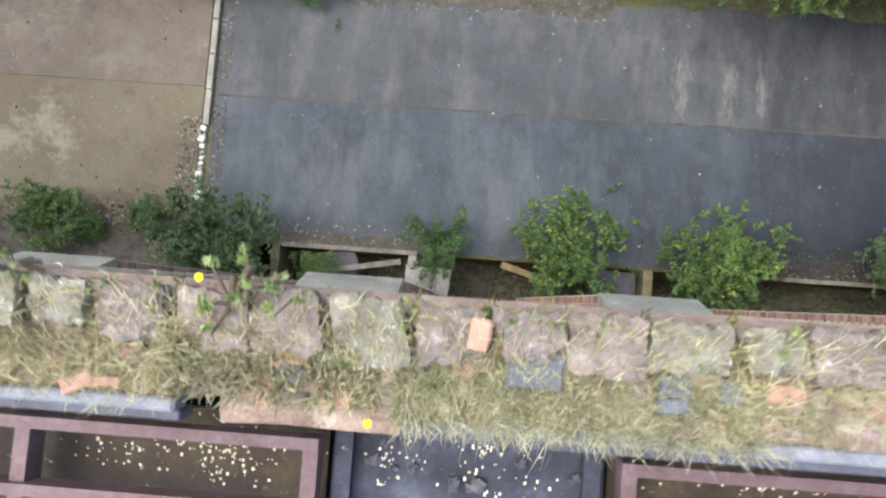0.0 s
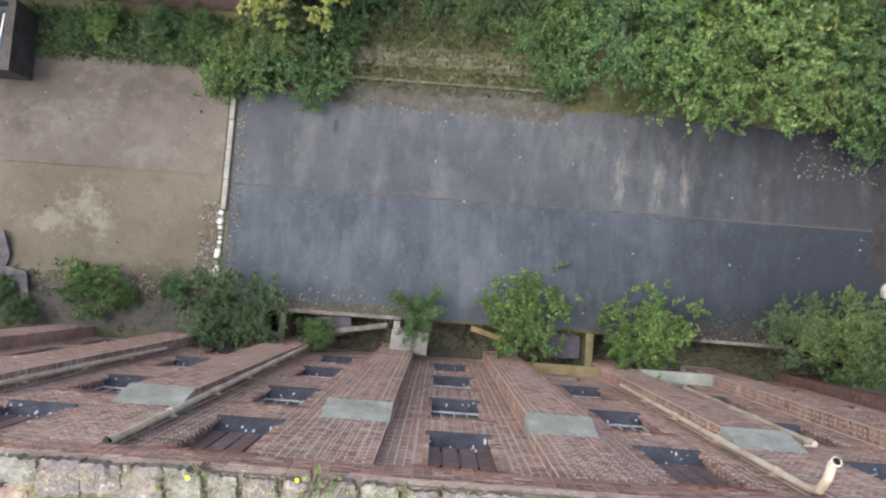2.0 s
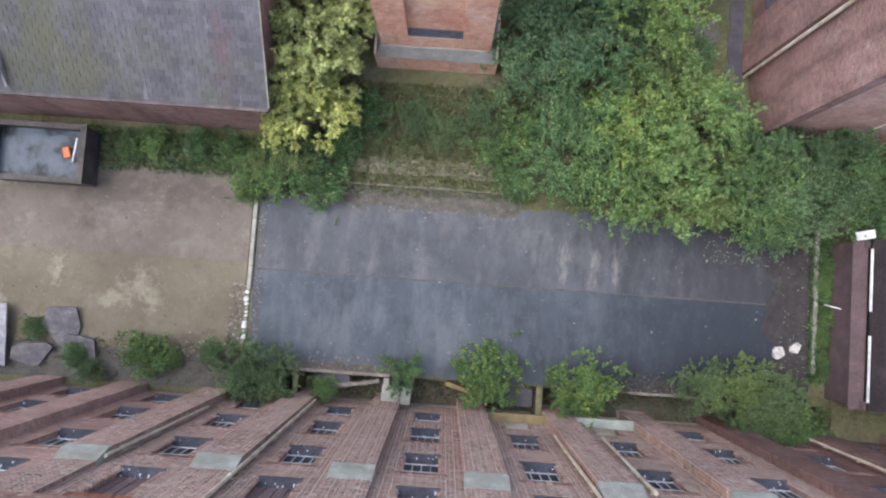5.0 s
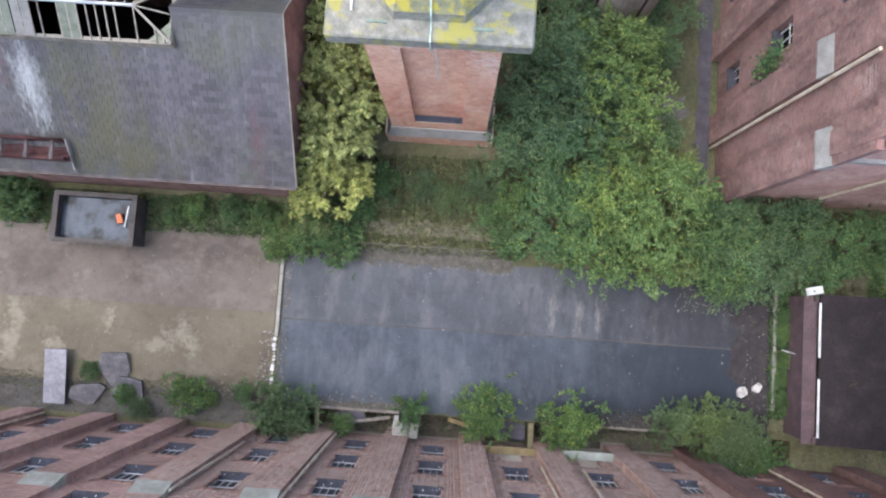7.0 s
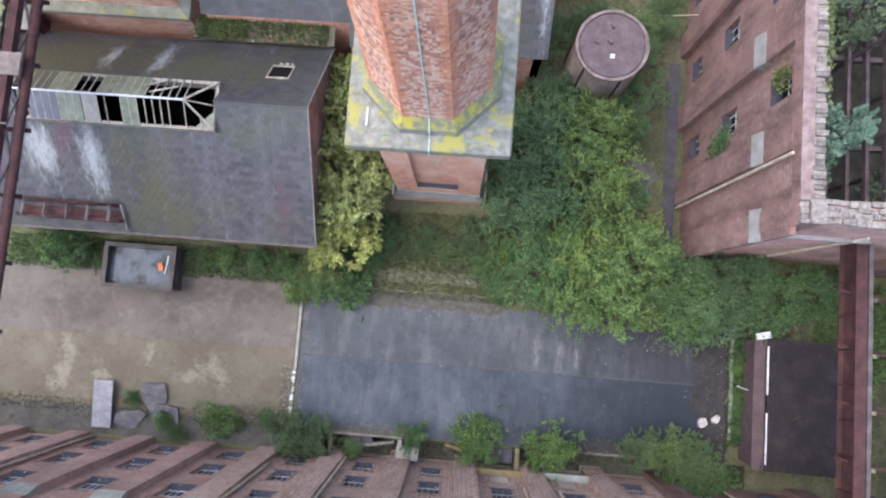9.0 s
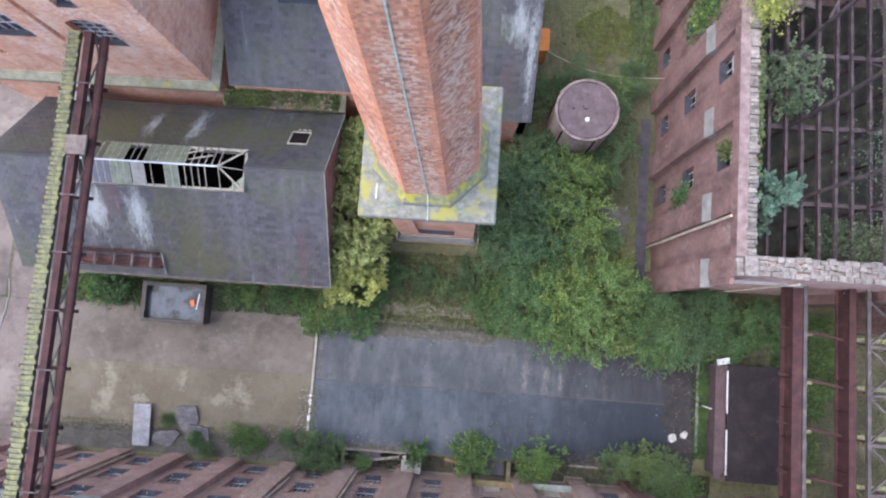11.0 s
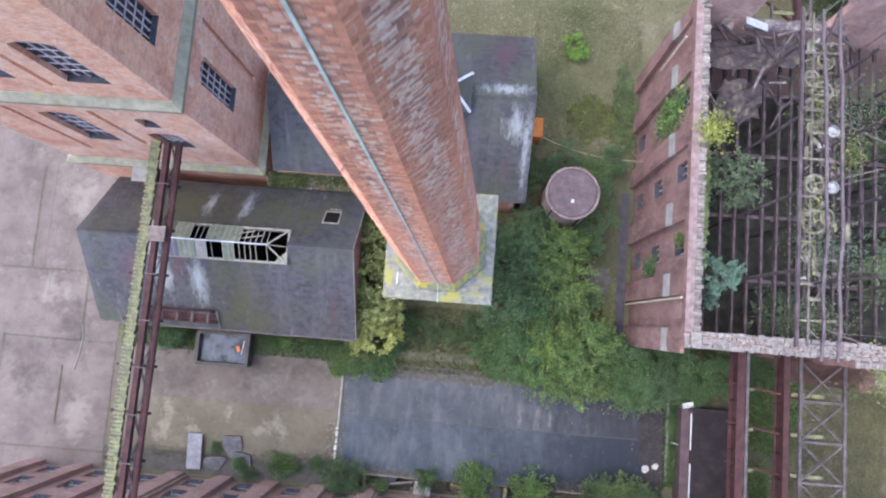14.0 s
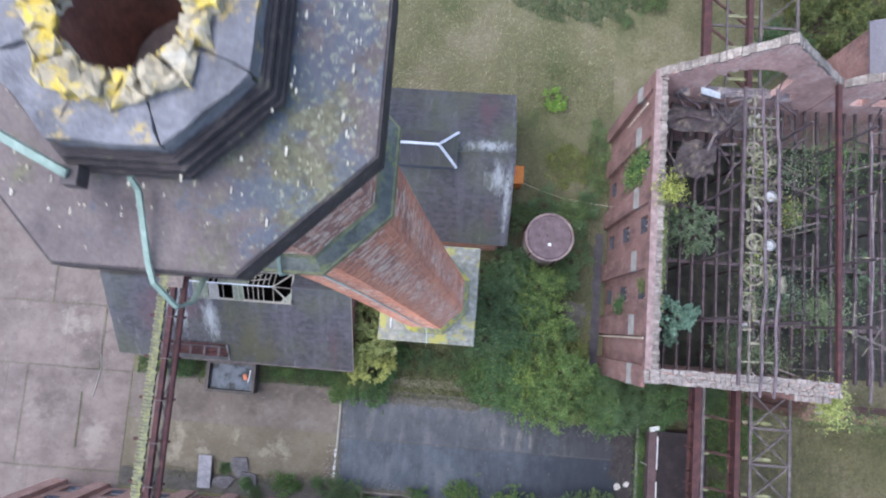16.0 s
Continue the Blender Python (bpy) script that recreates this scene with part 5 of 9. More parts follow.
thing("sheet_metal", B(-3.9, -2.6, 0.35, 1.0, -0.22, -0.2, Matrix.Rotation(0.25, 4, "Z")), surface("dark_sheet", (0.06, 0.055, 0.065), (0.04, 0.035, 0.04), (0.09, 0.085, 0.1), scale=2, rough=0.5), "dark rusty sheet lying in the trench", "sheet")
thing("sheet_metal", B(3.2, 4.35, 0.25, 1.0, -0.2, -0.18), MATS["dark_sheet"], "dark rusty sheet lying in the trench", "sheet")


# ---- chimney ----
CX, CY = -0.18, 15.0
T8 = math.pi / 8
OCT = 1 / math.cos(math.pi / 8)


def across(z):
    return np.interp(z, [13.5, 20, 28, 32, 36, 41, 44], [3.72, 3.34, 2.77, 2.49, 2.24, 1.99, 2.0])


chimney = base("chimney", CX, CY, 0, "tall octagonal red brick chimney on a square pedestal", "chimney")
part("plinth", B(CX - 2.28, CX + 2.28, CY - 2.1, CY + 2.1, 0, 1.5), RED, chimney)
part("plinth_slope", ring(bmesh.new(), 4, 2.2 * math.sqrt(2), 1.5, 2.0 * math.sqrt(2), 2.1, CX, CY, math.pi / 4), CONCRETE, chimney, "weathered stone offset")
hw = 1.95
for sg in (-1, 1):
    ya, yb = sorted((CY + sg * (hw - 0.2), CY + sg * hw))
    for q in ((CX - hw, CX - 0.95, 2.1, 12.5), (CX + 0.95, CX + hw, 2.1, 12.5), (CX - 0.95, CX + 0.95, 2.1, 3.0), (CX - 0.95, CX + 0.95, 10.6, 12.5)):
        part("pedestal_face", B(q[0], q[1], ya, yb, q[2], q[3]), RED, chimney)
    xa, xb = sorted((CX + sg * (hw - 0.2), CX + sg * hw))
    part("pedestal_face", B(xa, xb, CY - hw + 0.2, CY + hw - 0.2, 2.1, 12.5), RED, chimney)
part("pedestal", B(CX - hw + 0.2, CX + hw - 0.2, CY - hw + 0.2, CY + hw - 0.2, 2.1, 12.5), RED, chimney)
part("panel_sill", prism(bmesh.new(), [(CY - hw + 0.01, 3.0), (CY - hw + 0.2, 3.25), (CY - hw + 0.2, 3.0)], "x", CX - 0.95, CX + 0.95), BLUEBRICK, chimney, "blue brick slope of the sunk panel")
part("ledge", B(CX - 2.6, CX + 2.6, CY - 2.66, CY + 2.66, 12.5, 13.0, bevel=0.05), LICHEN, chimney, "broad stone ledge with yellow lichen")
part("base_course", ring(bmesh.new(), 8, 2.16 * OCT, 13.0, 2.1 * OCT, 13.35, CX, CY, T8), LICHEN, chimney)
part("base_slope", ring(bmesh.new(), 8, 2.12 * OCT, 13.35, 1.86 * OCT, 13.75, CX, CY, T8), LICHEN_Y, chimney, "lichened stone slope")
bm = bmesh.new()
zs = [13.75, 20, 24, 28, 32, 36, 41.0]
for a, b in zip(zs, zs[1:]):
    ring(bm, 8, (across(a) / 2 - 0.005) * OCT, a, (across(b) / 2 - 0.005) * OCT, b, CX, CY, T8, caps=False)
bmesh.ops.remove_doubles(bm, verts=bm.verts, dist=0.001)
shaft = part("shaft", bm, surface("tan_joint", (0.42, 0.33, 0.26), (0.3, 0.22, 0.17), (0.5, 0.42, 0.34), scale=2), chimney)
spots, edge_spots = [], []
rg = random.Random(8)
z, row = 13.76, 0
while z < 40.95:
    ap = across(z + 0.035) / 2
    L = 2 * ap * math.tan(math.pi / 8)
    course = 0.062 if z > 28 else 0.075 if z > 20 else 0.1
    for k in range(8):
        a = math.pi / 8 + math.pi / 8 + k * math.pi / 4
        out = (math.cos(a), math.sin(a), 0)
        al = (-math.sin(a), math.cos(a), 0)
        unit = 0.225 if row % 5 == 0 or k in (0, 1, 2) else 0.095
        n = max(3, int(round(L / unit)))
        w = L / n
        for i in range(n):
            u = -L / 2 + (i + 0.5) * w
            o = ap - 0.03 + rg.uniform(-0.003, 0.005)
            (edge_spots if abs(u) > L / 2 - rg.uniform(0.08, 0.34) else spots).append(((CX + out[0] * o + al[0] * u, CY + out[1] * o + al[1] * u, z + course / 2), (w / 2 - 0.0035, 0.03, course / 2 - 0.0035), al, out, (0, 0, 1)))
    z += course
    row += 1
v, f = brick_cloud(spots)
tagged(under(data_object("brickwork", v, f, BRICK_CHIM), shaft), "soot-stained red bricks with pale patches", "", "", "stuff")
v, f = brick_cloud(edge_spots)
tagged(under(data_object("corner_brickwork", v, f, BRICK_ARRIS), shaft), "orange-red corner bricks", "", "", "stuff")
SOOTSTONE = surface("sooty_stone", (0.1, 0.105, 0.088), (0.05, 0.055, 0.05), (0.17, 0.175, 0.14), scale=4, fine=28, relief=0.8, spot=(0.17, 0.185, 0.075), spot_at=0.53, spot_scale=3.5)
part("neck_band", ring(bmesh.new(), 8, 1.14 * OCT, 41.0, 1.19 * OCT, 41.32, CX, CY, T8), SOOTSTONE, chimney, "dark stone neck band")
part("neck_slope", ring(bmesh.new(), 8, 1.19 * OCT, 41.32, 1.0 * OCT, 41.44, CX, CY, T8), SOOTSTONE, chimney)
NECKMOSS = surface("mossy_stone_edge", (0.15, 0.155, 0.08), (0.07, 0.075, 0.055), (0.21, 0.205, 0.11), scale=5, fine=28, relief=0.8)
part("neck_edge", ring(bmesh.new(), 8, 1.2 * OCT, 41.27, 1.19 * OCT, 41.335, CX, CY, T8), NECKMOSS, chimney, "mossy yellow-green edge")
part("neck_edge", ring(bmesh.new(), 8, 1.035 * OCT, 41.42, 1.0 * OCT, 41.47, CX, CY, T8), NECKMOSS, chimney)
# head: flaring brick, broad stone cap, rim with an open flue
bm = bmesh.new()
for a, b, r0, r1 in ((41.45, 43.1, 0.995, 1.005), (43.1, 43.7, 1.005, 1.285)):
    ring(bm, 8, r0 * OCT, a, r1 * OCT, b, CX, CY, T8)
head = part("head", bm, surface("sooty_joint", (0.2, 0.155, 0.13), (0.11, 0.085, 0.07), (0.28, 0.23, 0.19), scale=4), chimney)
spots = []
z = 41.47
while z < 43.65:
    ap = np.interp(z, [41.45, 43.1, 43.7], [0.99, 1.0, 1.28])
    L = 2 * ap * math.tan(math.pi / 8)
    for k in range(8):
        a = math.pi / 4 + k * math.pi / 4
        out, al = (math.cos(a), math.sin(a), 0), (-math.sin(a), math.cos(a), 0)
        n = 11 if int(z / 0.062) % 4 else 6
        w = L / n
        for i in range(n):
            u = -L / 2 + (i + 0.5) * w
            o = ap - 0.02 + rg.uniform(-0.002, 0.006)
            spots.append(((CX + out[0] * o + al[0] * u, CY + out[1] * o + al[1] * u, z + 0.031), (w / 2 - 0.003, 0.03, 0.028), al, out, (0, 0, 1)))
    z += 0.062
head_near = [q for q in spots if q[3][1] < -0.6 and q[0][2] > 41.9][:300]
near_ids = {id(q) for q in head_near}
v, f = brick_cloud([q for q in spots if id(q) not in near_ids])
tagged(under(data_object("brickwork", v, f, BRICK_CHIM), head), "soot-stained red bricks", "", "", "stuff")


def octagon_ring(bm, r_in, r_out, z0, z1, slope=0.0):
    """A ring of eight blocks round an open middle; its top falls outwards by slope."""
    def p(r, k, z):
        a = T8 + k * math.pi / 4
        return bm.verts.new((CX + r * OCT * math.cos(a), CY + r * OCT * math.sin(a), z))
    a = [(p(r_in, k, z0), p(r_out, k, z0), p(r_out, k, z1 - slope), p(r_in, k, z1)) for k in range(8)]
    for k in range(8):
        q, w = a[k], a[(k + 1) % 8]
        for i in range(4):
            j = (i + 1) % 4
            bm.faces.new((q[i], w[i], w[j], q[j]))
    bmesh.ops.recalc_face_normals(bm, faces=bm.faces)
    return bm


def mossy_cap(name):
    """Purplish stone, with moss and blue-grey blotches that thicken towards the east side."""
    m, nt, b = nodes_of(name)
    c = ramp(nt, add_noise(nt, 2.4, 6, 0.65), [(0.3, (0.075, 0.062, 0.06)), (0.5, (0.125, 0.102, 0.093)), (0.72, (0.165, 0.138, 0.122))])
    g = nt.nodes.new("ShaderNodeNewGeometry")
    sx = nt.nodes.new("ShaderNodeSeparateXYZ")
    nt.links.new(g.outputs["Position"], sx.inputs[0])
    east = nt.nodes.new("ShaderNodeMapRange")
    east.inputs["From Min"].default_value, east.inputs["From Max"].default_value = CX - 0.6, CX + 1.0
    east.inputs["To Max"].default_value = 0.16
    nt.links.new(sx.outputs[0], east.inputs["Value"])

    def mask(scale, seed, at, width, top, detail=7):
        ad = nt.nodes.new("ShaderNodeMath")
        ad.operation = "ADD"
        nt.links.new(add_noise(nt, scale, detail, 0.72, None, seed), ad.inputs[0])
        nt.links.new(east.outputs[0], ad.inputs[1])
        return ramp(nt, ad.outputs[0], [(at, grey(0)), (at + width, grey(top))])
    c = mixc(nt, mask(1.7, 11, 0.59, 0.14, 0.75), c, ramp(nt, add_noise(nt, 14, 5, 0.7, None, 5), [(0.35, (0.075, 0.078, 0.04)), (0.65, (0.17, 0.165, 0.085))]))
    c = mixc(nt, mask(3.2, 29, 0.63, 0.05, 0.75), c, (0.085, 0.098, 0.115))
    c = mixc(nt, mask(22, 3, 0.7, 0.05, 0.6), c, (0.3, 0.29, 0.19))
    c = mixc(nt, 0.5, c, ramp(nt, add_noise(nt, 30, 5, 0.75, None, 3.1), [(0.25, grey(0.3)), (0.75, grey(0.8))]), "OVERLAY")
    nt.links.new(c, b.inputs["Base Color"])
    b.inputs["Roughness"].default_value, b.inputs["Specular IOR Level"].default_value = 0.85, 0.25
    bump(nt, b, add_noise(nt, 20, 6, 0.75, None, 9), 0.8, 0.02)
    return m


CAPSTONE = mossy_cap("mossy_cap_stone")
part("cap", octagon_ring(bmesh.new(), 0.46, 1.41, 43.7, 44.2, 0.22), CAPSTONE, chimney, "broad purplish stone cap with moss")
# The lip is near black: the shadow below the cap is painted on it.
part("cap_lip", octagon_ring(bmesh.new(), 1.32, 1.43, 43.68, 43.97), surface("shadow_black_stone", (0.05, 0.042, 0.04), (0.028, 0.025, 0.025), (0.1, 0.088, 0.075), scale=5, fine=30, relief=0.8, spot=(0.15, 0.135, 0.075), spot_at=0.6, spot_scale=9), chimney, "drip edge with the cap's underside shadow in its black colour")
part("bed_mould", octagon_ring(bmesh.new(), 0.9, 1.27, 43.3, 43.7), surface("blue_grey_mould", (0.095, 0.095, 0.1), (0.055, 0.055, 0.058), (0.15, 0.15, 0.15), scale=3, fine=25), chimney, "blue-grey stone mould under the cap")
# These courses carry the rim's shadow as black colour over the soot.
part("rim_base", octagon_ring(bmesh.new(), 0.46, 0.8, 44.2, 44.44), MATS["shadow_black_stone"], chimney, "sooty course under the rim, the rim's shadow in its black colour")
part("rim_base", octagon_ring(bmesh.new(), 0.46, 0.87, 44.2, 44.26), MATS["shadow_black_stone"], chimney)
part("rim_base", octagon_ring(bmesh.new(), 0.46, 0.85, 44.26, 44.34), MATS["shadow_black_stone"], chimney)
part("rim_base", octagon_ring(bmesh.new(), 0.75, 0.825, 44.37, 44.42), MATS["shadow_black_stone"], chimney)
part("bracket", B(CX - 0.36, CX - 0.26, CY - 0.98, CY - 0.86, 44.24, 44.36), GREYIRON, chimney, "grey metal bracket")
part("lightning_conductor", ribbon([(CX - 0.31, CY - 0.92, 44.375), (CX - 0.6, CY - 0.78, 44.43), (CX - 0.95, CY - 0.6, 44.5)], 0.05, 0.03), COPPER, chimney, "green copper arm")
rim_mat = surface("rim_slate", (0.14, 0.138, 0.142), (0.08, 0.078, 0.08), (0.2, 0.195, 0.195), scale=3, fine=25, relief=0.9, spot=(0.52, 0.37, 0.07), spot_at=0.53, spot_scale=2.2)
for k in range(8):
    a0, a1 = T8 + k * math.pi / 4 + 0.01, T8 + (k + 1) * math.pi / 4 - 0.01
    pts = [(CX + r * OCT * math.cos(a), CY + r * OCT * math.sin(a)) for r, a in ((0.43, a0), (0.77, a0), (0.77, a1), (0.43, a1))]
    part("rim_stone", roughen(prism(bmesh.new(), pts, "z", 44.44, 44.58 + 0.012 * (k % 2)), 3, 0.01, 60 + k), rim_mat, chimney, "blue-grey rim stone with yellow lichen")
rs = random.Random(57)
rim2 = surface("lichened_inner_rim", (0.33, 0.285, 0.19), (0.18, 0.155, 0.105), (0.44, 0.41, 0.33), scale=6, fine=30, relief=0.9, spot=(0.56, 0.42, 0.07), spot_at=0.52, spot_scale=5)
for k in range(16):
    a0, a1 = T8 + k * math.pi / 8 + 0.015, T8 + (k + 1) * math.pi / 8 - 0.015
    pts = [(CX + r * math.cos(a), CY + r * math.sin(a)) for r, a in ((0.38, a0), (rs.uniform(0.5, 0.64), a0), (rs.uniform(0.5, 0.64), a1), (0.385, a1))]
    part("inner_rim_brick", roughen(prism(bmesh.new(), pts, "z", 44.52, 44.62 + rs.uniform(0, 0.07)), 3, 0.03, 80 + k), rim2, chimney, "pale brick with yellow lichen")
bm = bmesh.new()
ring(bm, 16, 0.395, 38, 0.395, 44.6, CX, CY, caps=False)
bmesh.ops.reverse_faces(bm, faces=bm.faces)
part("flue", bm, surface("flue_brick", (0.2, 0.1, 0.07), (0.1, 0.06, 0.05), (0.28, 0.15, 0.1), scale=3, fine=30), chimney, "open brick flue")
# lightning conductor down the face
def face_pt(z, side, off=0.03):
    return (CX + side, CY - across(z) / 2 - off, z)


S = CX + 0.04
line = [(CX + 0.1, CY - 1.98, 8.2), (CX + 0.05, CY - 1.98, 11.6), (S, CY - 2.69, 12.4), (S, CY - 2.69, 13.02), (S, CY - 2.2, 13.02), (S, CY - 2.18, 13.36), (S, CY - 1.92, 13.76)]
line += [face_pt(z, 0.04) for z in np.linspace(13.9, 40.9, 12)]
line += [(S, CY - 1.18, 41.0), (S, CY - 1.22, 41.33), (S, CY - 1.03, 41.5), (CX + 0.17, CY - 1.04, 43.0), (CX + 0.2, CY - 1.32, 43.42), (CX + 0.24, CY - 1.6, 43.72), (CX + 0.2, CY - 1.64, 43.86), (CX + 0.1, CY - 1.5, 44.01), (CX + 0.06, CY - 1.38, 44.03), (CX + 0.04, CY - 0.96, 44.22), (CX + 0.02, CY - 0.9, 44.3)]
PALE_COPPER = surface("pale_copper_bloom", (0.42, 0.5, 0.44), (0.26, 0.33, 0.29), (0.54, 0.6, 0.55), scale=3, fine=20, rough=0.6)
part("lightning_conductor", ribbon(line[:21], 0.04, 0.02), PALE_COPPER, chimney, "pale green copper lightning strip")
part("lightning_conductor", ribbon(line[20:], 0.036, 0.02), COPPER, chimney, "green copper strip over the head")
for x0, y0, x1, y1 in ((-1.95, -2.0, -1.95, -1.4), (-1.55, -2.25, -1.05, -2.25), (1.1, -2.3, 1.6, -2.3)):
    part("cramp", beam(bmesh.new(), (CX + x0, CY + y0, 13.02), (CX + x1, CY + y1, 13.02), 0.06, 0.05), COPPER if y0 == y1 else WHITE, chimney, "metal cramp on the ledge")


rs = random.Random(91)
spots = []
for k in range(170):
    a, r = rs.uniform(0, math.tau) if k % 3 else rs.gauss(0.2, 0.6), rs.uniform(0.9, 1.42)
    zz = 44.2 - 0.22 * (r - 0.5) / 0.95 + 0.012 if r > 1.02 else 44.28
    w = min(0.007, 0.002 * math.exp(abs(rs.gauss(0, 0.7))))
    spots.append(((CX + r * math.cos(a), CY + r * math.sin(a), zz), (w, w * rs.uniform(1.5, 4.5), 0.003), (1, 0, 0), (0, 1, 0), (0, 0, 1)))
v, f = brick_cloud(spots)
tagged(under(data_object("lichen_fleck", v, f, surface("pale_dropping", (0.42, 0.39, 0.3), (0.25, 0.22, 0.15), (0.55, 0.52, 0.45), scale=6, fine=30)), chimney), "pale flecks of lichen and droppings", "", "", "stuff")
# the whole shaft leans a little


def leaning(p):
    """Where a point of the upright drawing stands in the leaning shaft with its taller head."""
    d = max(0.0, p[2] - 13.4)
    return Vector((p[0] - 0.0037 * d, p[1] - 0.0026 * d, p[2] + 0.25 * min(1.0, max(0.0, (p[2] - 42.0) / 1.6))))


for ob in chimney.children_recursive:
    for vert in ob.data.vertices:
        vert.co = leaning(vert.co)


head_meshes = {}
for c, h, ax, out, upv in head_near:
    key = round(h[0], 2)
    if key not in head_meshes:
        head_meshes[key] = bpy.data.meshes.new("brick")
        bb = B(-h[0], h[0], -h[1], h[1], -h[2], h[2])
        bb.to_mesh(head_meshes[key])
        bb.free()
        head_meshes[key].materials.append(BRICK_CHIM)
    o = new("brick", head_meshes[key])
    o.matrix_basis = Matrix.Translation(leaning(c)) @ Matrix.Rotation(math.atan2(ax[1], ax[0]), 4, "Z")
    under(o, head)


# ---- slated buildings ----
def slate_slope(name, parent, x0, x1, ya, za, yb, zb, seed, hole=None, size=0.32, rows=0.21, mat=None, gap=0.012, singles=None):
    """A roof slope from eave (ya, za) to ridge (yb, zb): boards beneath and courses of separate slates on top."""
    run = Vector((0, yb - ya, zb - za))
    L = run.length
    up = run / L
    nrm = Vector((1, 0, 0)).cross(up)
    if nrm.z < 0:
        nrm = -nrm
    bm = bmesh.new()
    cutx = sorted({x0, x1} | ({hole[0], hole[1]} if hole else set()))
    for a, b in zip(cutx, cutx[1:]):
        spans = [(0, L)]
        if hole and hole[0] - 1e-6 <= a and b <= hole[1] + 1e-6:
            spans = [(0, hole[2]), (hole[3], L)]
        for s0, s1 in spans:
            if s1 - s0 < 0.02:
                continue
            q = [Vector((x, ya, za)) + up * s for x, s in ((a, s0), (b, s0), (b, s1), (a, s1))]
            top = [bm.verts.new(p) for p in q]
            bot = [bm.verts.new(p - nrm * 0.12) for p in q]
            bm.faces.new(top)
            bm.faces.new(bot[::-1])
            for i in range(4):
                bm.faces.new((top[i], bot[i], bot[(i + 1) % 4], top[(i + 1) % 4]))
    bmesh.ops.recalc_face_normals(bm, faces=bm.faces)
    deck = part("roof", bm, mat or SLATE, parent, name)
    rs = random.Random(seed)
    spots = []
    s, r = 0.0, 0
    tilt = (up * 1.0 + nrm * -0.03).normalized()
    tn = Vector((1, 0, 0)).cross(tilt)
    if tn.z < 0:
        tn = -tn
    while s < L - 0.05:
        h = min(rows, L - s)
        x = x0 + (size / 2 if r % 2 else 0)
        while x < x1 - 0.05:
            w = min(size, x1 - x)
            cx, cs = x + w / 2, s + h / 2
            if not (hole and hole[0] - 0.1 < cx < hole[1] + 0.1 and hole[2] - 0.1 < cs < hole[3] + 0.1):
                c = Vector((cx, ya, za)) + up * cs + nrm * (0.012 + rs.uniform(0, 0.006))
                spots.append((tuple(c), (w / 2 - gap / 2, h / 2 + 0.01, 0.006), (1, 0, 0), tuple(tilt), tuple(tn)))
            x += size
        s += rows
        r += 1
    if singles:
        near = [q for q in spots if singles[0] < q[0][0] < singles[1] and abs(q[1][0] - size / 2 + gap / 2) < 0.01][:300]
        ids = {id(q) for q in near}
        spots = [q for q in spots if id(q) not in ids]
        me = bpy.data.meshes.new("slate")
        bb = B(-size / 2 + gap / 2, size / 2 - gap / 2, -rows / 2 - 0.01, rows / 2 + 0.01, -0.006, 0.006)
        bb.to_mesh(me)
        bb.free()
        me.materials.append(mat or SLATE)
        for c, h, ax, out, upv in near:
            o = new("slate", me)
            o.matrix_basis = Matrix.Translation(c) @ Matrix((ax, out, upv)).transposed().to_4x4()
            under(o, deck)
    v, f = brick_cloud(spots)
    tagged(under(data_object("slate_covering", v, f, mat or SLATE), deck), "", "", "", "stuff")
    return deck


boiler = base("boiler_house", -13, 15, 0, "low slate-roofed boiler house with a broken glazed lantern", "building")
BX0, BX1, BYF, BYR, BYB, BZE, BZR = -21.35, -5.35, 9.9, 15.0, 18.9, 4.2, 7.9
LAN = (-17.2, -9.1)
part("wall", B(BX0 + 0.25, BX1 - 0.2, BYF + 0.2, BYF + 0.6, 0, BZE), BRICK_R, boiler)
part("wall", B(BX0 + 0.25, BX1 - 0.2, BYB - 0.5, BYB - 0.1, 0, BZE), BRICK_R, boiler)
for x in (BX0 + 0.2, BX1 - 0.6):
    part("gable", prism(bmesh.new(), [(BYF + 0.2, 0), (BYB - 0.1, 0), (BYB - 0.1, BZE), (BYR, BZR - 0.15), (BYF + 0.2, BZE)], "x", x, x + 0.4), BRICK_R, boiler)
LF = math.hypot(BYR - BYF, BZR - BZE)
LB = math.hypot(BYB - BYR, BZR - BZE)
slate_slope("front slate slope stained by moss and salt, wet sheen in its colour", boiler, BX0, BX1, BYF, BZE, BYR, BZR, 1, (LAN[0], LAN[1], LF - 1.25, LF), singles=(-13.5, -5.4))
slate_slope("mossy rear slate slope", boiler, BX0, BX1, BYB, BZE, BYR, BZR, 2, (LAN[0], LAN[1], LB - 1.25, LB))
part("ridge_cap", prism(bmesh.new(), [(BYR - 0.16, BZR - 0.1), (BYR, BZR + 0.06), (BYR + 0.16, BZR - 0.1)], "x", BX0, LAN[0]), SLATE, boiler)
part("ridge_cap", prism(bmesh.new(), [(BYR - 0.16, BZR - 0.1), (BYR, BZR + 0.06), (BYR + 0.16, BZR - 0.1)], "x", LAN[1], BX1), SLATE, boiler)
part("gutter", B(BX0, BX1, BYF - 0.12, BYF + 0.02, BZE - 0.12, BZE - 0.02), GREYIRON, boiler)
part("barge_board", beam(bmesh.new(), (BX1 + 0.03, BYF, BZE + 0.02), (BX1 + 0.03, BYR, BZR + 0.02), 0.05, 0.1), WOODPALE, boiler)
part("barge_board", beam(bmesh.new(), (BX1 + 0.03, BYB, BZE + 0.02), (BX1 + 0.03, BYR, BZR + 0.02), 0.05, 0.1), WOODPALE, boiler)
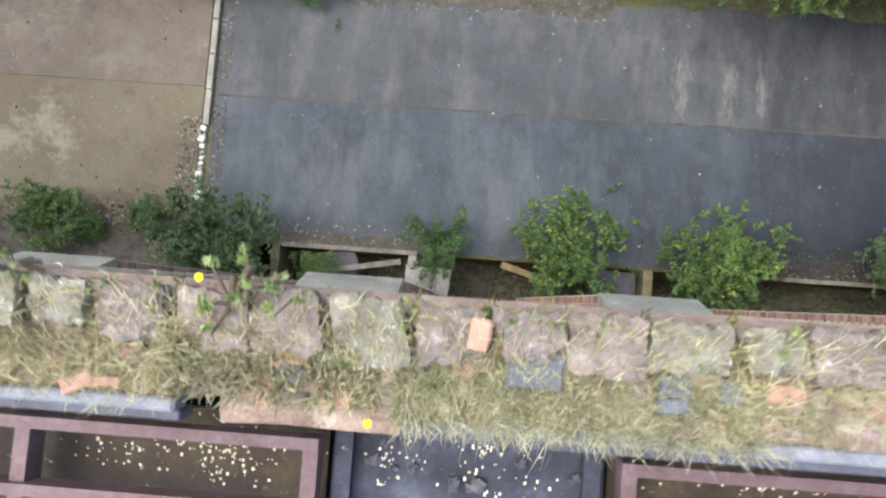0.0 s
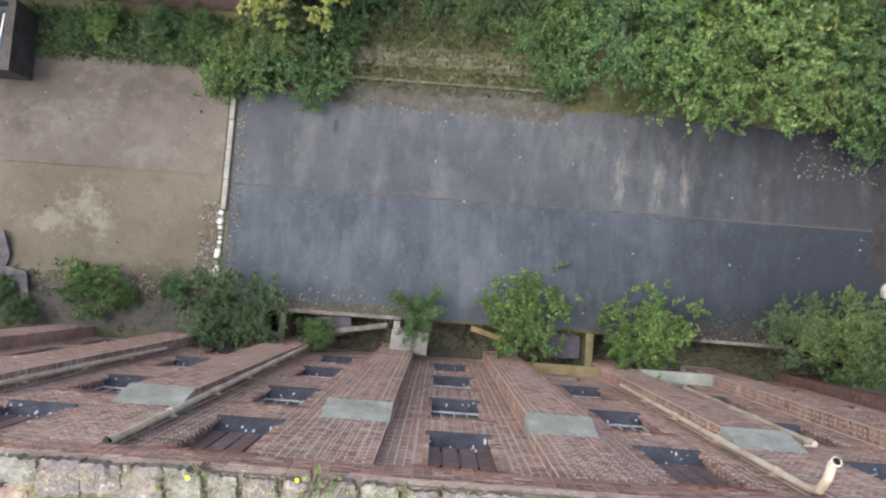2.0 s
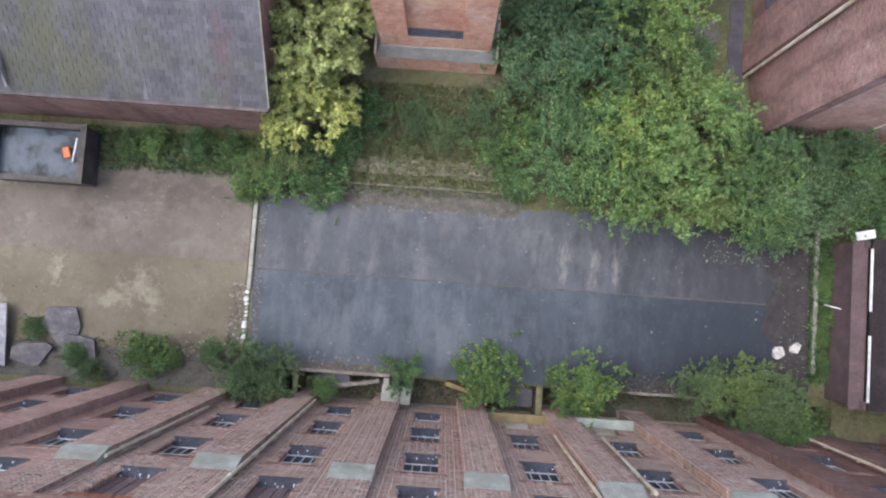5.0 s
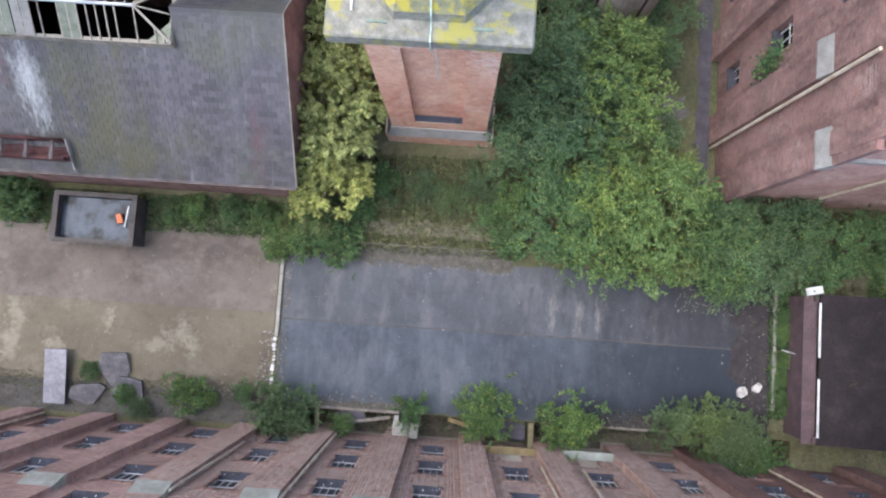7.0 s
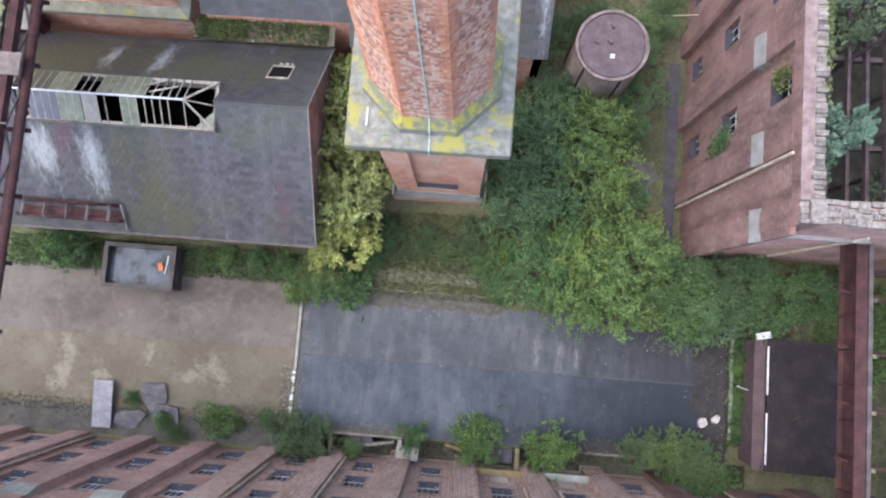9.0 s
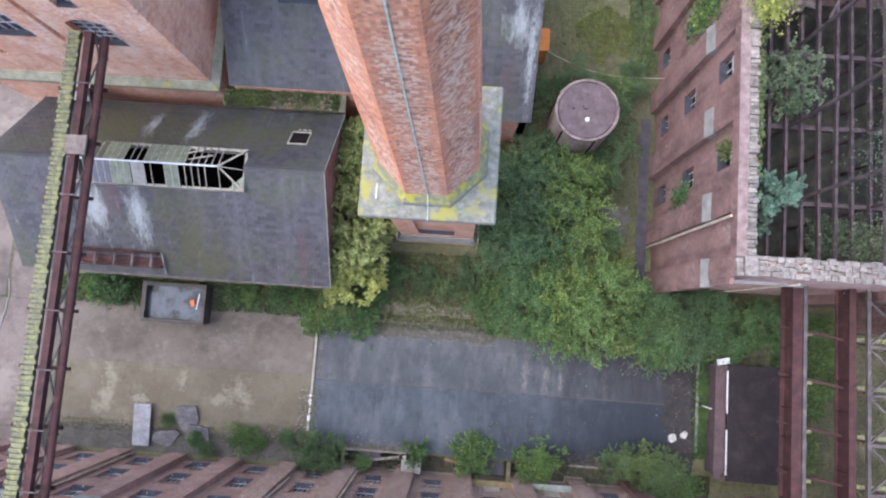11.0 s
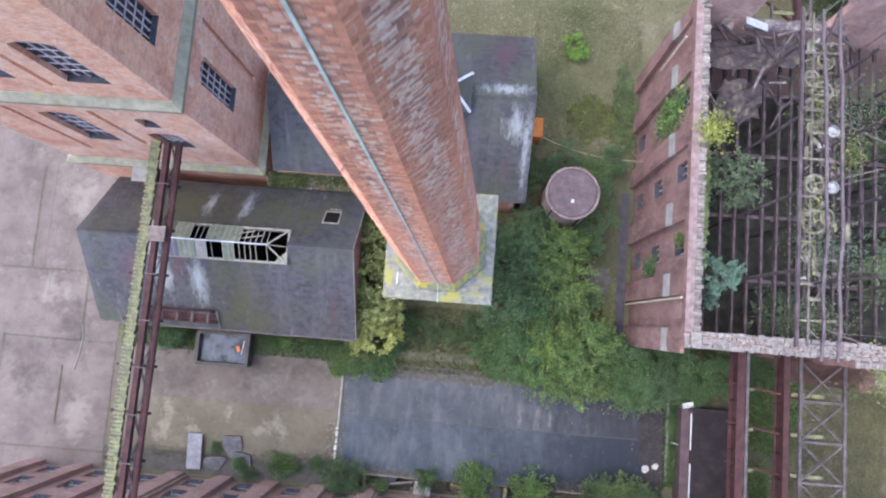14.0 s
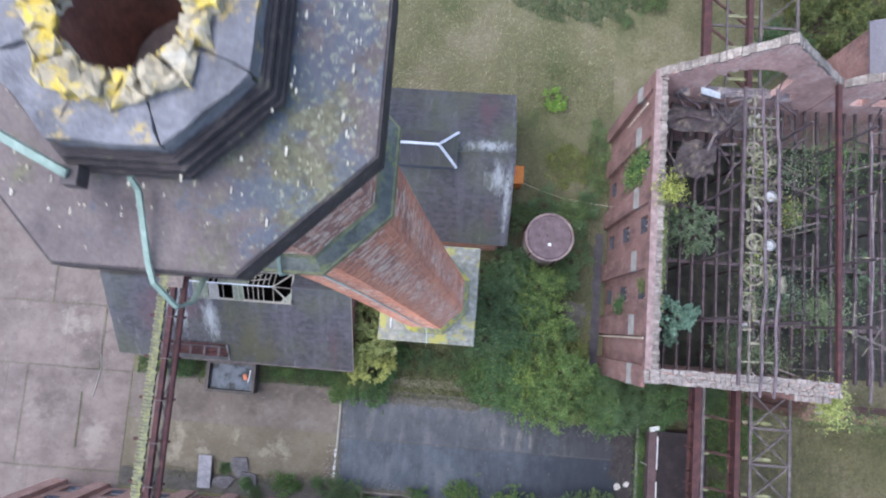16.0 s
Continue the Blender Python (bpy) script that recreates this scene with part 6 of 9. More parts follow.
part("floor", B(BX0 + 0.3, BX1 - 0.3, BYF + 0.4, BYB - 0.3, 0.02, 0.1), DARK, boiler, "floor below the broken lantern, inside shade put into its black colour")
# lantern: timber frame, ridge, hipped end, glass sheets partly gone
FR = surface("pale_lantern_timber", (0.27, 0.245, 0.195), (0.15, 0.135, 0.1), (0.36, 0.33, 0.27), scale=4, fine=25)
GLASS_A = surface("mossy_wired_glass", (0.125, 0.14, 0.095), (0.075, 0.088, 0.055), (0.17, 0.185, 0.135), scale=2.5, rough=0.4, spec=0.5)
GLASS_B = surface("grey_wired_glass", (0.07, 0.07, 0.085), (0.045, 0.045, 0.06), (0.11, 0.11, 0.125), scale=2.5, rough=0.35, spec=0.5)
lant = part("lantern_curb", B(LAN[0], LAN[1], BYR - 1.1, BYR - 0.98, BZR - 1.0, BZR - 0.42), FR, boiler, "broken glazed roof lantern with pale timber bars")
part("curb", B(LAN[0], LAN[1], BYR + 0.8, BYR + 0.92, BZR - 1.0, BZR - 0.42), FR, lant)
part("curb", B(LAN[1] - 0.12, LAN[1], BYR - 0.98, BYR + 0.8, BZR - 0.85, BZR - 0.42), FR, lant)
part("curb", B(LAN[0], LAN[0] + 0.12, BYR - 0.98, BYR + 0.8, BZR - 0.85, BZR - 0.42), FR, lant)
LZ = BZR + 0.25
ridge_end = LAN[1] - 1.1
yf, ybk, zl = BYR - 1.08, BYR + 0.9, BZR - 0.4
part("ridge_bar", beam(bmesh.new(), (LAN[0], BYR - 0.1, LZ), (ridge_end, BYR - 0.1, LZ), 0.07, 0.08), surface("lead_grey", (0.45, 0.47, 0.47), (0.33, 0.35, 0.35), scale=4, rough=0.5), lant)
for yy in (yf, ybk):
    part("hip_bar", beam(bmesh.new(), (ridge_end, BYR - 0.1, LZ), (LAN[1], yy, zl), 0.08, 0.06), FR, lant)
rs = random.Random(21)
n = 22
for i in range(n + 1):
    x = LAN[0] + (ridge_end - LAN[0]) * i / n
    for yy, sgn in ((yf, 1), (ybk, -1)):
        if rs.random() < 0.93:
            part("glazing_bar", beam(bmesh.new(), (x, BYR - 0.1, LZ - 0.02), (x, yy, zl), 0.035, 0.05), FR, lant)
        if i < n:
            x2 = LAN[0] + (ridge_end - LAN[0]) * (i + 1) / n
            gone = (i in (0, 1, 11, 12, 13, 16, 17, 18, 19, 20, 21) if sgn == 1 else i in (0, 8, 9, 10, 17, 18, 19, 20, 21))
            if not gone:
                bm = bmesh.new()
                q = [(x + 0.02, BYR - 0.1, LZ - 0.005), (x2 - 0.02, BYR - 0.1, LZ - 0.005), (x2 - 0.02, yy, zl + 0.025), (x + 0.02, yy, zl + 0.025)]
                top = [bm.verts.new(p) for p in q]
                bot = [bm.verts.new((p[0], p[1], p[2] - 0.012)) for p in q]
                bm.faces.new(top)
                bm.faces.new(bot[::-1])
                for a in range(4):
                    bm.faces.new((top[a], bot[a], bot[(a + 1) % 4], top[(a + 1) % 4]))
                bmesh.ops.recalc_face_normals(bm, faces=bm.faces)
                dark_pane = sgn == -1 and 1 <= i <= 4
                part("glass_sheet", bm, SLATE if dark_pane else (GLASS_A if (i in (7, 8, 14, 15, 16) or sgn == -1) else GLASS_B if i < 6 else CONCRETE if i in (9, 10) else GLASS_A), lant)
part("glazing_bar", beam(bmesh.new(), (ridge_end, BYR - 0.1, LZ), (LAN[1], (yf + ybk) / 2, zl), 0.04, 0.05), FR, lant)
for t in (0.55, 0.8):
    part("glazing_bar", beam(bmesh.new(), (ridge_end + 1.1 * t, yf * t + (BYR - 0.1) * (1 - t), LZ + (zl - LZ) * t), (ridge_end + 1.1 * t + 0.02, yf, zl), 0.03, 0.04), FR, lant)
part("glass_sheet", prism(bmesh.new(), [(LAN[1] - 0.75, yf + 0.06), (LAN[1] - 0.02, yf + 0.06), (LAN[1] - 0.02, yf + 0.78)], "z", zl + 0.06, zl + 0.075), GLASS_A, lant, "green mossy corner pane")
for x0, x1, y0, y1, dz in ((-11.9, -10.9, 15.45, 15.5, 0.1), (-11.7, -10.4, 15.2, 15.26, 0.18)):
    part("loose_bar", beam(bmesh.new(), (x0, y0, LZ - 0.25), (x1, y1 + 0.12, LZ - 0.1 + dz), 0.05, 0.05), FR, lant)
# roof hatch
up = Vector((0, BYR - BYB, BZR - BZE)).normalized()
hc = Vector((-7.1, 17.0, BZE + (BYB - 17.0) * (BZR - BZE) / (BYB - BYR)))
# The hole is a black slab on the slope; its depth is only colour.
hatch = part("roof_hatch", beam(bmesh.new(), hc - up * 0.5 + Vector((0, 0, 0.03)), hc + up * 0.5 + Vector((0, 0, 0.03)), 0.86, 0.05), DARK, boiler, "black slab standing for an open skylight hole, with a thin pale frame")
for sg in (-1, 1):
    part("frame_bar", beam(bmesh.new(), hc + Vector((sg * 0.46, 0, 0.05)) - up * 0.56, hc + Vector((sg * 0.46, 0, 0.05)) + up * 0.56, 0.06, 0.1), FR, hatch)
    part("frame_bar", beam(bmesh.new(), hc + up * sg * 0.54 + Vector((-0.49, 0, 0.06)), hc + up * sg * 0.54 + Vector((0.49, 0, 0.06)), 0.07, 0.1), FR, hatch)
for k in range(3):
    q = hc - up * 0.78 + Vector((-0.25 + 0.25 * k, 0, 0.04))
    part("lead_tack", beam(bmesh.new(), q, q + Vector((0.14, 0, 0)), 0.1, 0.03), FR, hatch)
# rusty trough on the front slope
tr = base("trough", -15.4, 10.6, 4.6, "rusty brown iron trough fixed over the eave", "trough")
part("base_plate", roughen(B(-18.3, -13.75, 10.25, 10.95, 4.75, 4.83), 6, 0.035, 21), RUST, tr)
part("side_plate", roughen(B(-18.3, -13.75, 10.22, 10.3, 4.78, 5.12), 6, 0.04, 22), RUST, tr)
part("side_plate", roughen(B(-18.3, -13.9, 10.88, 10.96, 4.78, 5.28), 6, 0.045, 23), RUST, tr)
for k in range(5):
    part("strap", roughen(B(-18.1 + k * 0.95, -17.98 + k * 0.95, 10.2, 11.0, 5.1, 5.16), 2, 0.025, 30 + k), GREYIRON, tr)
part("end_plate", prism(bmesh.new(), [(9.95, 4.4), (10.95, 5.25), (10.95, 4.6)], "x", -13.75, -13.7), CONCRETE, tr)

engine = base("engine_house", 0, 24.5, 0, "slate-roofed engine house with a hipped roof light", "building")
EX0, EX1, EYF, EYR, EYB, EZE, EZR = -11.3, 4.35, 19.0, 24.3, 29.6, 4.4, 8.0
EZ2 = EZE + 0.85 * (EZR - EZE) / (EYR - EYF)
for y in (EYF + 0.15, EYB - 0.55):
    part("wall", B(EX0 + 0.2 if y > 20 else -4.5, EX1 - 0.2, y, y + 0.4, 0, EZE), RED, engine)
for x, ya, za in ((EX0 + 0.2, EYF + 1.1, EZ2), (EX1 - 0.6, EYF + 0.15, EZE)):
    part("gable", prism(bmesh.new(), [(ya, 0), (EYB - 0.15, 0), (EYB - 0.15, EZE), (EYR, EZR - 0.15), (ya, za)], "x", x, x + 0.4), RED, engine)
slate_slope("front slate slope with pale streaks under the ridge", engine, -4.6, EX1, EYF, EZE, EYR, EZR, 3)
slate_slope("shorter front slate slope behind the valley", engine, EX0, -4.6, EYF + 0.85, EZ2, EYR, EZR, 5)
part("valley_gutter", B(-11.7, -5.3, 18.93, 19.83, 4.3, 4.5), surface("mossy_path_concrete", (0.14, 0.125, 0.085), (0.075, 0.072, 0.045), (0.2, 0.18, 0.135), scale=2.5), engine, "mossy valley gutter between the two roofs")
part("valley_wall", B(-11.1, -4.6, 19.84, 20.1, 0, EZ2 - 0.13), RED, engine)
slate_slope("rear slate slope", engine, EX0, EX1, EYB, EZE, EYR, EZR, 4)
part("ridge_cap", prism(bmesh.new(), [(EYR - 0.15, EZR - 0.08), (EYR, EZR + 0.05), (EYR + 0.15, EZR - 0.08)], "x", EX0, EX1), SLATE, engine)
LEAD = surface("white_lead_flashing", (0.36, 0.38, 0.41), (0.27, 0.29, 0.31), (0.43, 0.45, 0.48), scale=4, rough=0.5)
a, b = (-8.4, 0.5)
rl = part("roof_light", B(a, b, EYR - 1.0, EYR + 1.0, EZR - 0.9, EZR + 0.5), surface("roof_light_side", (0.1, 0.11, 0.13), (0.07, 0.075, 0.09), scale=2), engine, "hipped slate roof light with white hips")
bm = bmesh.new()
q = [bm.verts.new(p) for p in ((a - 0.15, EYR - 1.15, EZR + 0.5), (b + 0.15, EYR - 1.15, EZR + 0.5), (b + 0.15, EYR + 1.15, EZR + 0.5), (a - 0.15, EYR + 1.15, EZR + 0.5), (a + 1.0, EYR, EZR + 1.5), (b - 1.0, EYR, EZR + 1.5))]
for fc in ((0, 1, 5, 4), (1, 2, 5), (2, 3, 4, 5), (3, 0, 4), (3, 2, 1, 0)):
    bm.faces.new([q[i] for i in fc])
part("roof", bm, SLATE, rl)
for p0, p1 in (((b - 1.0, EYR, EZR + 1.52), (b + 0.15, EYR - 1.15, EZR + 0.52)), ((b - 1.0, EYR, EZR + 1.52), (b + 0.15, EYR + 1.15, EZR + 0.52)), ((a + 1.0, EYR, EZR + 1.52), (a - 0.15, EYR - 1.15, EZR + 0.52)), ((a + 1.0, EYR, EZR + 1.52), (a - 0.15, EYR + 1.15, EZR + 0.52)), ((a + 1.0, EYR, EZR + 1.54), (b - 1.0, EYR, EZR + 1.54))):
    part("hip_flashing", beam(bmesh.new(), p0, p1, 0.16, 0.05), LEAD, rl)
crate = base("orange_cabinet", 5.1, 24.6, 0, "orange-painted timber hatch beside the engine house", "cabinet")
part("body", B(4.4, 5.3, 24.0, 25.2, 0, 1.9, bevel=0.02), surface("orange_ply", (0.45, 0.17, 0.04), (0.34, 0.13, 0.04), (0.5, 0.22, 0.06), scale=2), crate)
part("lid", B(4.36, 5.36, 23.95, 25.25, 1.9, 1.95), MATS["orange_ply"], crate)


# ---- water tower ----
tower = base("water_tower", -18, 25.5, 0, "massive red brick water tower with stone string courses", "tower")
TX0, TX1, TYF, TYB = -24.1, -11.85, 19.6, 31.8
STAGES = ((0, 5.2, 0.0), (5.2, 16.4, 0.25), (16.4, 31.0, 0.5))
DARKFRAME = surface("purple_brown_frame", (0.1, 0.075, 0.075), (0.06, 0.045, 0.045), scale=4, rough=0.6)
PALEFRAME = surface("pale_iron_glazing", (0.46, 0.42, 0.42), (0.3, 0.26, 0.26), scale=4, rough=0.6)


def arched_window(parent, axis, at, u, w, z0, z1, cols, rows, depth=0.3):
    """A sunk window with a segmental head, glass and glazing bars; it faces -y or +x."""
    s = 1 if axis == "x" else -1
    win = base("window", *((at, u, z0) if axis == "x" else (u, at, z0)), "", "")
    win.parent = parent
    win.matrix_parent_inverse = parent.matrix_basis.inverted()

    def bx(u0, u1, d0, d1, a, b):
        lo, hi = sorted((at - s * d0, at - s * d1))
        return B(lo, hi, u0, u1, a, b) if axis == "x" else B(u0, u1, lo, hi, a, b)
    part("pane", bx(u - w / 2, u + w / 2, depth, depth + 0.03, z0, z1), DARKGLASS, win)
    for i in range(cols + 1):
        uu = u - w / 2 + w * i / cols
        part("glazing_bar", bx(uu - 0.035, uu + 0.035, depth - 0.05, depth, z0, z1), PALEFRAME if 0 < i < cols else DARKFRAME, win)
    for j in range(rows + 1):
        zz = z0 + (z1 - z0) * j / rows
        part("glazing_bar", bx(u - w / 2, u + w / 2, depth - 0.06, depth - 0.01, zz - 0.025, zz + 0.025), PALEFRAME if 0 < j < rows else DARKFRAME, win)
    pts = [(u - w / 2, z1 - 0.35)] + [(u - w / 2 + w * k / 8, z1 - 0.35 + 0.35 * math.sin(math.pi * k / 8)) for k in range(1, 8)] + [(u + w / 2, z1 - 0.35), (u + w / 2, z1), (u - w / 2, z1)]
    lo, hi = sorted((at - s * 0.01, at - s * (depth - 0.07)))
    part("arch", prism(bmesh.new(), pts, axis, lo, hi), RED, win)
    part("sill", bx(u - w / 2 + 0.002, u + w / 2 - 0.002, 0.0, depth - 0.07, z0 - 0.01, z0 + 0.06), BLUEBRICK, win)


def tower_side(axis, at, inn, lo, hi, z0, z1, wins, grooves):
    holes = [(u - w / 2, u + w / 2, a, b) for u, w, a, b in wins] + [(u - w / 2, u + w / 2, a, b) for u, w, a, b in grooves]
    us = sorted({lo, hi} | {h[0] for h in holes} | {h[1] for h in holes})
    zz = sorted({z0, z1} | {h[2] for h in holes} | {h[3] for h in holes})
    s = 1 if axis == "x" else -1
    a, b = sorted((at, at - s * 0.5))
    part("wall", grid_wall(bmesh.new(), axis, a, b, us, zz, lambda u, z: any(h[0] < u < h[1] and h[2] < z < h[3] for h in holes)), RED, tower)
    for u, w, g0, g1 in grooves:
        lo2, hi2 = sorted((at - s * 0.18, at - s * 0.49))
        part("groove", B(lo2, hi2, u - w / 2, u + w / 2, g0, g1) if axis == "x" else B(u - w / 2, u + w / 2, lo2, hi2, g0, g1), RED, tower)
    for u, w, a2, b2 in wins:
        arched_window(tower, axis, at, u, w, a2, b2, 4 if w > 1.2 else 2, 6 if w > 1.2 else 3)


for i, (z0, z1, inn) in enumerate(STAGES):
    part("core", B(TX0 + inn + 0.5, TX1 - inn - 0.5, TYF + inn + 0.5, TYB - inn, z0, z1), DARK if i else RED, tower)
    fw, rw, fg, rgv = [], [], [], []
    if i == 1:
        fw = [(-19.1, 1.9, 9.9, 14.6), (-14.9, 0.9, 13.0, 14.4), (-15.1, 1.7, 9.4, 11.9)]
        rw = [(22.4, 1.35, 10.2, 14.8), (27.8, 1.35, 10.2, 14.8)]
        fg = [(-21.2, 0.3, 7.6, 15.2), (-17.0, 0.3, 9.5, 15.2)]
        rgv = [(24.6, 0.3, 7.6, 15.2)]
    if i == 2:
        fw = [(-19.1, 1.9, 18.4, 22.8), (-15.0, 1.9, 18.4, 22.4)]
        rw = [(22.4, 1.35, 18.6, 22.6), (27.8, 1.35, 18.6, 22.6)]
        fg = [(-17.0, 0.3, 17.6, 27)]
        rgv = [(24.6, 0.3, 17.6, 27)]
    tower_side("y", TYF + inn, inn, TX0 + inn, TX1 - inn, z0, z1, fw, fg)
    tower_side("x", TX1 - inn, inn, TYF + inn + 0.5, TYB - inn, z0, z1, rw, rgv)
    part("wall", B(TX0 + inn, TX0 + inn + 0.5, TYF + inn + 0.5, TYB - inn, z0, z1), RED, tower)
    if i < 2:
        o = STAGES[i][2] - 0.14
        e = STAGES[i + 1][2]
        part("string_course", ring(bmesh.new(), 4, 0.7072 * (TX1 - TX0 - 2 * o), z1 - 0.25, 0.7072 * (TX1 - TX0 - 2 * o), z1, (TX0 + TX1) / 2, (TYF + TYB) / 2, math.pi / 4), STRINGSTONE, tower, "greenish stone string course")
        part("string_course", ring(bmesh.new(), 4, 0.7072 * (TX1 - TX0 - 2 * o), z1, 0.7072 * (TX1 - TX0 - 2 * e + 0.1), z1 + 0.25, (TX0 + TX1) / 2, (TYF + TYB) / 2, math.pi / 4), STRINGSTONE, tower)
part("roof", B(TX0 + 0.5, TX1 - 0.5, TYF + 0.5, TYB - 0.5, 31.0, 31.3), SLATE, tower)
lean = base("dormer", -20.0, 19.1, 4.5, "small rusty vent box at the foot of the tower", "vent")
part("box", B(-20.0, -18.6, 18.6, 19.4, 4.1, 5.0, bevel=0.02), RUST, lean)
part("lid", B(-20.1, -18.5, 18.55, 19.45, 5.0, 5.06), CONCRETE, lean)

# ---- high gantry between tower and malting house ----
gantry = base("gantry", -15.2, 9.5, 0, "high rusty steel gantry with lichened walkway and pipe", "gantry", "gantries")
GZ = 11.2


def gx(y):
    return 0.2 - 0.006 * (19.5 - y)


MOSS = surface("lichened_walkway", (0.14, 0.14, 0.08), (0.075, 0.072, 0.05), (0.21, 0.21, 0.11), scale=2.5, fine=14, spot=(0.23, 0.235, 0.075), spot_at=0.52, spot_scale=4)
GY0, GY1 = -0.6, 19.55
y = GY0
i = 0
part("deck_plank", beam(bmesh.new(), (-15.67 + gx(GY0), GY0, GZ + 0.31), (-15.67 + gx(GY1), GY1, GZ + 0.31), 0.46, 0.06), MOSS, gantry, "lichened walkway boards")
while y < GY1 - 0.01:
    part("tread", B(-15.9 - 0.05 * (i % 2) + gx(y), -15.42 + 0.04 * (i % 3) + gx(y), y, min(y + 0.14, GY1), GZ + 0.34, GZ + 0.39 + 0.02 * (i % 2), bevel=0.012), MOSS, gantry)
    y += 0.2
    i += 1
for x, w, h, z in ((-15.84, 0.08, 0.2, GZ + 0.25), (-15.5, 0.07, 0.24, GZ + 0.2), (-15.1, 0.28, 0.3, GZ + 0.15), (-14.86, 0.08, 0.12, GZ - 0.3)):
    part("girder", beam(bmesh.new(), (x + gx(GY0), GY0, z), (x + gx(GY1), GY1, z), w, h), RUST if w > 0.1 else GREYIRON, gantry)
bm = bmesh.new()
bar(bm, (-14.63 + gx(GY0), GY0, GZ - 0.2), (-14.63 + gx(GY1), GY1, GZ - 0.2), 0.16, 14)
pp = part("pipe", bm, RUST, gantry, "thick rust-brown pipe")
for y in np.arange(0.4, 19.4, 2.6):
    bm = bmesh.new()
    bar(bm, (-14.63 + gx(y), y, GZ - 0.2), (-14.63 + gx(y), y + 0.1, GZ - 0.2), 0.2, 14)
    part("flange", bm, RUST, pp)
for k, y in enumerate(np.arange(0.9, 19.4, 2.35)):
    part("cross_beam", B(-16.6 + gx(y), -14.5 + gx(y), y - 0.07, y + 0.07, GZ - 0.62, GZ - 0.5), RUST, gantry)
    for s in (0, 1):
        part("lattice_bar", beam(bmesh.new(), (-15.0 + gx(y), y + s * 2.34, GZ + 0.02), (-14.72 + gx(y), y + 1.17, GZ - 0.1), 0.06, 0.06), GREYIRON, gantry)
    part("strut", B(-15.5 + gx(y), -14.75 + gx(y), y - 0.03, y + 0.03, GZ + 0.24, GZ + 0.32), GREYIRON, gantry)
    part("upright", beam(bmesh.new(), (-16.55 + gx(y), y, GZ - 0.6), (-16.55 + gx(y), y, GZ - 1.4), 0.04, 0.04), RUST, gantry)
for x, z in ((-16.55, GZ - 1.4), (-16.3, GZ - 0.56)):
    part("side_rail", beam(bmesh.new(), (x + gx(GY0), GY0, z), (x + gx(GY1), GY1, z), 0.04, 0.04), RUST, gantry)
part("cross_platform", B(-15.28, -14.36, 14.32, 15.12, GZ + 0.3, GZ + 0.38), surface("brown_landing_boards", (0.16, 0.13, 0.11), (0.1, 0.08, 0.07), (0.22, 0.185, 0.16), scale=3, fine=20), gantry, "weathered brown landing boards")

# ---- ruined malting house, open to the sky ----
ruin = base("ruined_malting_house", 18, 20, 0, "roofless burnt-out brick malting house full of rusty beams", "building")
RX0, RX1, RYF, RYB, RZ = 12.0, 22.3, 11.3, 28.9, 11.95
RW = ([16.25 + 3.9 * k for k in range(0, 3)], ((1.1, 2.2), (5.0, 6.4), (9.4, 10.8)))


def ruin_hole(u, z):
    return any(abs(u - w) < 0.5 for w in RW[0]) and any(a < z < b for a, b in RW[1])


cuts = sorted([RYF, RYB] + [w + s * 0.5 for w in RW[0] for s in (-1, 1)])
part("side_wall", grid_wall(bmesh.new(), "x", RX0, RX0 + 0.5, cuts, sorted([-0.3, RZ] + [z for r in RW[1] for z in r]), ruin_hole), BRICK_R, ruin, "sooty red brick side wall")
for k, yc in enumerate((11.4, 14.26, 18.05, 21.9, 25.75, 28.6)):
    y0, y1 = yc - 0.6, min(yc + 0.6, RYB)
    part("pilaster", B(RX0 - 0.2, RX0, y0, y1, 9.25, RZ - 0.6), BRICK_R, ruin)
    part("pilaster", B(RX0 - 0.33, RX0, y0, y1, -0.3, 8.6), BRICK_R, ruin)
    part("weathering", prism(bmesh.new(), [(RX0 - 0.35, 8.6), (RX0 - 0.001, 8.6), (RX0 - 0.001, 9.28), (RX0 - 0.203, 9.28), (RX0 - 0.35, 8.66)], "y", y0 - 0.01, y1 + 0.01), CONCRETE, ruin, "pale stone offset")
part("side_band", B(RX0 - 0.19, RX0 - 0.002, RYF, RYB, RZ - 0.6, RZ), BRICK_R, ruin)
part("flaunching", prism(bmesh.new(), [(RX0 - 0.19, RZ), (RX0 + 0.14, RZ), (RX0 + 0.14, RZ + 0.16)], "y", RYF + 0.5, RYB), surface("pink_mortar", (0.2, 0.145, 0.13), (0.13, 0.09, 0.08), (0.27, 0.21, 0.19), scale=3, fine=20), ruin, "sloping mortar below the wall top")
# The end wall takes the brightened brick, its daylight put into the colour.
part("front_wall", B(RX0, RX1, RYF - 0.1, RYF + 0.5, -0.3, RZ - 0.05), GABLE, ruin, "pinkish brick end wall")
part("front_stringcourse", B(RX0 + 0.4, 16.0, RYF - 0.24, RYF - 0.1, 8.6, 8.8), CONCRETE, ruin, "pale stone ledge")
part("drainpipe", bar(bmesh.new(), (15.3, RYF - 0.17, 1.2), (15.42, RYF - 0.17, 9.6), 0.06, 10), PIPE, ruin, "cream rainwater pipe")
part("front_corner", B(RX0 - 0.225, RX0 + 0.55, RYF - 0.22, RYF + 0.55, -0.3, RZ + 0.04), BRICK_R, ruin)


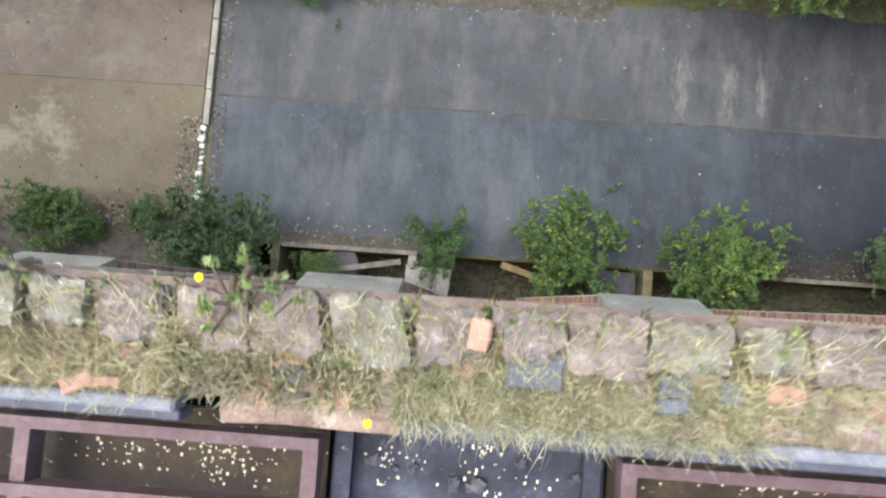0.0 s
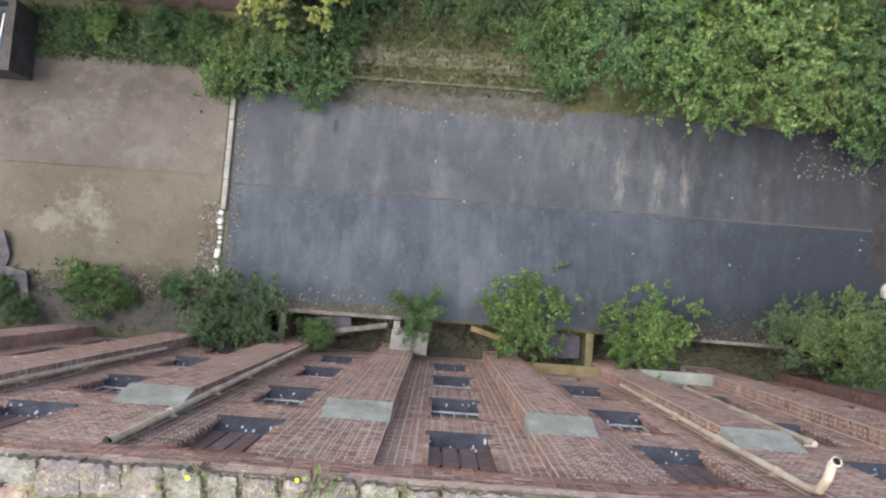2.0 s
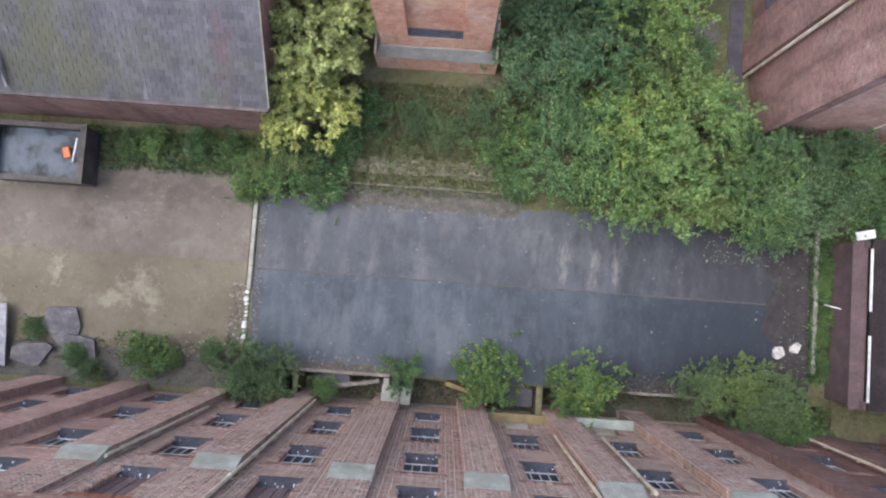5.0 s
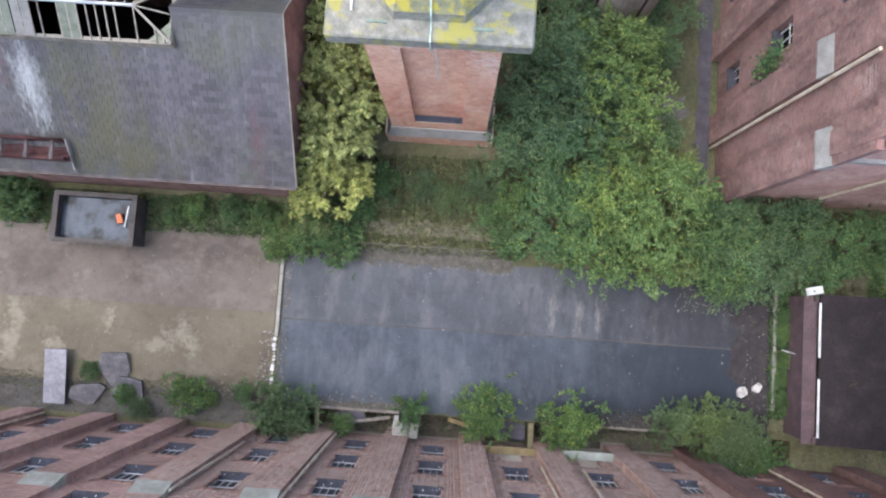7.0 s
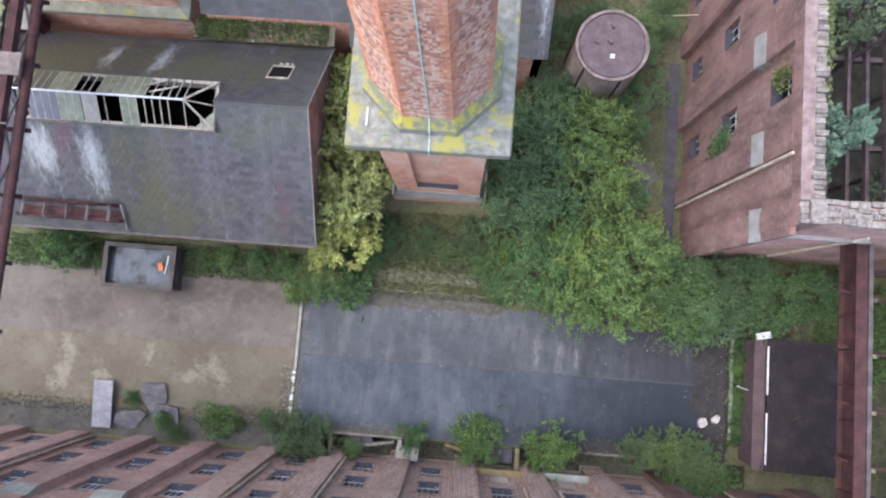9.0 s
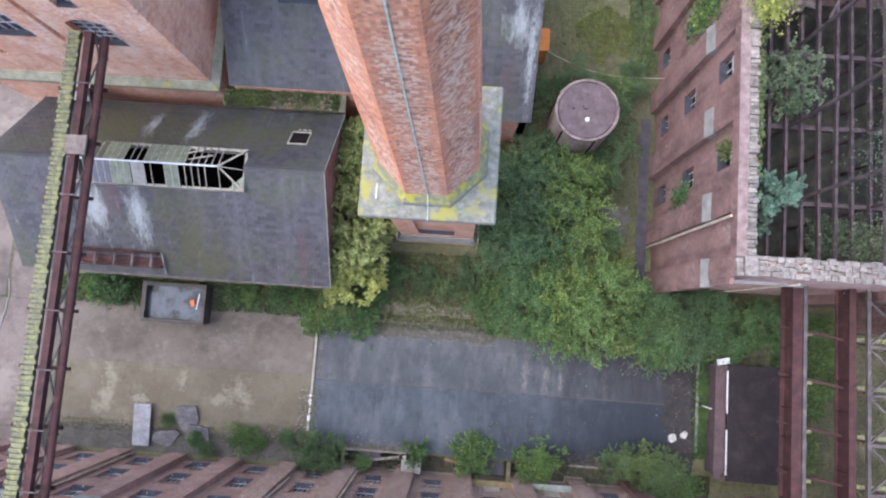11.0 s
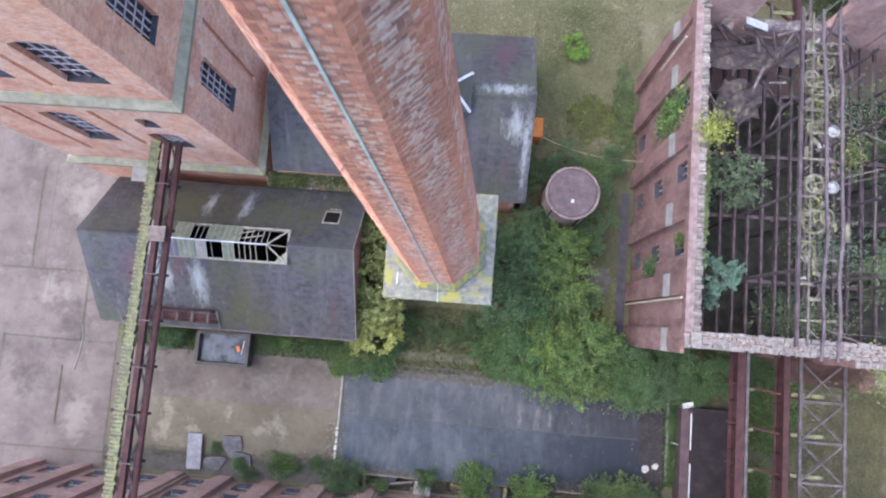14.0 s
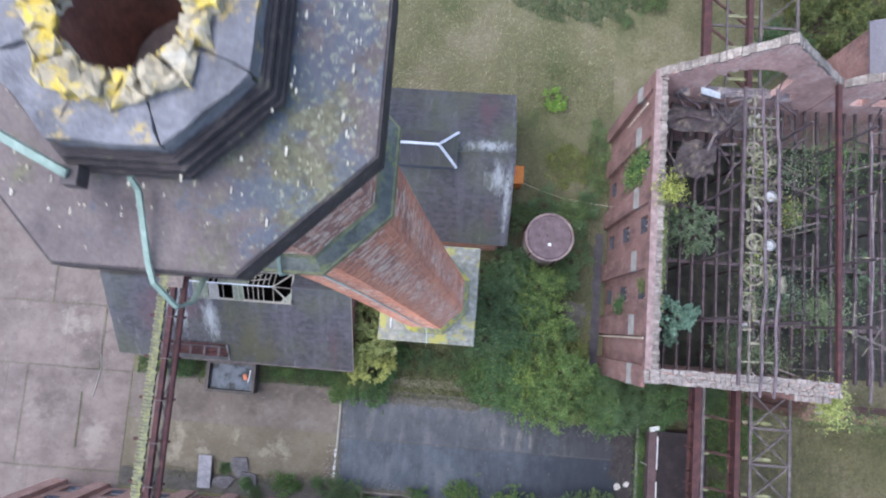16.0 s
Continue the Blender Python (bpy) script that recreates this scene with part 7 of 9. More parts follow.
def ruin_window(y, z0, z1):
    win = base("window", RX0 + 0.4, y, z0, "", "")
    win.parent = ruin
    win.matrix_parent_inverse = ruin.matrix_basis.inverted()
    # A black sheet across the opening stands for the unlit room behind.
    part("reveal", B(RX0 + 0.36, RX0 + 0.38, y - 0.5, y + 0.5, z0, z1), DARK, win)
    part("sill", B(RX0 - 0.04, RX0 + 0.36, y - 0.49, y + 0.49, z0 - 0.02, z0 + 0.06), BLUEBRICK, win)
    for k in range(3):
        part("glazing_bar", B(RX0 + 0.24, RX0 + 0.28, y - 0.4 + k * 0.38, y - 0.36 + k * 0.38, z0, z1), WHITE, win)
    part("glazing_bar", B(RX0 + 0.23, RX0 + 0.27, y - 0.5, y + 0.5, (z0 + z1) / 2, (z0 + z1) / 2 + 0.04), WHITE, win)


for y in RW[0]:
    for z0, z1 in RW[1]:
        ruin_window(y, z0, z1)
for y, z0, z1 in ((13.5, -0.2, 11.5), (27.3, 6.0, 10.6)):
    wall_pipe_bm = bmesh.new()
    bar(wall_pipe_bm, (RX0 - 0.24, y, z0), (RX0 - 0.24, y, z1), 0.06, 10)
    part("drainpipe", wall_pipe_bm, PIPE, ruin, "cream rainwater pipe")
WHITECRUMB = surface("whitened_wall_top", (0.2, 0.168, 0.14), (0.1, 0.083, 0.07), (0.27, 0.235, 0.2), scale=6, fine=28, relief=1.0, spot=(0.5, 0.475, 0.42), spot_at=0.55, spot_scale=24, island=0.25)
CRUMB = surface("crumbling_wall_top", (0.2, 0.17, 0.14), (0.11, 0.09, 0.075), (0.29, 0.26, 0.225), scale=4, fine=25, relief=0.9, spot=(0.4, 0.385, 0.35), spot_at=0.57, spot_scale=10, island=0.5)
rs = random.Random(31)


def crumble(axis, a0, a1, u0, u1, z, step=0.27, jz=0.12):
    u = u0
    while u < u1:
        L = min(step * rs.uniform(0.8, 1.3), u1 - u)
        j = rs.uniform(-0.06, 0.04)
        zz = z + rs.uniform(0, jz)
        bm = B(a0 + j, a1 + rs.uniform(-0.05, 0.05), u, u + L - 0.01, z - 0.12, zz, bevel=0.02) if axis == "x" else B(u, u + L - 0.01, a0 + j, a1 + rs.uniform(-0.05, 0.05), z - 0.12, zz, bevel=0.02)
        part("coping_stone", bm, CRUMB if axis == "x" else WHITECRUMB, ruin)
        u += L


crumble("x", RX0 + 0.12, RX0 + 0.5, RYF + 0.6, RYB, RZ + 0.1, 0.17, 0.14)
part("coping_stone", B(RX0 + 0.06, RX0 + 0.58, RYF - 0.22, RYF + 0.6, RZ, RZ + 0.22, bevel=0.03), WHITECRUMB, ruin)
crumble("x", RX0 - 0.23, RX0 + 0.05, RYF - 0.22, RYF + 0.55, RZ + 0.08, 0.19, 0.09)
for k, (y0, y1) in enumerate(((-0.19, 0.02), (0.03, 0.2), (0.21, 0.4), (0.41, 0.62))):
    crumble("y", RYF + y0, RYF + y1, RX0 + 0.6, RX1 + 0.02, RZ + 0.05, 0.24 + 0.05 * (k % 2), 0.1)
crumble("y", RYF - 0.55, RYF - 0.2, 19.9, RX1 - 0.5, RZ - 0.1, 0.18, 0.14)
part("buttress", B(19.9, RX1 - 0.5, RYF - 0.55, RYF - 0.1, -0.3, RZ - 0.2), BRICK_R, ruin)
# back gables with arched openings
for gx0, gx1, pk in ((RX0, RX1, 17.2), (RX1 + 0.1, RX1 + 10.1, 16.9)):
    xm = (gx0 + gx1) / 2
    bm = bmesh.new()
    n = 24
    cols = []
    for k in range(n):
        x0, x1 = gx0 + (gx1 - gx0) * k / n, gx0 + (gx1 - gx0) * (k + 1) / n
        xc = (x0 + x1) / 2

        def top(x):
            return RZ + (pk - RZ) * (1 - abs(x - xm) / ((gx1 - gx0) / 2))
        d = abs(xc - xm)
        slot = 2.6 < d < 3.5
        if d < 2.0:
            lo = 12.2 + 1.6 * math.sqrt(max(0, 1 - (d / 2.05) ** 2))
            prism(bm, [(x0, 0), (x1, 0), (x1, 9.5), (x0, 9.5)], "y", RYB - 0.45, RYB)
            prism(bm, [(x0, lo), (x1, lo), (x1, top(x1)), (x0, top(x0))], "y", RYB - 0.45, RYB)
        elif slot:
            prism(bm, [(x0, 0), (x1, 0), (x1, 9.4), (x0, 9.4)], "y", RYB - 0.45, RYB)
            prism(bm, [(x0, 10.6), (x1, 10.6), (x1, top(x1)), (x0, top(x0))], "y", RYB - 0.45, RYB)
        else:
            prism(bm, [(x0, 0), (x1, 0), (x1, top(x1)), (x0, top(x0))], "y", RYB - 0.45, RYB)
    bmesh.ops.remove_doubles(bm, verts=bm.verts, dist=0.001)
    part("gable", bm, GABLE, ruin, "brick end gable with an arched opening")
    for s in (-1, 1):
        for k in range(19):
            xa, xb = xm + s * (gx1 - gx0) / 2 * k / 19, xm + s * (gx1 - gx0) / 2 * (k + 1) / 19 - s * rs.uniform(0.0, 0.03)
            up, back = rs.uniform(0.01, 0.09), rs.uniform(0.18, 0.26)
            part("gable_coping", beam(bmesh.new(), (xa, RYB - back, top(xa) + up), (xb, RYB - back, top(xb) + up), rs.uniform(0.42, 0.56), 0.14), CRUMB, ruin)
part("floor", B(RX0 + 0.6, RX1 + 12, RYF + 0.45, RYB - 0.45, 0.02, 0.1), surface("debris_floor", (0.04, 0.04, 0.028), (0.018, 0.018, 0.015), (0.075, 0.07, 0.045), scale=1.2, fine=8, relief=0.9), ruin, "dark olive-brown floor of debris")
BEAMS = surface("charred_rusty_beam", (0.075, 0.055, 0.056), (0.038, 0.03, 0.03), (0.12, 0.092, 0.09), scale=2, fine=20)
PALEBEAM = surface("bleached_lattice", (0.12, 0.1, 0.085), (0.065, 0.053, 0.045), (0.175, 0.15, 0.13), scale=2, fine=20, spot=(0.22, 0.24, 0.08), spot_at=0.58, spot_scale=2)
x = 13.2
k = 0
while x < 33:
    part("floor_beam", beam(bmesh.new(), (x, RYF + 0.4, 8.0 + rs.uniform(-0.05, 0.05)), (x + rs.uniform(-0.12, 0.12), RYB - 0.4, 8.0 + rs.uniform(-0.1, 0.1)), 0.13, 0.22), BEAMS, ruin)
    x += 0.76
VZ_COL = 14.6
for y in (14.9, 18.4, 21.9, 25.4):
    part("main_beam", beam(bmesh.new(), (RX0 + 0.5, y, 7.75), (33, y + rs.uniform(-0.2, 0.2), 7.75), 0.2, 0.3), BEAMS, ruin)
    for x in (15.7, 19.3, 22.6, 26, 29.5):
        part("column", bar(bmesh.new(), (x, y, 0.1), (x, y, 7.6), 0.1, 10), BEAMS, ruin)
        if x < 25:
            part("column", bar(bmesh.new(), (x, y, 7.9), (x, y, VZ_COL), 0.08, 8), BEAMS, ruin)
# the conveyor line above the floors: rails, rungs, idler wheels and buckets
VZ = 14.75
ROTTEN = surface("cream_rotten_timber", (0.16, 0.148, 0.1), (0.08, 0.075, 0.05), (0.25, 0.235, 0.17), scale=4, fine=25, spot=(0.14, 0.155, 0.05), spot_at=0.56, spot_scale=3)
part("conveyor_rail", beam(bmesh.new(), (15.68, RYF + 0.2, VZ), (15.72, RYB - 1.9, VZ), 0.14, 0.16), BEAMS, ruin)
part("conveyor_rail", beam(bmesh.new(), (16.2, RYF + 0.3, VZ - 0.1), (16.25, RYB - 2.0, VZ - 0.1), 0.09, 0.1), PALEBEAM, ruin)
for x, amp, w, reach in ((16.68, 0.17, 0.12, 20), (17.4, 0.13, 0.12, 20), (23.4, 0.1, 0.1, 17), (25.2, 0.12, 0.1, 17)):
    pts = [(x + amp * math.sin(math.pi * k / 16) * (1 + 0.3 * math.sin(1.3 * k)) + rs.uniform(-0.02, 0.02), 11.0 + k * (0.95 if reach == 17 else 0.84), (VZ if x < 20 else 12.6) + 0.1 + 0.08 * math.sin(k)) for k in range(reach)]
    part("bent_rail", ribbon(pts, w, 0.1), surface("mauve_rail", (0.115, 0.088, 0.09), (0.065, 0.05, 0.05), (0.165, 0.13, 0.13), scale=2, fine=20), ruin, "bent weathered rail")
y = 11.7
while y < 26.6:
    xb = rs.choice((16.25, 16.7, 17.35, 17.35, 17.6))
    part("rung", beam(bmesh.new(), (15.7 if rs.random() < 0.7 else 16.2, y, VZ - 0.02), (xb, y + rs.uniform(-0.08, 0.08), VZ + rs.uniform(-0.05, 0.06)), rs.uniform(0.05, 0.13), 0.07), rs.choice((PALEBEAM, ROTTEN, ROTTEN)), ruin)
    y += rs.uniform(0.35, 1.3)


def pulley(x, y, z, r, tilt):
    """An idler wheel: rim, spokes and hub."""
    m = Matrix.Translation((x, y, z)) @ Matrix.Rotation(tilt, 4, "Y")
    bm = bmesh.new()
    loops = [[bm.verts.new(m @ Vector(((r + du) * math.cos(a), (r + du) * math.sin(a), dz))) for du, dz in ((-0.05, -0.07), (0.05, -0.07), (0.03, 0.0), (0.05, 0.07), (-0.05, 0.07))] for a in (k * math.tau / 24 for k in range(24))]
    for p, q in zip(loops, loops[1:] + loops[:1]):
        for k in range(5):
            bm.faces.new((p[k], q[k], q[(k + 1) % 5], p[(k + 1) % 5]))
    bmesh.ops.recalc_face_normals(bm, faces=bm.faces)
    rim = part("pulley", bm, ROTTEN, ruin, "cream and mossy iron pulley wheel")
    part("hub", bar(bmesh.new(), m @ Vector((0, 0, -0.12)), m @ Vector((0, 0, 0.12)), 0.08, 10), ROTTEN, rim)
    for k in range(5):
        a0 = k * math.tau / 5 + 0.4
        part("spoke", beam(bmesh.new(), m @ Vector((0.06 * math.cos(a0), 0.06 * math.sin(a0), 0)), m @ Vector((r * math.cos(a0), r * math.sin(a0), 0)), 0.06, 0.06), ROTTEN, rim)


for x, y, r, tilt in ((16.2, 23.7, 0.36, 0.2), (16.65, 23.1, 0.45, -0.15), (16.3, 21.4, 0.28, 0.5), (16.1, 20.2, 0.3, 0.9), (16.4, 18.8, 0.42, 0.1), (16.4, 17.1, 0.52, -0.1), (17.0, 17.3, 0.36, 0.5), (16.1, 15.7, 0.4, 0.3), (16.5, 15.2, 0.3, 0.9), (17.9, 16.7, 0.42, 1.0), (16.2, 25.2, 0.32, 0.7), (16.8, 24.6, 0.4, 0.2)):
    pulley(x, y, VZ - 0.12, r, tilt)
for x, y in ((17.05, 21.2), (17.05, 18.65)):
    bm = bmesh.new()
    ring(bm, 14, 0.22, VZ - 0.35, 0.29, VZ + 0.2, x, y, caps=False)
    ring(bm, 14, 0.22, VZ - 0.36, 0.24, VZ + 0.06, x, y)
    part("hopper", bm, surface("dirty_enamel", (0.27, 0.27, 0.26), (0.15, 0.15, 0.14), (0.36, 0.36, 0.35), scale=4), ruin, "white enamelled bucket")
for k in range(46):
    x, y = rs.uniform(15.8, 17.5), rs.uniform(14.5, 26.5)
    r = rs.uniform(0.06, 0.2)
    part("rotten_scrap", roughen(B(x - r, x + r, y - r * 0.5, y + r * 0.5, VZ - 0.16, VZ - 0.08 + rs.uniform(0, 0.1), Matrix.Rotation(rs.uniform(0, 3), 4, "Z")), 1, 0.03, k), rs.choice((ROTTEN, ROTTEN, PALEBEAM, CONCRETE)), ruin)
for k in range(18):
    x, y = rs.uniform(15.75, 17.4), rs.uniform(12.0, 26.0)
    part("brace", beam(bmesh.new(), (x, y, VZ - 0.1), (min(x + rs.uniform(0.3, 0.9), 17.6), y + rs.uniform(-1.2, 1.2), VZ - 0.05), 0.05, 0.06), rs.choice((PALEBEAM, BEAMS)), ruin)
part("long_girder", beam(bmesh.new(), (21.85, 11.9, 12.5), (21.8, 28.4, 12.5), 0.22, 0.3), RUST, ruin, "long rust-brown girder")
for i in range(46):
    x0, y0 = rs.uniform(18.2, 31), rs.uniform(12, 27.5)
    a = rs.choice((0, 0.3, -0.35, 1.57, 1.2))
    L = rs.uniform(1.2, 3.8)
    z = rs.uniform(8.4, 12.5)
    part("fallen_bar", beam(bmesh.new(), (x0, y0, z), (x0 + L * math.cos(a), y0 + L * math.sin(a), z + rs.uniform(-0.8, 0.8)), rs.uniform(0.05, 0.1), 0.08), PALEBEAM if i % 2 else BEAMS, ruin)
ROOFING = surface("collapsed_roofing", (0.15, 0.125, 0.12), (0.07, 0.058, 0.06), (0.24, 0.205, 0.19), scale=2.2, fine=12, relief=0.9, spot=(0.34, 0.28, 0.21), spot_at=0.54, spot_scale=1.6)


def sagging_sheet(x, y, z, w, d, seed, slope, label):
    rs2 = random.Random(seed)
    bm = bmesh.new()
    n = 7
    vs = {}
    for i in range(n + 1):
        for j in range(n + 1):
            u, v = i / n - 0.5, j / n - 0.5
            edge = max(abs(u), abs(v)) * 2
            vs[i, j] = bm.verts.new((x + u * w + rs2.uniform(-0.12, 0.12) * edge, y + v * d + rs2.uniform(-0.15, 0.15) * edge, z + slope * v * d - 0.5 * (u * u + v * v) + rs2.uniform(-0.14, 0.14)))
    for i in range(n):
        for j in range(n):
            if (i, j) not in ((0, 0), (n - 1, 0), (0, n - 1)):
                bm.faces.new((vs[i, j], vs[i + 1, j], vs[i + 1, j + 1], vs[i, j + 1]))
    bmesh.ops.solidify(bm, geom=bm.faces[:], thickness=0.05)
    part("collapsed_sheet", bm, ROOFING, ruin, label)


sagging_sheet(15.2, 24.6, 8.9, 2.4, 2.2, 1, 0.25, "sagging sheet of collapsed roofing")
sagging_sheet(15.0, 26.9, 9.6, 3.8, 1.7, 2, -0.2, "torn sheet of collapsed roofing")
sagging_sheet(17.4, 27.3, 9.2, 2.2, 1.4, 3, 0.1, "torn sheet of collapsed roofing")
part("charred_ledge", roughen(B(15.2, 19.4, RYB - 0.5, RYB + 0.05, 9.5, 9.75), 5, 0.07, 7), ROOFING, ruin, "dark rubble in the gable opening")
for sgn in (-1, 1):
    part("charred_ledge", roughen(B((RX0 + RX1) / 2 + sgn * 3.05 - 0.5, (RX0 + RX1) / 2 + sgn * 3.05 + 0.5, RYB - 0.48, RYB + 0.03, 9.38, 9.5), 3, 0.05, 8), ROOFING, ruin)
for i in range(40):
    x0, y0 = rs.uniform(14.0, 21.5), rs.uniform(23.0, 28.2)
    a = rs.uniform(0, 3.14)
    L = rs.uniform(0.6, 2.2)
    z = rs.uniform(8.6, 10.6)
    part("charred_timber", beam(bmesh.new(), (x0, y0, z), (x0 + L * math.cos(a), min(y0 + L * math.sin(a), 28.3), z + rs.uniform(-0.5, 0.5)), rs.uniform(0.06, 0.14), 0.08), rs.choice((BEAMS, BEAMS, ROOFING)), ruin)
part("white_board", B(14.6, 16.2, 28.0, 28.4, 10.6, 10.66, Matrix.Rotation(0.5, 4, "Y")), WHITE, ruin, "white fallen board")
# lower annexe wall beyond the front wall's end
part("annexe_wall", B(RX1, 34, 9.4, 9.9, 0, 8.0), BRICK_R, ruin)
part("annexe_wall", B(RX1 + 0.2, RX1 + 0.7, 9.9, 11.6, 0, 9.0), BRICK_R, ruin)

# ---- girder bridge between the two malting houses ----
bridge = base("girder_bridge", 18.5, 5.5, 0, "rusty girder bridge with lattice bracing", "gantry", "gantries")
QZ = 8.2


def i_girder(x, w, h, name="girder"):
    a, t, z0, z1 = w / 2, 0.02, QZ - h, QZ
    bm = prism(bmesh.new(), [(x - a, z0), (x + a, z0), (x + a, z0 + 0.04), (x + t, z0 + 0.04), (x + t, z1 - 0.04), (x + a, z1 - 0.04), (x + a, z1), (x - a, z1), (x - a, z1 - 0.04), (x - t, z1 - 0.04), (x - t, z0 + 0.04), (x - a, z0 + 0.04)], "y", -0.13, RYF - 0.1)
    g = part(name, bm, RUST, bridge)
    for y in np.arange(0.6, 11, 1.3):
        part("stiffener", B(x - w / 2 + 0.02, x + w / 2 - 0.02, y - 0.02, y + 0.02, QZ - h + 0.04, QZ - 0.04), RUST, g)
    return g


i_girder(16.08, 0.42, 1.1)
i_girder(18.45, 0.3, 1.1)

part("edge_rail", beam(bmesh.new(), (16.42, -0.1, QZ - 0.05), (16.42, RYF - 0.1, QZ - 0.05), 0.16, 0.1), GREYIRON, bridge)
for x in (19.3, 21.6):
    part("lattice_chord", beam(bmesh.new(), (x, -0.1, QZ - 0.3), (x, RYF - 0.1, QZ - 0.3), 0.16, 0.16), GREYIRON, bridge)
for k, y in enumerate(np.arange(0.3, 10.5, 2.1)):
    part("cross_bar", beam(bmesh.new(), (19.3, y, QZ - 0.3), (21.6, y, QZ - 0.3), 0.14, 0.1), GREYIRON, bridge)
    part("brace", beam(bmesh.new(), (19.3, y, QZ - 0.32), (21.6, y + 2.1, QZ - 0.32), 0.1, 0.05), GREYIRON, bridge)
    part("brace", beam(bmesh.new(), (21.6, y, QZ - 0.38), (19.3, y + 2.1, QZ - 0.38), 0.1, 0.05), GREYIRON, bridge)
    part("tie_rod", beam(bmesh.new(), (15.6, y + 0.7, QZ - 0.7), (20.6, y - 0.1, QZ - 0.7), 0.12, 0.1), RUST, bridge)
    part("lichened_clip", B(16.55, 16.95, y + 0.3, y + 0.45, QZ - 0.55, QZ - 0.45), MOSS, bridge)
    part("lichened_clip", B(18.9, 20.6, y + 0.2, y + 0.38, QZ - 0.55, QZ - 0.45), MOSS, bridge)

# ---- dark lean-to at the end of the asphalt ----
shed = base("lean_to_shed", 17.3, 4.3, 0, "dark felt-roofed lean-to with a brown fascia", "shed")
FELT = surface("dark_purple_felt", (0.026, 0.021, 0.022), (0.017, 0.014, 0.015), (0.037, 0.031, 0.03), scale=1.0, fine=10, spec=0.12, spot=(0.06, 0.052, 0.028), spot_at=0.63, spot_scale=1.2)
BROWNWALL = surface("brown_painted_boards", (0.085, 0.058, 0.06), (0.06, 0.042, 0.043), (0.115, 0.08, 0.08), scale=1.5, fine=15)
part("wall", B(15.3, 15.5, 1.4, 7.2, 0, 1.75), BROWNWALL, shed)
part("wall", B(15.5, 18.5, 7.0, 7.2, 0, 1.9), BROWNWALL, shed)
part("wall", B(15.5, 18.5, 1.4, 1.6, 0, 1.9), BROWNWALL, shed)
part("wall", B(18.5, 18.7, 1.4, 7.2, 0, 1.95), BROWNWALL, shed)
part("roof", prism(bmesh.new(), [(15.65, 1.9), (18.9, 2.1), (18.9, 2.2), (15.65, 2.0)], "y", 1.3, 7.3), FELT, shed, "dark purple-brown felt roof")
part("fascia", B(15.1, 15.65, 1.3, 7.3, 1.7, 1.78), BROWNWALL, shed, "brown boarded verge")
for y0, y1 in ((1.6, 3.9), (4.75, 6.95)):
    part("white_strip", B(15.59, 15.66, y0, y1, 1.99, 2.05), WHITE, shed, "white painted batten")
part("end_board", beam(bmesh.new(), (15.1, 7.35, 1.95), (15.75, 7.5, 1.95), 0.3, 0.06), WHITE, shed, "loose white board")

# ---- round tank ----
tank = base("water_tank", 7.17, 19.8, 0, "round riveted iron water tank with a rusty lid", "tank")
part("body", ring(bmesh.new(), 40, 1.62, 0, 1.62, 4.45, 7.17, 19.8), surface("tank_side", (0.26, 0.22, 0.18), (0.14, 0.1, 0.08), (0.34, 0.3, 0.25), scale=2, fine=15, stretch=(1, 1, 0.3)), tank)
part("lid", ring(bmesh.new(), 40, 1.5, 4.45, 1.44, 4.52, 7.17, 19.8), surface("tank_lid", (0.105, 0.078, 0.08), (0.07, 0.052, 0.052), (0.15, 0.11, 0.11), scale=2, fine=15, spot=(0.24, 0.18, 0.15), spot_at=0.66), tank, "dished rust-brown lid")
bm = bmesh.new()
for k in range(40):
    a0, a1 = k * math.tau / 40, (k + 1) * math.tau / 40
    beam(bm, (7.17 + 1.58 * math.cos(a0), 19.8 + 1.58 * math.sin(a0), 4.5), (7.17 + 1.58 * math.cos(a1), 19.8 + 1.58 * math.sin(a1), 4.5), 0.13, 0.12)
part("rim", bm, surface("tank_rim", (0.19, 0.145, 0.135), (0.09, 0.065, 0.06), (0.26, 0.21, 0.19), scale=2), tank)
for x, y, r in ((7.1, 20.0, 0.16), (7.2, 20.7, 0.13), (6.5, 19.9, 0.1)):
    part("hatch", ring(bmesh.new(), 12, r, 4.52, r * 0.9, 4.62, x, y), MATS["tank_lid"], tank)
part("white_tag", B(7.1, 7.3, 19.2, 19.4, 4.52, 4.55), WHITE, tank, "white square tag")
for a in (0.3, 1.4, 2.6, 3.9, 5.0):
    part("stave", beam(bmesh.new(), (7.17 + 1.66 * math.cos(a), 19.8 + 1.66 * math.sin(a), 0), (7.17 + 1.66 * math.cos(a), 19.8 + 1.66 * math.sin(a), 4.4), 0.08, 0.08), RUST, tank)

# ---- flooded skip ----
skip = base("skip", -14.6, 8.5, 0, "grey open steel skip flooded with rainwater", "skip")
SK = surface("skip_paint", (0.07, 0.062, 0.055), (0.042, 0.037, 0.033), (0.1, 0.09, 0.08), scale=2, fine=15)
for n_, q in (("side", (-16.35, -12.9, 7.45, 7.57)), ("side", (-16.35, -12.9, 9.4, 9.52)), ("end", (-16.35, -16.2, 7.57, 9.4)), ("end", (-13.05, -12.9, 7.57, 9.4))):
    part(n_, B(*q, 0.05, 1.15), SK, skip)
for q in ((-16.42, -12.83, 7.38, 7.58), (-16.42, -12.83, 9.39, 9.59), (-16.42, -16.19, 7.58, 9.39), (-13.06, -12.83, 7.58, 9.39)):
    part("rim", B(*q, 1.15, 1.23), SK, skip)
part("bottom", B(-16.2, -13.05, 7.57, 9.4, 0.05, 0.12), SK, skip)
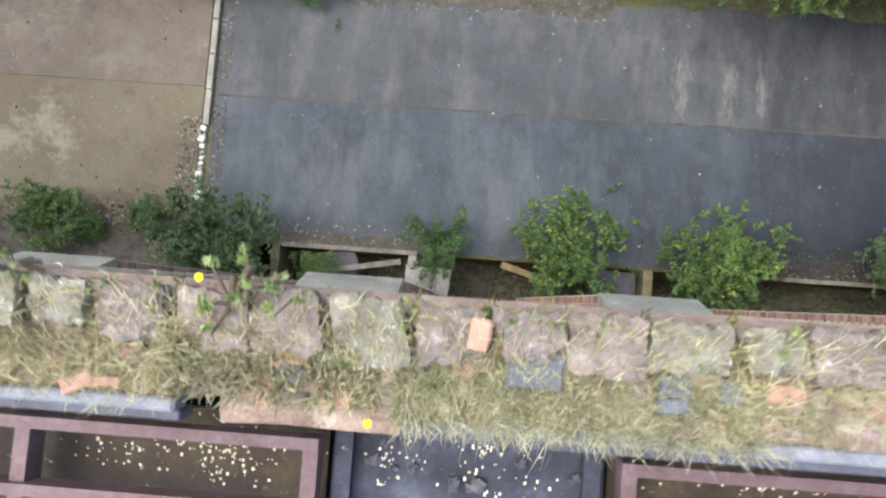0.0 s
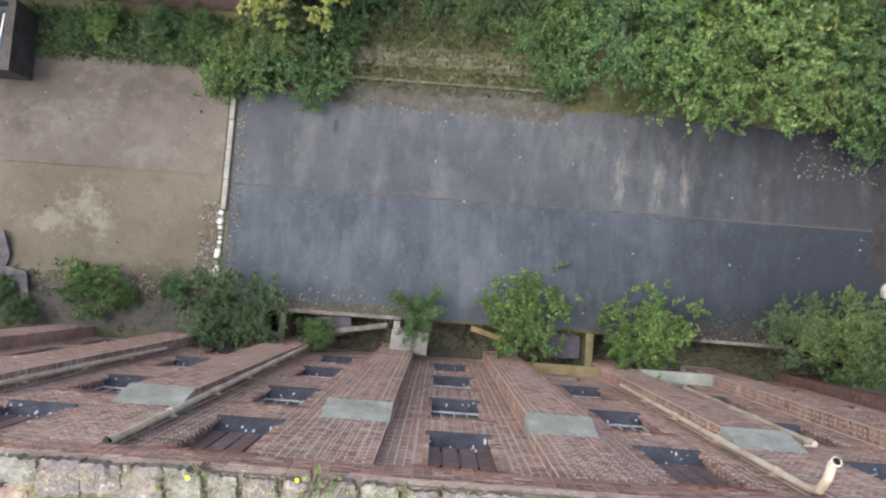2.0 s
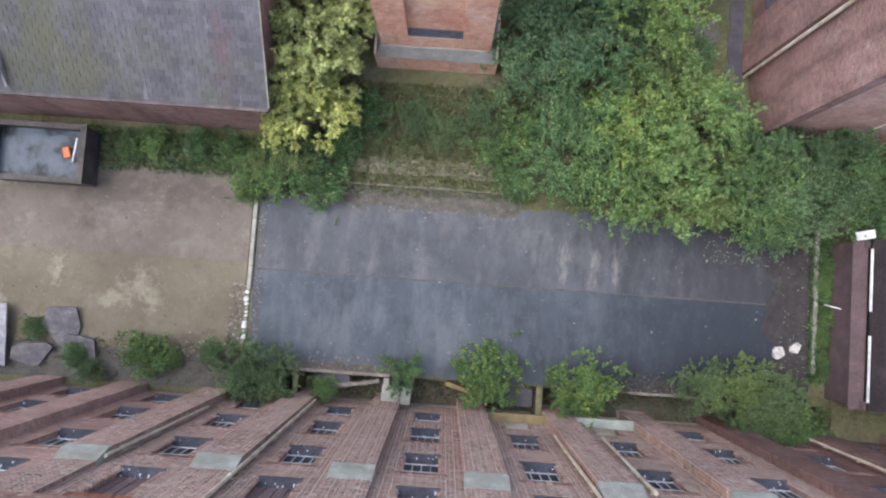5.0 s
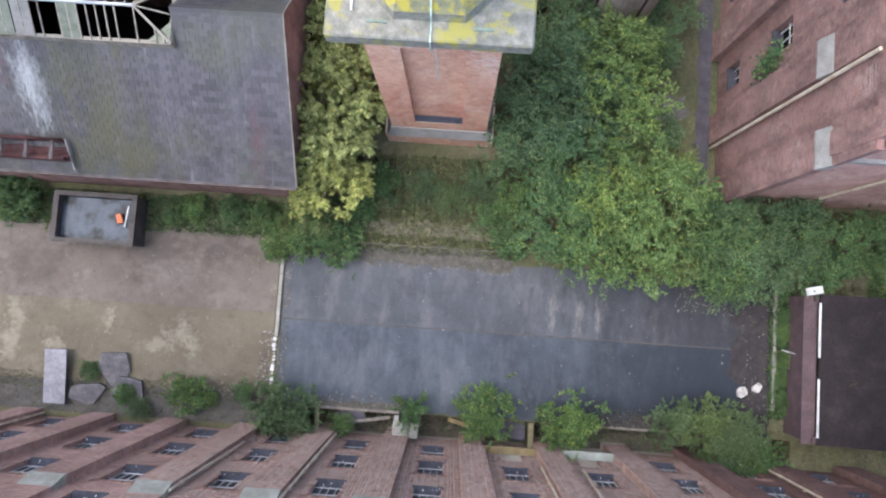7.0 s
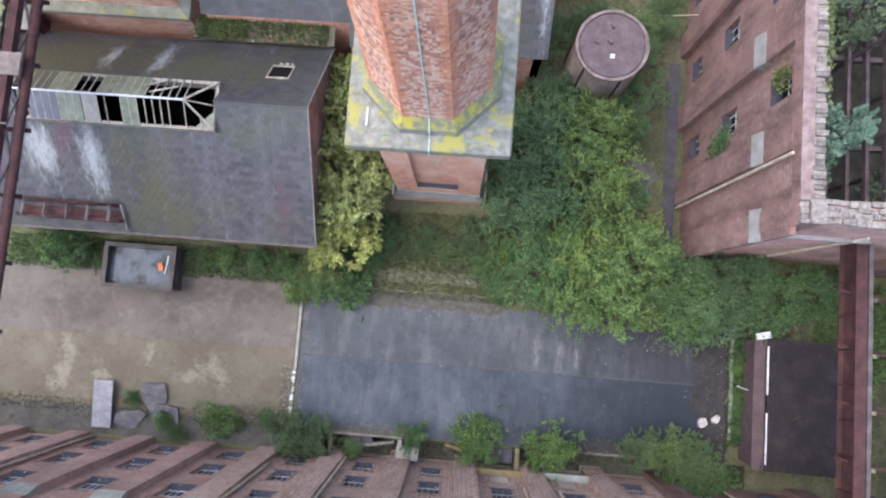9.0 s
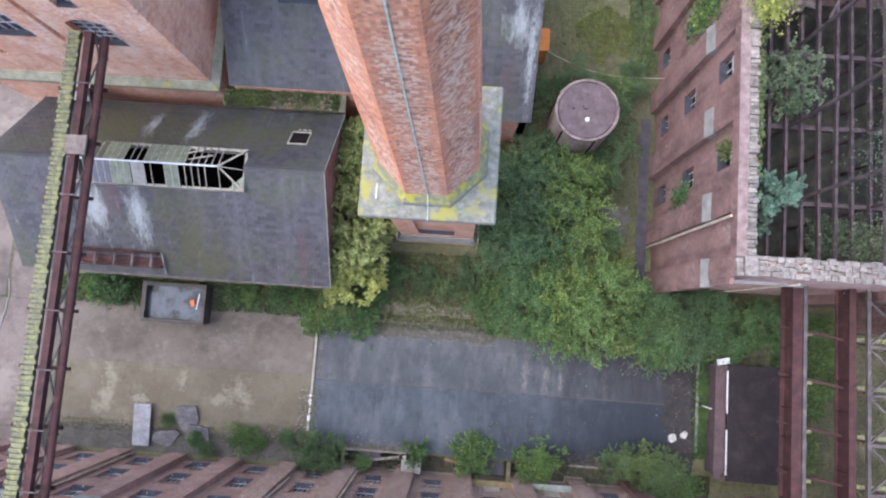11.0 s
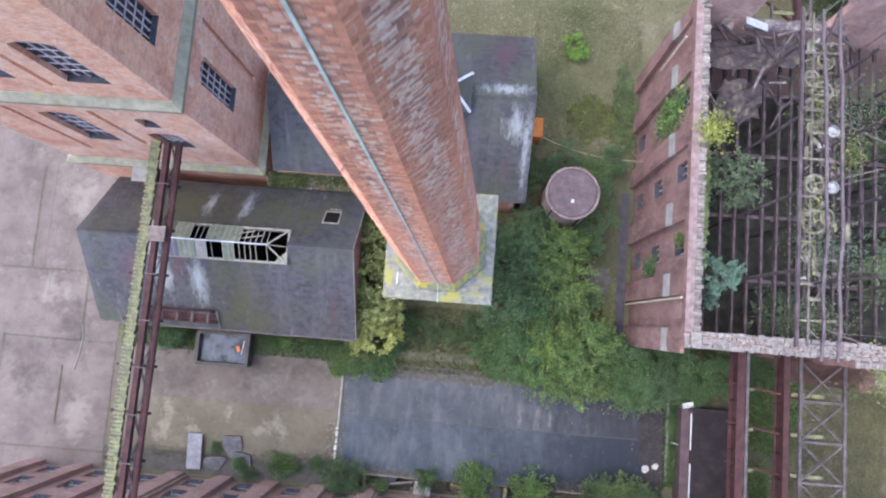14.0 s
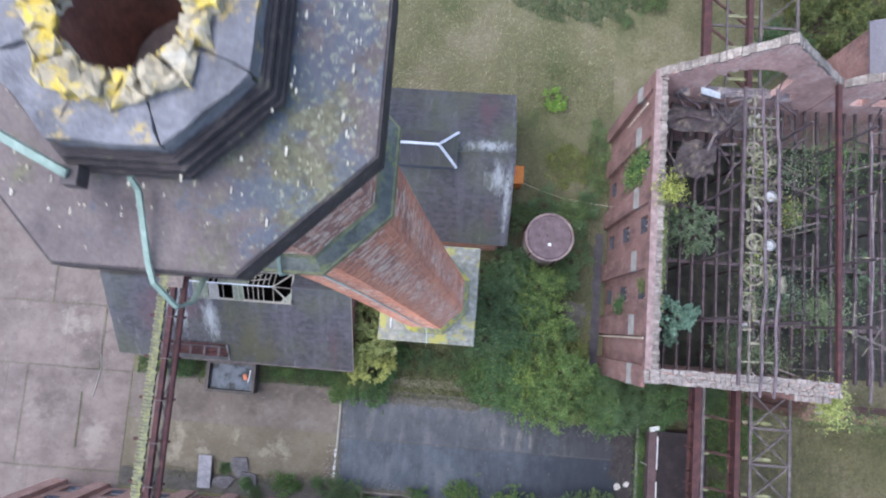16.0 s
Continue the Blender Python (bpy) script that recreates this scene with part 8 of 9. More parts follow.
wm, wnt, wb = nodes_of("sky_toned_water")
# Blue-grey noise patches: the sky's reflection put into the colour, with murky scum.
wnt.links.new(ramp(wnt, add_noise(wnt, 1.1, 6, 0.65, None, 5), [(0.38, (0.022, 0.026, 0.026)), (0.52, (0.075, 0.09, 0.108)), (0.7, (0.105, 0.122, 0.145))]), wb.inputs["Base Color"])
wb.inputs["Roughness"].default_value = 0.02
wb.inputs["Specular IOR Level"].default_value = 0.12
wb.inputs["IOR"].default_value = 1.33
bump(wnt, wb, add_noise(wnt, 3, 2), 0.02, 0.01)
part("water", B(-16.19, -13.06, 7.58, 9.39, 0.12, 0.86), wm, skip, "murky still rainwater with the sky's reflection in its colour")
thing("brick", B(-13.75, -13.5, 8.35, 8.75, 0.9, 1.02, Matrix.Rotation(0.3, 4, "Z"), 0.02), surface("orange_brick", (0.45, 0.15, 0.07), (0.36, 0.12, 0.06), scale=4), "orange brick standing out of the skip water", "brick")
thing("stick", beam(bmesh.new(), (-13.4, 8.2, 0.95), (-13.25, 9.1, 1.05), 0.05, 0.04), WHITE, "pale stick floating in the skip", "stick")

# ---- loose things on the ground ----
thing("board", B(-16.5, -15.55, 0.45, 2.8, 0.32, 0.37, Matrix.Rotation(0.01, 4, "Z") @ Matrix.Rotation(0.1, 4, "X")), surface("silver_ply", (0.2, 0.2, 0.215), (0.14, 0.14, 0.155), (0.25, 0.25, 0.265), scale=2, fine=10, rough=0.55), "silvery grey plywood sheet propped on rubble", "board")
SLAB = surface("dark_cracked_slab", (0.1, 0.095, 0.098), (0.06, 0.058, 0.062), (0.15, 0.143, 0.143), scale=3, fine=14)
for x, y, w, h, a, zz in ((-13.6, 2.15, 1.35, 1.4, 0.75, 0.12), (-12.9, 1.1, 1.25, 1.5, 0.5, 0.1), (-14.7, 0.95, 1.4, 1.0, 0.15, 0.1)):
    rr = random.Random(int(x * 100))
    out = []
    for k in range(7):
        th = k * math.tau / 7 + rr.uniform(-0.3, 0.3)
        rad = rr.uniform(0.75, 1.15)
        u, v_ = rad * w / 2 * math.cos(th) * 1.15, rad * h / 2 * math.sin(th) * 1.15
        out.append((x + u * math.cos(a) - v_ * math.sin(a), y + u * math.sin(a) + v_ * math.cos(a)))
    bm = prism(bmesh.new(), out, "z", zz, zz + 0.09)
    bmesh.ops.rotate(bm, verts=bm.verts, cent=(x, y, zz), matrix=Matrix.Rotation(0.1, 3, "X") @ Matrix.Rotation(rr.uniform(-0.12, 0.12), 3, "Y"))
    thing("broken_slab", bm, SLAB, "dark broken concrete slab tipped in the weeds", "slab", "broken slabs")
thing("hose", ribbon([(-24.9, 9.3, 0.05), (-24.75, 8.4, 0.05), (-24.85, 7.4, 0.05), (-25.1, 6.2, 0.05)], 0.05, 0.05), CONCRETE, "pale hose lying on the hardstanding", "hose")
BAG = surface("dirty_white_sheet", (0.4, 0.38, 0.35), (0.16, 0.15, 0.14), (0.5, 0.49, 0.45), scale=6, fine=20)
for x, y, a, s in ((13.45, 2.95, 0.5, 0.27), (14.1, 3.2, 0.9, 0.24)):
    bm = bmesh.new()
    rr = random.Random(int(x * 10))
    pts = [(s * rr.uniform(0.7, 1.2) * math.cos(k * math.tau / 9), s * rr.uniform(0.6, 1.0) * math.sin(k * math.tau / 9)) for k in range(9)]
    prism(bm, [(x + p * math.cos(a) - q * math.sin(a), y + p * math.sin(a) + q * math.cos(a)) for p, q in pts], "z", 0.03, 0.12)
    thing("torn_sheet", bm, BAG, "crumpled dirty white sheet on the asphalt", "sheet", "torn sheets")
cable = bmesh.new()
prev = None
for k in range(15):
    t = k / 14
    q = Vector((4.9 + 7.3 * t, 24.2 - 1.6 * t, 1.8 - 1.6 * math.sin(math.pi * t) + 0.6 * t))
    if prev is not None:
        bar(cable, prev, q, 0.02, 5)
    prev = q
thing("cable", cable, surface("pale_cable", (0.4, 0.36, 0.28), (0.3, 0.27, 0.2), scale=3), "pale slack cable from cabinet to wall", "cable")
thing("conduit", bar(bmesh.new(), (14.9, 4.9, 0.5), (15.4, 4.75, 0.9), 0.025, 6), WHITE, "thin pale conduit by the lean-to", "pipe")

# ---- behind the ruin: another girder bridge and roof ----
rear = base("girder_bridge", 17.5, 35, 0, "rusty girder bridge behind the ruin", "gantry", "gantries")
for x, w in ((15.9, 0.5), (18.6, 0.3), (19.3, 0.16), (21.6, 0.16), (17.2, 0.1)):
    part("girder", beam(bmesh.new(), (x, 28.95, 8.2), (x, 48, 8.2), w, 0.5 if w > 0.2 else 0.16), RUST if w > 0.2 else GREYIRON, rear)
for k, y in enumerate(np.arange(29.6, 47, 2.1)):
    part("cross_bar", beam(bmesh.new(), (15.9, y, 8.0), (21.6, y, 8.0), 0.14, 0.1), GREYIRON, rear)
    part("brace", beam(bmesh.new(), (19.3, y, 8.1), (21.6, y + 2.1, 8.1), 0.08, 0.05), GREYIRON, rear)
    part("brace", beam(bmesh.new(), (18.6, y, 8.02), (15.9, y + 2.1, 8.02), 0.14, 0.1), RUST, rear)
    part("lichened_clip", B(17.2, 19.3, y + 0.5, y + 0.7, 8.06, 8.16), MOSS, rear)
far_house = base("malting_house", 29, 36, 0, "slate-roofed malting house behind the ruin", "building")
part("wall", B(24.4, 36, 29.3, 32.6, 0, 11.5), BRICK_R, far_house)
part("roof", prism(bmesh.new(), [(24.1, 11.5), (30.2, 15.6), (36.3, 11.5), (36.3, 11.4), (24.1, 11.4)], "y", 29.1, 32.8), SLATE_PALE, far_house)
north = base("malting_house", 5, 58, 0, "far brick malting house closing the yard", "building")
part("wall", B(-30, 40, 52, 64, 0, 12), BRICK, north)
part("roof", prism(bmesh.new(), [(51.7, 12), (58, 16), (64.3, 12), (64.3, 11.9), (51.7, 11.9)], "x", -30.2, 40.2), SLATE_PALE, north)


# ---- planting ----
RNG = random.Random(77)
low_a = make_shrub("bramble_bush", 1.1, 1.0, 1.25, 8600, 0.105, LEAF_A, 1, "dense green bramble bush", clumps=38, spread=0.21, hollow=0.12)
low_b = make_shrub("elder_bush", 1.05, 0.98, 1.3, 9500, 0.09, LEAF_E, 2, "dark green elder bush", clumps=40, spread=0.2, hollow=0.12)
mid_a = make_shrub("goat_willow", 1.9, 1.8, 4.2, 14500, 0.13, LEAF_A, 3, "overgrown green sallow with yellow leaves", "tree", clumps=46, spread=0.17)
mid_d = make_shrub("goat_willow", 1.8, 1.7, 4.3, 13000, 0.125, leaf_mat("light_sallow_leaf", (0.075, 0.125, 0.04), (0.145, 0.21, 0.066), (0.24, 0.315, 0.1), (0.38, 0.38, 0.09)), 23, "light yellow-green sallow in the thicket", "tree", clumps=42, spread=0.17)
mid_b = make_shrub("elder_tree", 1.8, 1.9, 3.4, 14500, 0.12, LEAF_B, 4, "dark green elder tree in the thicket", "tree", clumps=44, spread=0.17)
mid_c = make_shrub("buddleia", 1.6, 1.6, 3.2, 13000, 0.13, LEAF_C, 5, "yellow-green buddleia in the thicket", "tree", clumps=36, spread=0.18)
syc = make_shrub("sycamore", 1.5, 1.8, 4.6, 11000, 0.17, LEAF_D, 6, "pale yellowing sycamore beside the chimney", "tree", clumps=56, spread=0.17)
grey_t = make_shrub("grey_willow", 1.7, 1.7, 9.4, 9000, 0.17, LEAF_G, 7, "grey-green willow growing inside the ruin", "tree", clumps=40, spread=0.2, low=0.62)
ruin_elder = make_shrub("elder_tree", 1.25, 1.1, 11.6, 7000, 0.2, leaf_mat("blue_green_leaf", (0.09, 0.15, 0.105), (0.155, 0.24, 0.165), (0.26, 0.35, 0.25)), 17, "blue-green elder growing inside the ruin", "tree", clumps=34, spread=0.2, low=0.7)
lime_b = make_shrub("lime_green_bush", 0.72, 0.66, 0.6, 3000, 0.15, LEAF_L, 8, "bright lime-green plant on the grass", "plant", clumps=14)
first = {}


def plant(p, x, y, s=1.0, z=0.0, sz=None, label=""):
    """The first call moves the pattern plant itself, later ones copy it."""
    m = Matrix.Translation((x, y, z)) @ Matrix.Rotation(RNG.uniform(0, math.tau), 4, "Z") @ Matrix.Diagonal((s, s, sz or s, 1))
    if p not in first:
        first[p] = True
        p.matrix_basis = m
        ob = p
    else:
        ob = copy_thing(p, Matrix())
        ob.matrix_basis = m
    if label:
        tagged(ob, label=label)
    return ob


for p, x, y, s in ((low_a, -10.2, 1.35, 0.78), (low_b, -6.5, 0.95, 1.1), (low_b, -5.5, 0.95, 1.05), (low_a, -3.55, 0.5, 0.45), (low_a, 2.5, 1.3, 1.1), (low_a, 6.1, 1.3, 1.1), (low_b, 10.4, 1.5, 0.95), (low_b, 11.7, 1.5, 1.1), (low_b, 12.6, 1.5, 1.1), (low_b, 13.1, 0.8, 1.1), (low_a, 12.6, 0.1, 0.9), (low_a, 14.0, 0.2, 0.9), (low_b, -12.2, 0.6, 0.5), (low_a, -9.3, 1.1, 0.35), (low_a, -12.9, 1.0, 0.45), (low_a, -14.6, 2.0, 0.4), (low_a, -7.8, 1.6, 0.42), (low_a, -18.6, 9.3, 1.0), (low_a, -19.4, 9.2, 0.8)):
    plant(p, x, y, s)
for x, y, s in ((-6.2, 8.3, 0.9), (-5.2, 8.6, 1.0), (-4.3, 8.2, 0.9), (-6.9, 7.9, 0.6), (-10.6, 9.2, 0.6), (-9.0, 9.3, 0.55), (-7.7, 9.2, 0.6), (-11.6, 9.0, 0.45), (3.2, 8.8, 0.7), (2.2, 9.7, 0.7), (0.6, 10.4, 0.7), (-0.8, 10.8, 0.7), (-2.6, 10.8, 0.8), (-3.6, 9.6, 0.7), (1.7, 11.2, 0.8), (3.4, 10.6, 0.9)):
    plant(low_a if y < 9 else RNG.choice((low_a, low_a, low_b)), x, y, s)
for x, y, s in ((-5.1, 9.2, 0.5), (-6.0, 8.7, 0.4)):
    plant(mid_c, x, y, s)
for x, y, s in ((4.9, 9.4, 0.8), (6.3, 8.8, 0.8), (8.1, 8.6, 0.95), (9.6, 8.9, 0.85), (6.8, 10.5, 0.9), (8.7, 10.5, 1.05), (5.2, 11.6, 0.8), (7.4, 12.2, 0.85), (9.6, 12.2, 0.6), (10.8, 9.8, 0.7)):
    plant(mid_d if (x, y) in ((6.8, 10.5), (8.7, 10.5), (8.1, 8.6)) else RNG.choice((mid_a, mid_a, mid_a, mid_c)), x, y, s)
for x, y, s in ((3.6, 12.6, 0.9), (4.9, 13.6, 1.0), (3.7, 15.0, 0.85), (5.4, 15.6, 1.0), (7.2, 14.2, 0.95), (8.3, 13.4, 0.7), (6.9, 16.4, 0.9), (8.3, 17.0, 0.65), (4.2, 17.2, 0.8), (9.2, 18.6, 0.55), (9.4, 20.6, 0.55), (5.1, 18.3, 0.7), (8.9, 22.0, 0.6), (7.0, 22.6, 0.55), (5.4, 21.7, 0.5), (10.1, 22.9, 0.5)):
    plant(mid_d if (x, y) in ((6.9, 16.4), (7.2, 14.2)) else mid_b, x, y, s)
for x, y, s in ((11.4, 8.6, 0.75), (12.4, 9.2, 0.85), (13.6, 8.4, 0.75), (14.6, 9.4, 0.8), (13.2, 10.2, 0.6), (15.8, 9.0, 0.7), (17.4, 9.3, 0.65), (12.2, 7.7, 0.6), (19.2, 9.9, 0.5)):
    plant(RNG.choice((mid_b, mid_a, mid_b)), x, y, s)
for x, y, s in ((-4.5, 10.3, 0.8), (-4.5, 12.1, 1.0), (-4.55, 14.0, 1.05), (-4.6, 15.9, 1.02), (-4.5, 17.6, 0.95), (-4.8, 11.1, 0.8), (-4.9, 13.0, 0.85), (-5.0, 15.0, 0.85), (-4.9, 16.9, 0.85)):
    plant(syc, x, y, s)
for x, y, s in ((15.3, 20.4, 0.9), (19.2, 13.3, 0.85), (24.0, 15.5, 0.8), (24.6, 22.5, 0.8), (26.5, 18.5, 0.9)):
    plant(grey_t, x, y, s, 0.08, 1.08 if x < 16 else 0.85)
plant(ruin_elder, 13.9, 14.8, 1.0, 0.08)
plant(lime_b, 7.55, 31.2, 1.35)
for x, y, s in ((26.0, 37.0, 1.3), (29.0, 38.4, 1.4), (24.6, 40.2, 1.2), (31.5, 36.2, 1.3), (27.6, 41.5, 1.4)):
    plant(mid_c, x, y, s, 0.0, s * 1.2, "yellow-green buddleia behind the ruin")
for x, y, s in ((23.2, 35.2, 1.0), (29.4, 34.6, 1.0), (33.4, 38.6, 1.3)):
    plant(mid_b, x, y, s)
for x, y, s in ((14.6, 39.4, 0.9), (13.2, 41.2, 1.1), (10.6, 41.0, 1.0), (7.6, 41.6, 1.0), (12.6, 37.6, 0.5), (4.6, 41.2, 0.9), (1.8, 42.0, 1.0)):
    plant(low_b, x, y, s, 0.0, s * 0.6)
for x, y, s in ((15.1, 4.5, 0.35), (15.05, 3.6, 0.3), (15.0, 5.6, 0.35), (15.05, 6.4, 0.35), (15.0, 2.7, 0.35)):
    plant(low_a, x, y, s)

# tangled growth along the conveyor and on the beams of the ruin
RNG2 = np.random.default_rng(303)
for x, y, z, n, sp, mat_ in ((16.5, 22.4, 14.6, 420, (0.5, 0.9, 0.15), LEAF_C), (16.5, 17.6, 14.6, 420, (0.5, 1.0, 0.15), LEAF_C), (16.6, 24.6, 14.6, 350, (0.5, 0.7, 0.15), LEAF_O), (16.4, 15.4, 14.6, 250, (0.5, 0.7, 0.15), LEAF_O), (18.6, 20.6, 13.6, 420, (0.3, 0.45, 0.4), LEAF_C), (21.0, 24.5, 9.2, 900, (0.9, 1.0, 0.6), LEAF_G), (23.6, 25.0, 9.5, 1200, (1.1, 1.0, 0.7), LEAF_A), (20.2, 17.0, 9.0, 1000, (1.0, 0.9, 0.6), LEAF_G), (23.2, 15.8, 9.2, 900, (0.9, 0.8, 0.5), LEAF_G), (18.8, 13.0, 9.4, 700, (1.0, 0.6, 0.6), LEAF_G), (19.4, 12.9, 9.2, 900, (1.0, 0.5, 0.5), LEAF_O)):
    v, f = leaf_cloud(np.array([x, y, z]) + RNG2.normal(size=(n, 3)) * np.array(sp), 0.14, RNG2, long=2.2)
    tagged(data_object("creeper", v, f, mat_), "straggling growth over the ruin's fallen steelwork", "climber", "", "stuff")

# fern-like sprays by the trench
fern = base("spiky_weed", -0.5, 1.2, 0, "spiky upright weed with narrow leaves", "plant")
rng = np.random.default_rng(14)
pts = []
for k in range(22):
    a = rng.uniform(0, math.tau)
    r, h = rng.uniform(0.35, 1.1), rng.uniform(0.5, 1.3)
    for t in np.linspace(0.12, 1, 30):
        for s in range(5):
            pts.append((-0.55 + r * t * math.cos(a) + rng.normal(0, 0.05), 1.35 + r * t * math.sin(a) + rng.normal(0, 0.05), h * t * (1.2 - 0.3 * t)))
    part("stem", bar(bmesh.new(), (-0.5, 1.2, 0), (-0.55 + r * math.cos(a), 1.35 + r * math.sin(a), h * 0.9), 0.012, 5, 0.004), BARK, fern)
v, f = leaf_cloud(np.array(pts), 0.1, rng, long=3.2)
under(data_object("leaves", v, f, LEAF_A), fern)

# grass and weeds
grass_patch("grass", -6.5, 4, 7.95, 12.3, 9000, 0.2, LEAF_O, 25, "dull olive weeds behind the asphalt")
grass_patch("grass", -6.5, 4, 7.95, 12.3, 6000, 0.24, LEAF_C, 5, "green weeds and grass behind the asphalt")
grass_patch("grass", -12, 12, 30, 44, 26000, 0.14, STRAW, 6, "dry pale meadow grass")


def patch_shape(cx, cy, rx, ry):
    """Inside an oval whose edge wanders."""
    return lambda x, y: ((x - cx) / rx) ** 2 + ((y - cy) / ry) ** 2 < 0.75 + 0.35 * np.sin(x * 3.1 + y * 1.7) * np.cos(y * 2.3 - x)


grass_patch("grass", 2.0, 15.6, 36.6, 43, 9000, 0.3, LEAF_E, 41, "rank green grass at the meadow's edge", shape=patch_shape(9.0, 39.8, 6.6, 2.8), lean=0.8)
grass_patch("grass", 10.2, 11.8, 23.0, 30.5, 2600, 0.22, LEAF_A, 42, "green weeds along the ruin's foot", shape=patch_shape(11.0, 26.6, 0.9, 3.8), lean=0.8)
grass_patch("grass", 7.0, 10.6, 24.0, 28.0, 4200, 0.2, LEAF_C, 43, "yellow-green weeds in the meadow", shape=patch_shape(8.8, 26.0, 1.8, 1.9), lean=0.8)
grass_patch("grass", 4.5, 12, 22, 34, 12000, 0.16, LEAF_C, 7, "green meadow grass")
grass_patch("grass", -22, -5.3, 0.1, 1.2, 1300, 0.14, LEAF_O, 33, "dull weeds along the wall foot")
grass_patch("grass", -5.0, 15.5, -0.1, 1.0, 3000, 0.25, LEAF_B, 8, "weeds in the trench", z=-1.5)
grass_patch("grass", -22, -6.9, 1.1, 1.75, 2500, 0.14, LEAF_O, 9, "weeds at the edge of the concrete yard")
grass_patch("grass", -22, -5.5, 8.2, 9.8, 9000, 0.22, LEAF_A, 10, "weeds below the boiler house wall")
grass_patch("grass", -11.0, -9.4, 19.0, 19.6, 1800, 0.16, LEAF_D, 11, "yellow-green moss in the valley gutter", z=4.5)
grass_patch("grass", -11.6, -5.6, 18.95, 19.8, 2600, 0.3, LEAF_C, 12, "green weeds in the valley gutter", z=4.5)
scatter("rubble", "broken brick and chips in the valley gutter", 160, [(-9.2, -6.0, 19.0, 19.8)], 0.09, [rubble[0], rubble[1], CRUMBW], 57, 4.5)
grass_patch("grass", 15, 34, 0.5, 9.5, 16000, 0.16, LEAF_O, 13, "rough grass under the girder bridge")
grass_patch("grass", 18.8, 23.5, 3.6, 10.6, 7000, 0.3, LEAF_A, 45, "rank green weeds under the girder bridge", shape=patch_shape(20.6, 7.6, 2.6, 3.4), lean=0.8)
grass_patch("grass", 19.0, 21.6, 1.2, 4.2, 2600, 0.3, LEAF_E, 46, "rank green weeds by the lean-to", shape=patch_shape(20.2, 2.6, 1.3, 1.5), lean=0.8)
grass_patch("grass", 14.6, 15.3, 2, 7.5, 3400, 0.3, LEAF_A, 15, "green weeds between kerb and lean-to")
grass_patch("grass", 7.0, 14.5, 1.1, 1.9, 3500, 0.1, LEAF_O, 27, "brown-green weeds and litter along the asphalt")
# dry grass and weeds on the wall top
grass_patch("dry_grass", 1.6, 4.6, -0.62, -0.3, 2200, 0.1, STRAW, 24, "sparse dry grass on the wall top", z=12.63, lean=0.7, thin=0.4)
grass_patch("dry_grass", -0.3, 1.6, -0.68, -0.36, 8000, 0.11, STRAW, 16, "dry straw-coloured grass on the wall top", z=12.63, lean=0.6, thin=0.4)
grass_patch("dry_grass", -4.2, -1.5, -0.66, -0.33, 2600, 0.11, STRAW, 17, "dry straw-coloured grass on the wall top", z=12.63, lean=0.6, thin=0.4)
grass_patch("dry_grass", -1.55, -0.4, -0.6, -0.2, 1500, 0.1, STRAW, 18, "dry tufts between coping stones", z=12.68)
grass_patch("dry_grass", -4.2, 4.6, -0.36, -0.05, 3200, 0.08, STRAW, 21, "thin dry grass over the coping stones", z=12.74, lean=0.7, thin=0.35)
grass_patch("moss_tuft", -4.2, 4.6, -0.5, 0.0, 500, 0.06, LEAF_C, 22, "green moss tufts on the coping stones", z=12.72, lean=0.5, thin=0.6)
grass_patch("dry_grass", -4.2, 4.6, -0.5, -0.3, 4000, 0.1, STRAW, 23, "dry straw over the back of the coping", z=12.68, lean=0.7, thin=0.35)
tufts = ((-2.75, -0.1, 0.16), (-3.1, -0.05, 0.13), (-0.9, -0.06, 0.18), (-1.6, -0.1, 0.14), (1.7, -0.1, 0.14), (2.2, -0.12, 0.12), (2.9, -0.1, 0.14), (0.45, -0.05, 0.13), (-3.4, -0.4, 0.14), (-0.1, -0.42, 0.12), (-1.15, -0.02, 0.3), (-0.25, -0.1, 0.14), (0.22, -0.12, 0.14), (-1.9, -0.05, 0.12), (-2.35, 0.0, 0.16), (0.7, -0.1, 0.12), (-1.05, 0.0, 0.22), (1.25, -0.2, 0.12), (-0.6, -0.35, 0.1))
weed = make_shrub("wall_weed", 0.1, 0.1, 0.16, 260, 0.022, leaf_mat("pale_weed_leaf", (0.12, 0.16, 0.06), (0.22, 0.27, 0.1), (0.33, 0.37, 0.17)), 19, "small green weed rooted in the wall top", "plant", clumps=7, stems=3)
for k, (x, y, s) in enumerate(tufts):
    plant(weed, x, y, s / 0.14, 12.64)
for x, y, z in ((-2.42, -0.02, 12.9), (-1.32, 0.02, 12.85), (-0.42, -0.66, 12.75)):
    fl = base("dandelion", x, y, z - 0.1, "yellow dandelion flower on the wall top", "flower", "dandelions")
    bm = bmesh.new()
    for k in range(12):
        a = k * math.tau / 12
        beam(bm, (x, y, z), (x + 0.022 * math.cos(a), y + 0.022 * math.sin(a), z + 0.006), 0.012, 0.004)
    part("petals", bm, YELLOW, fl)
    part("stalk", bar(bmesh.new(), (x, y, z - 0.2), (x, y, z), 0.003, 5), LEAF_C, fl)
stalk = bmesh.new()
bar(stalk, (0.3, -0.3, 12.65), (0.33, 0.0, 13.35), 0.004, 5, 0.003)
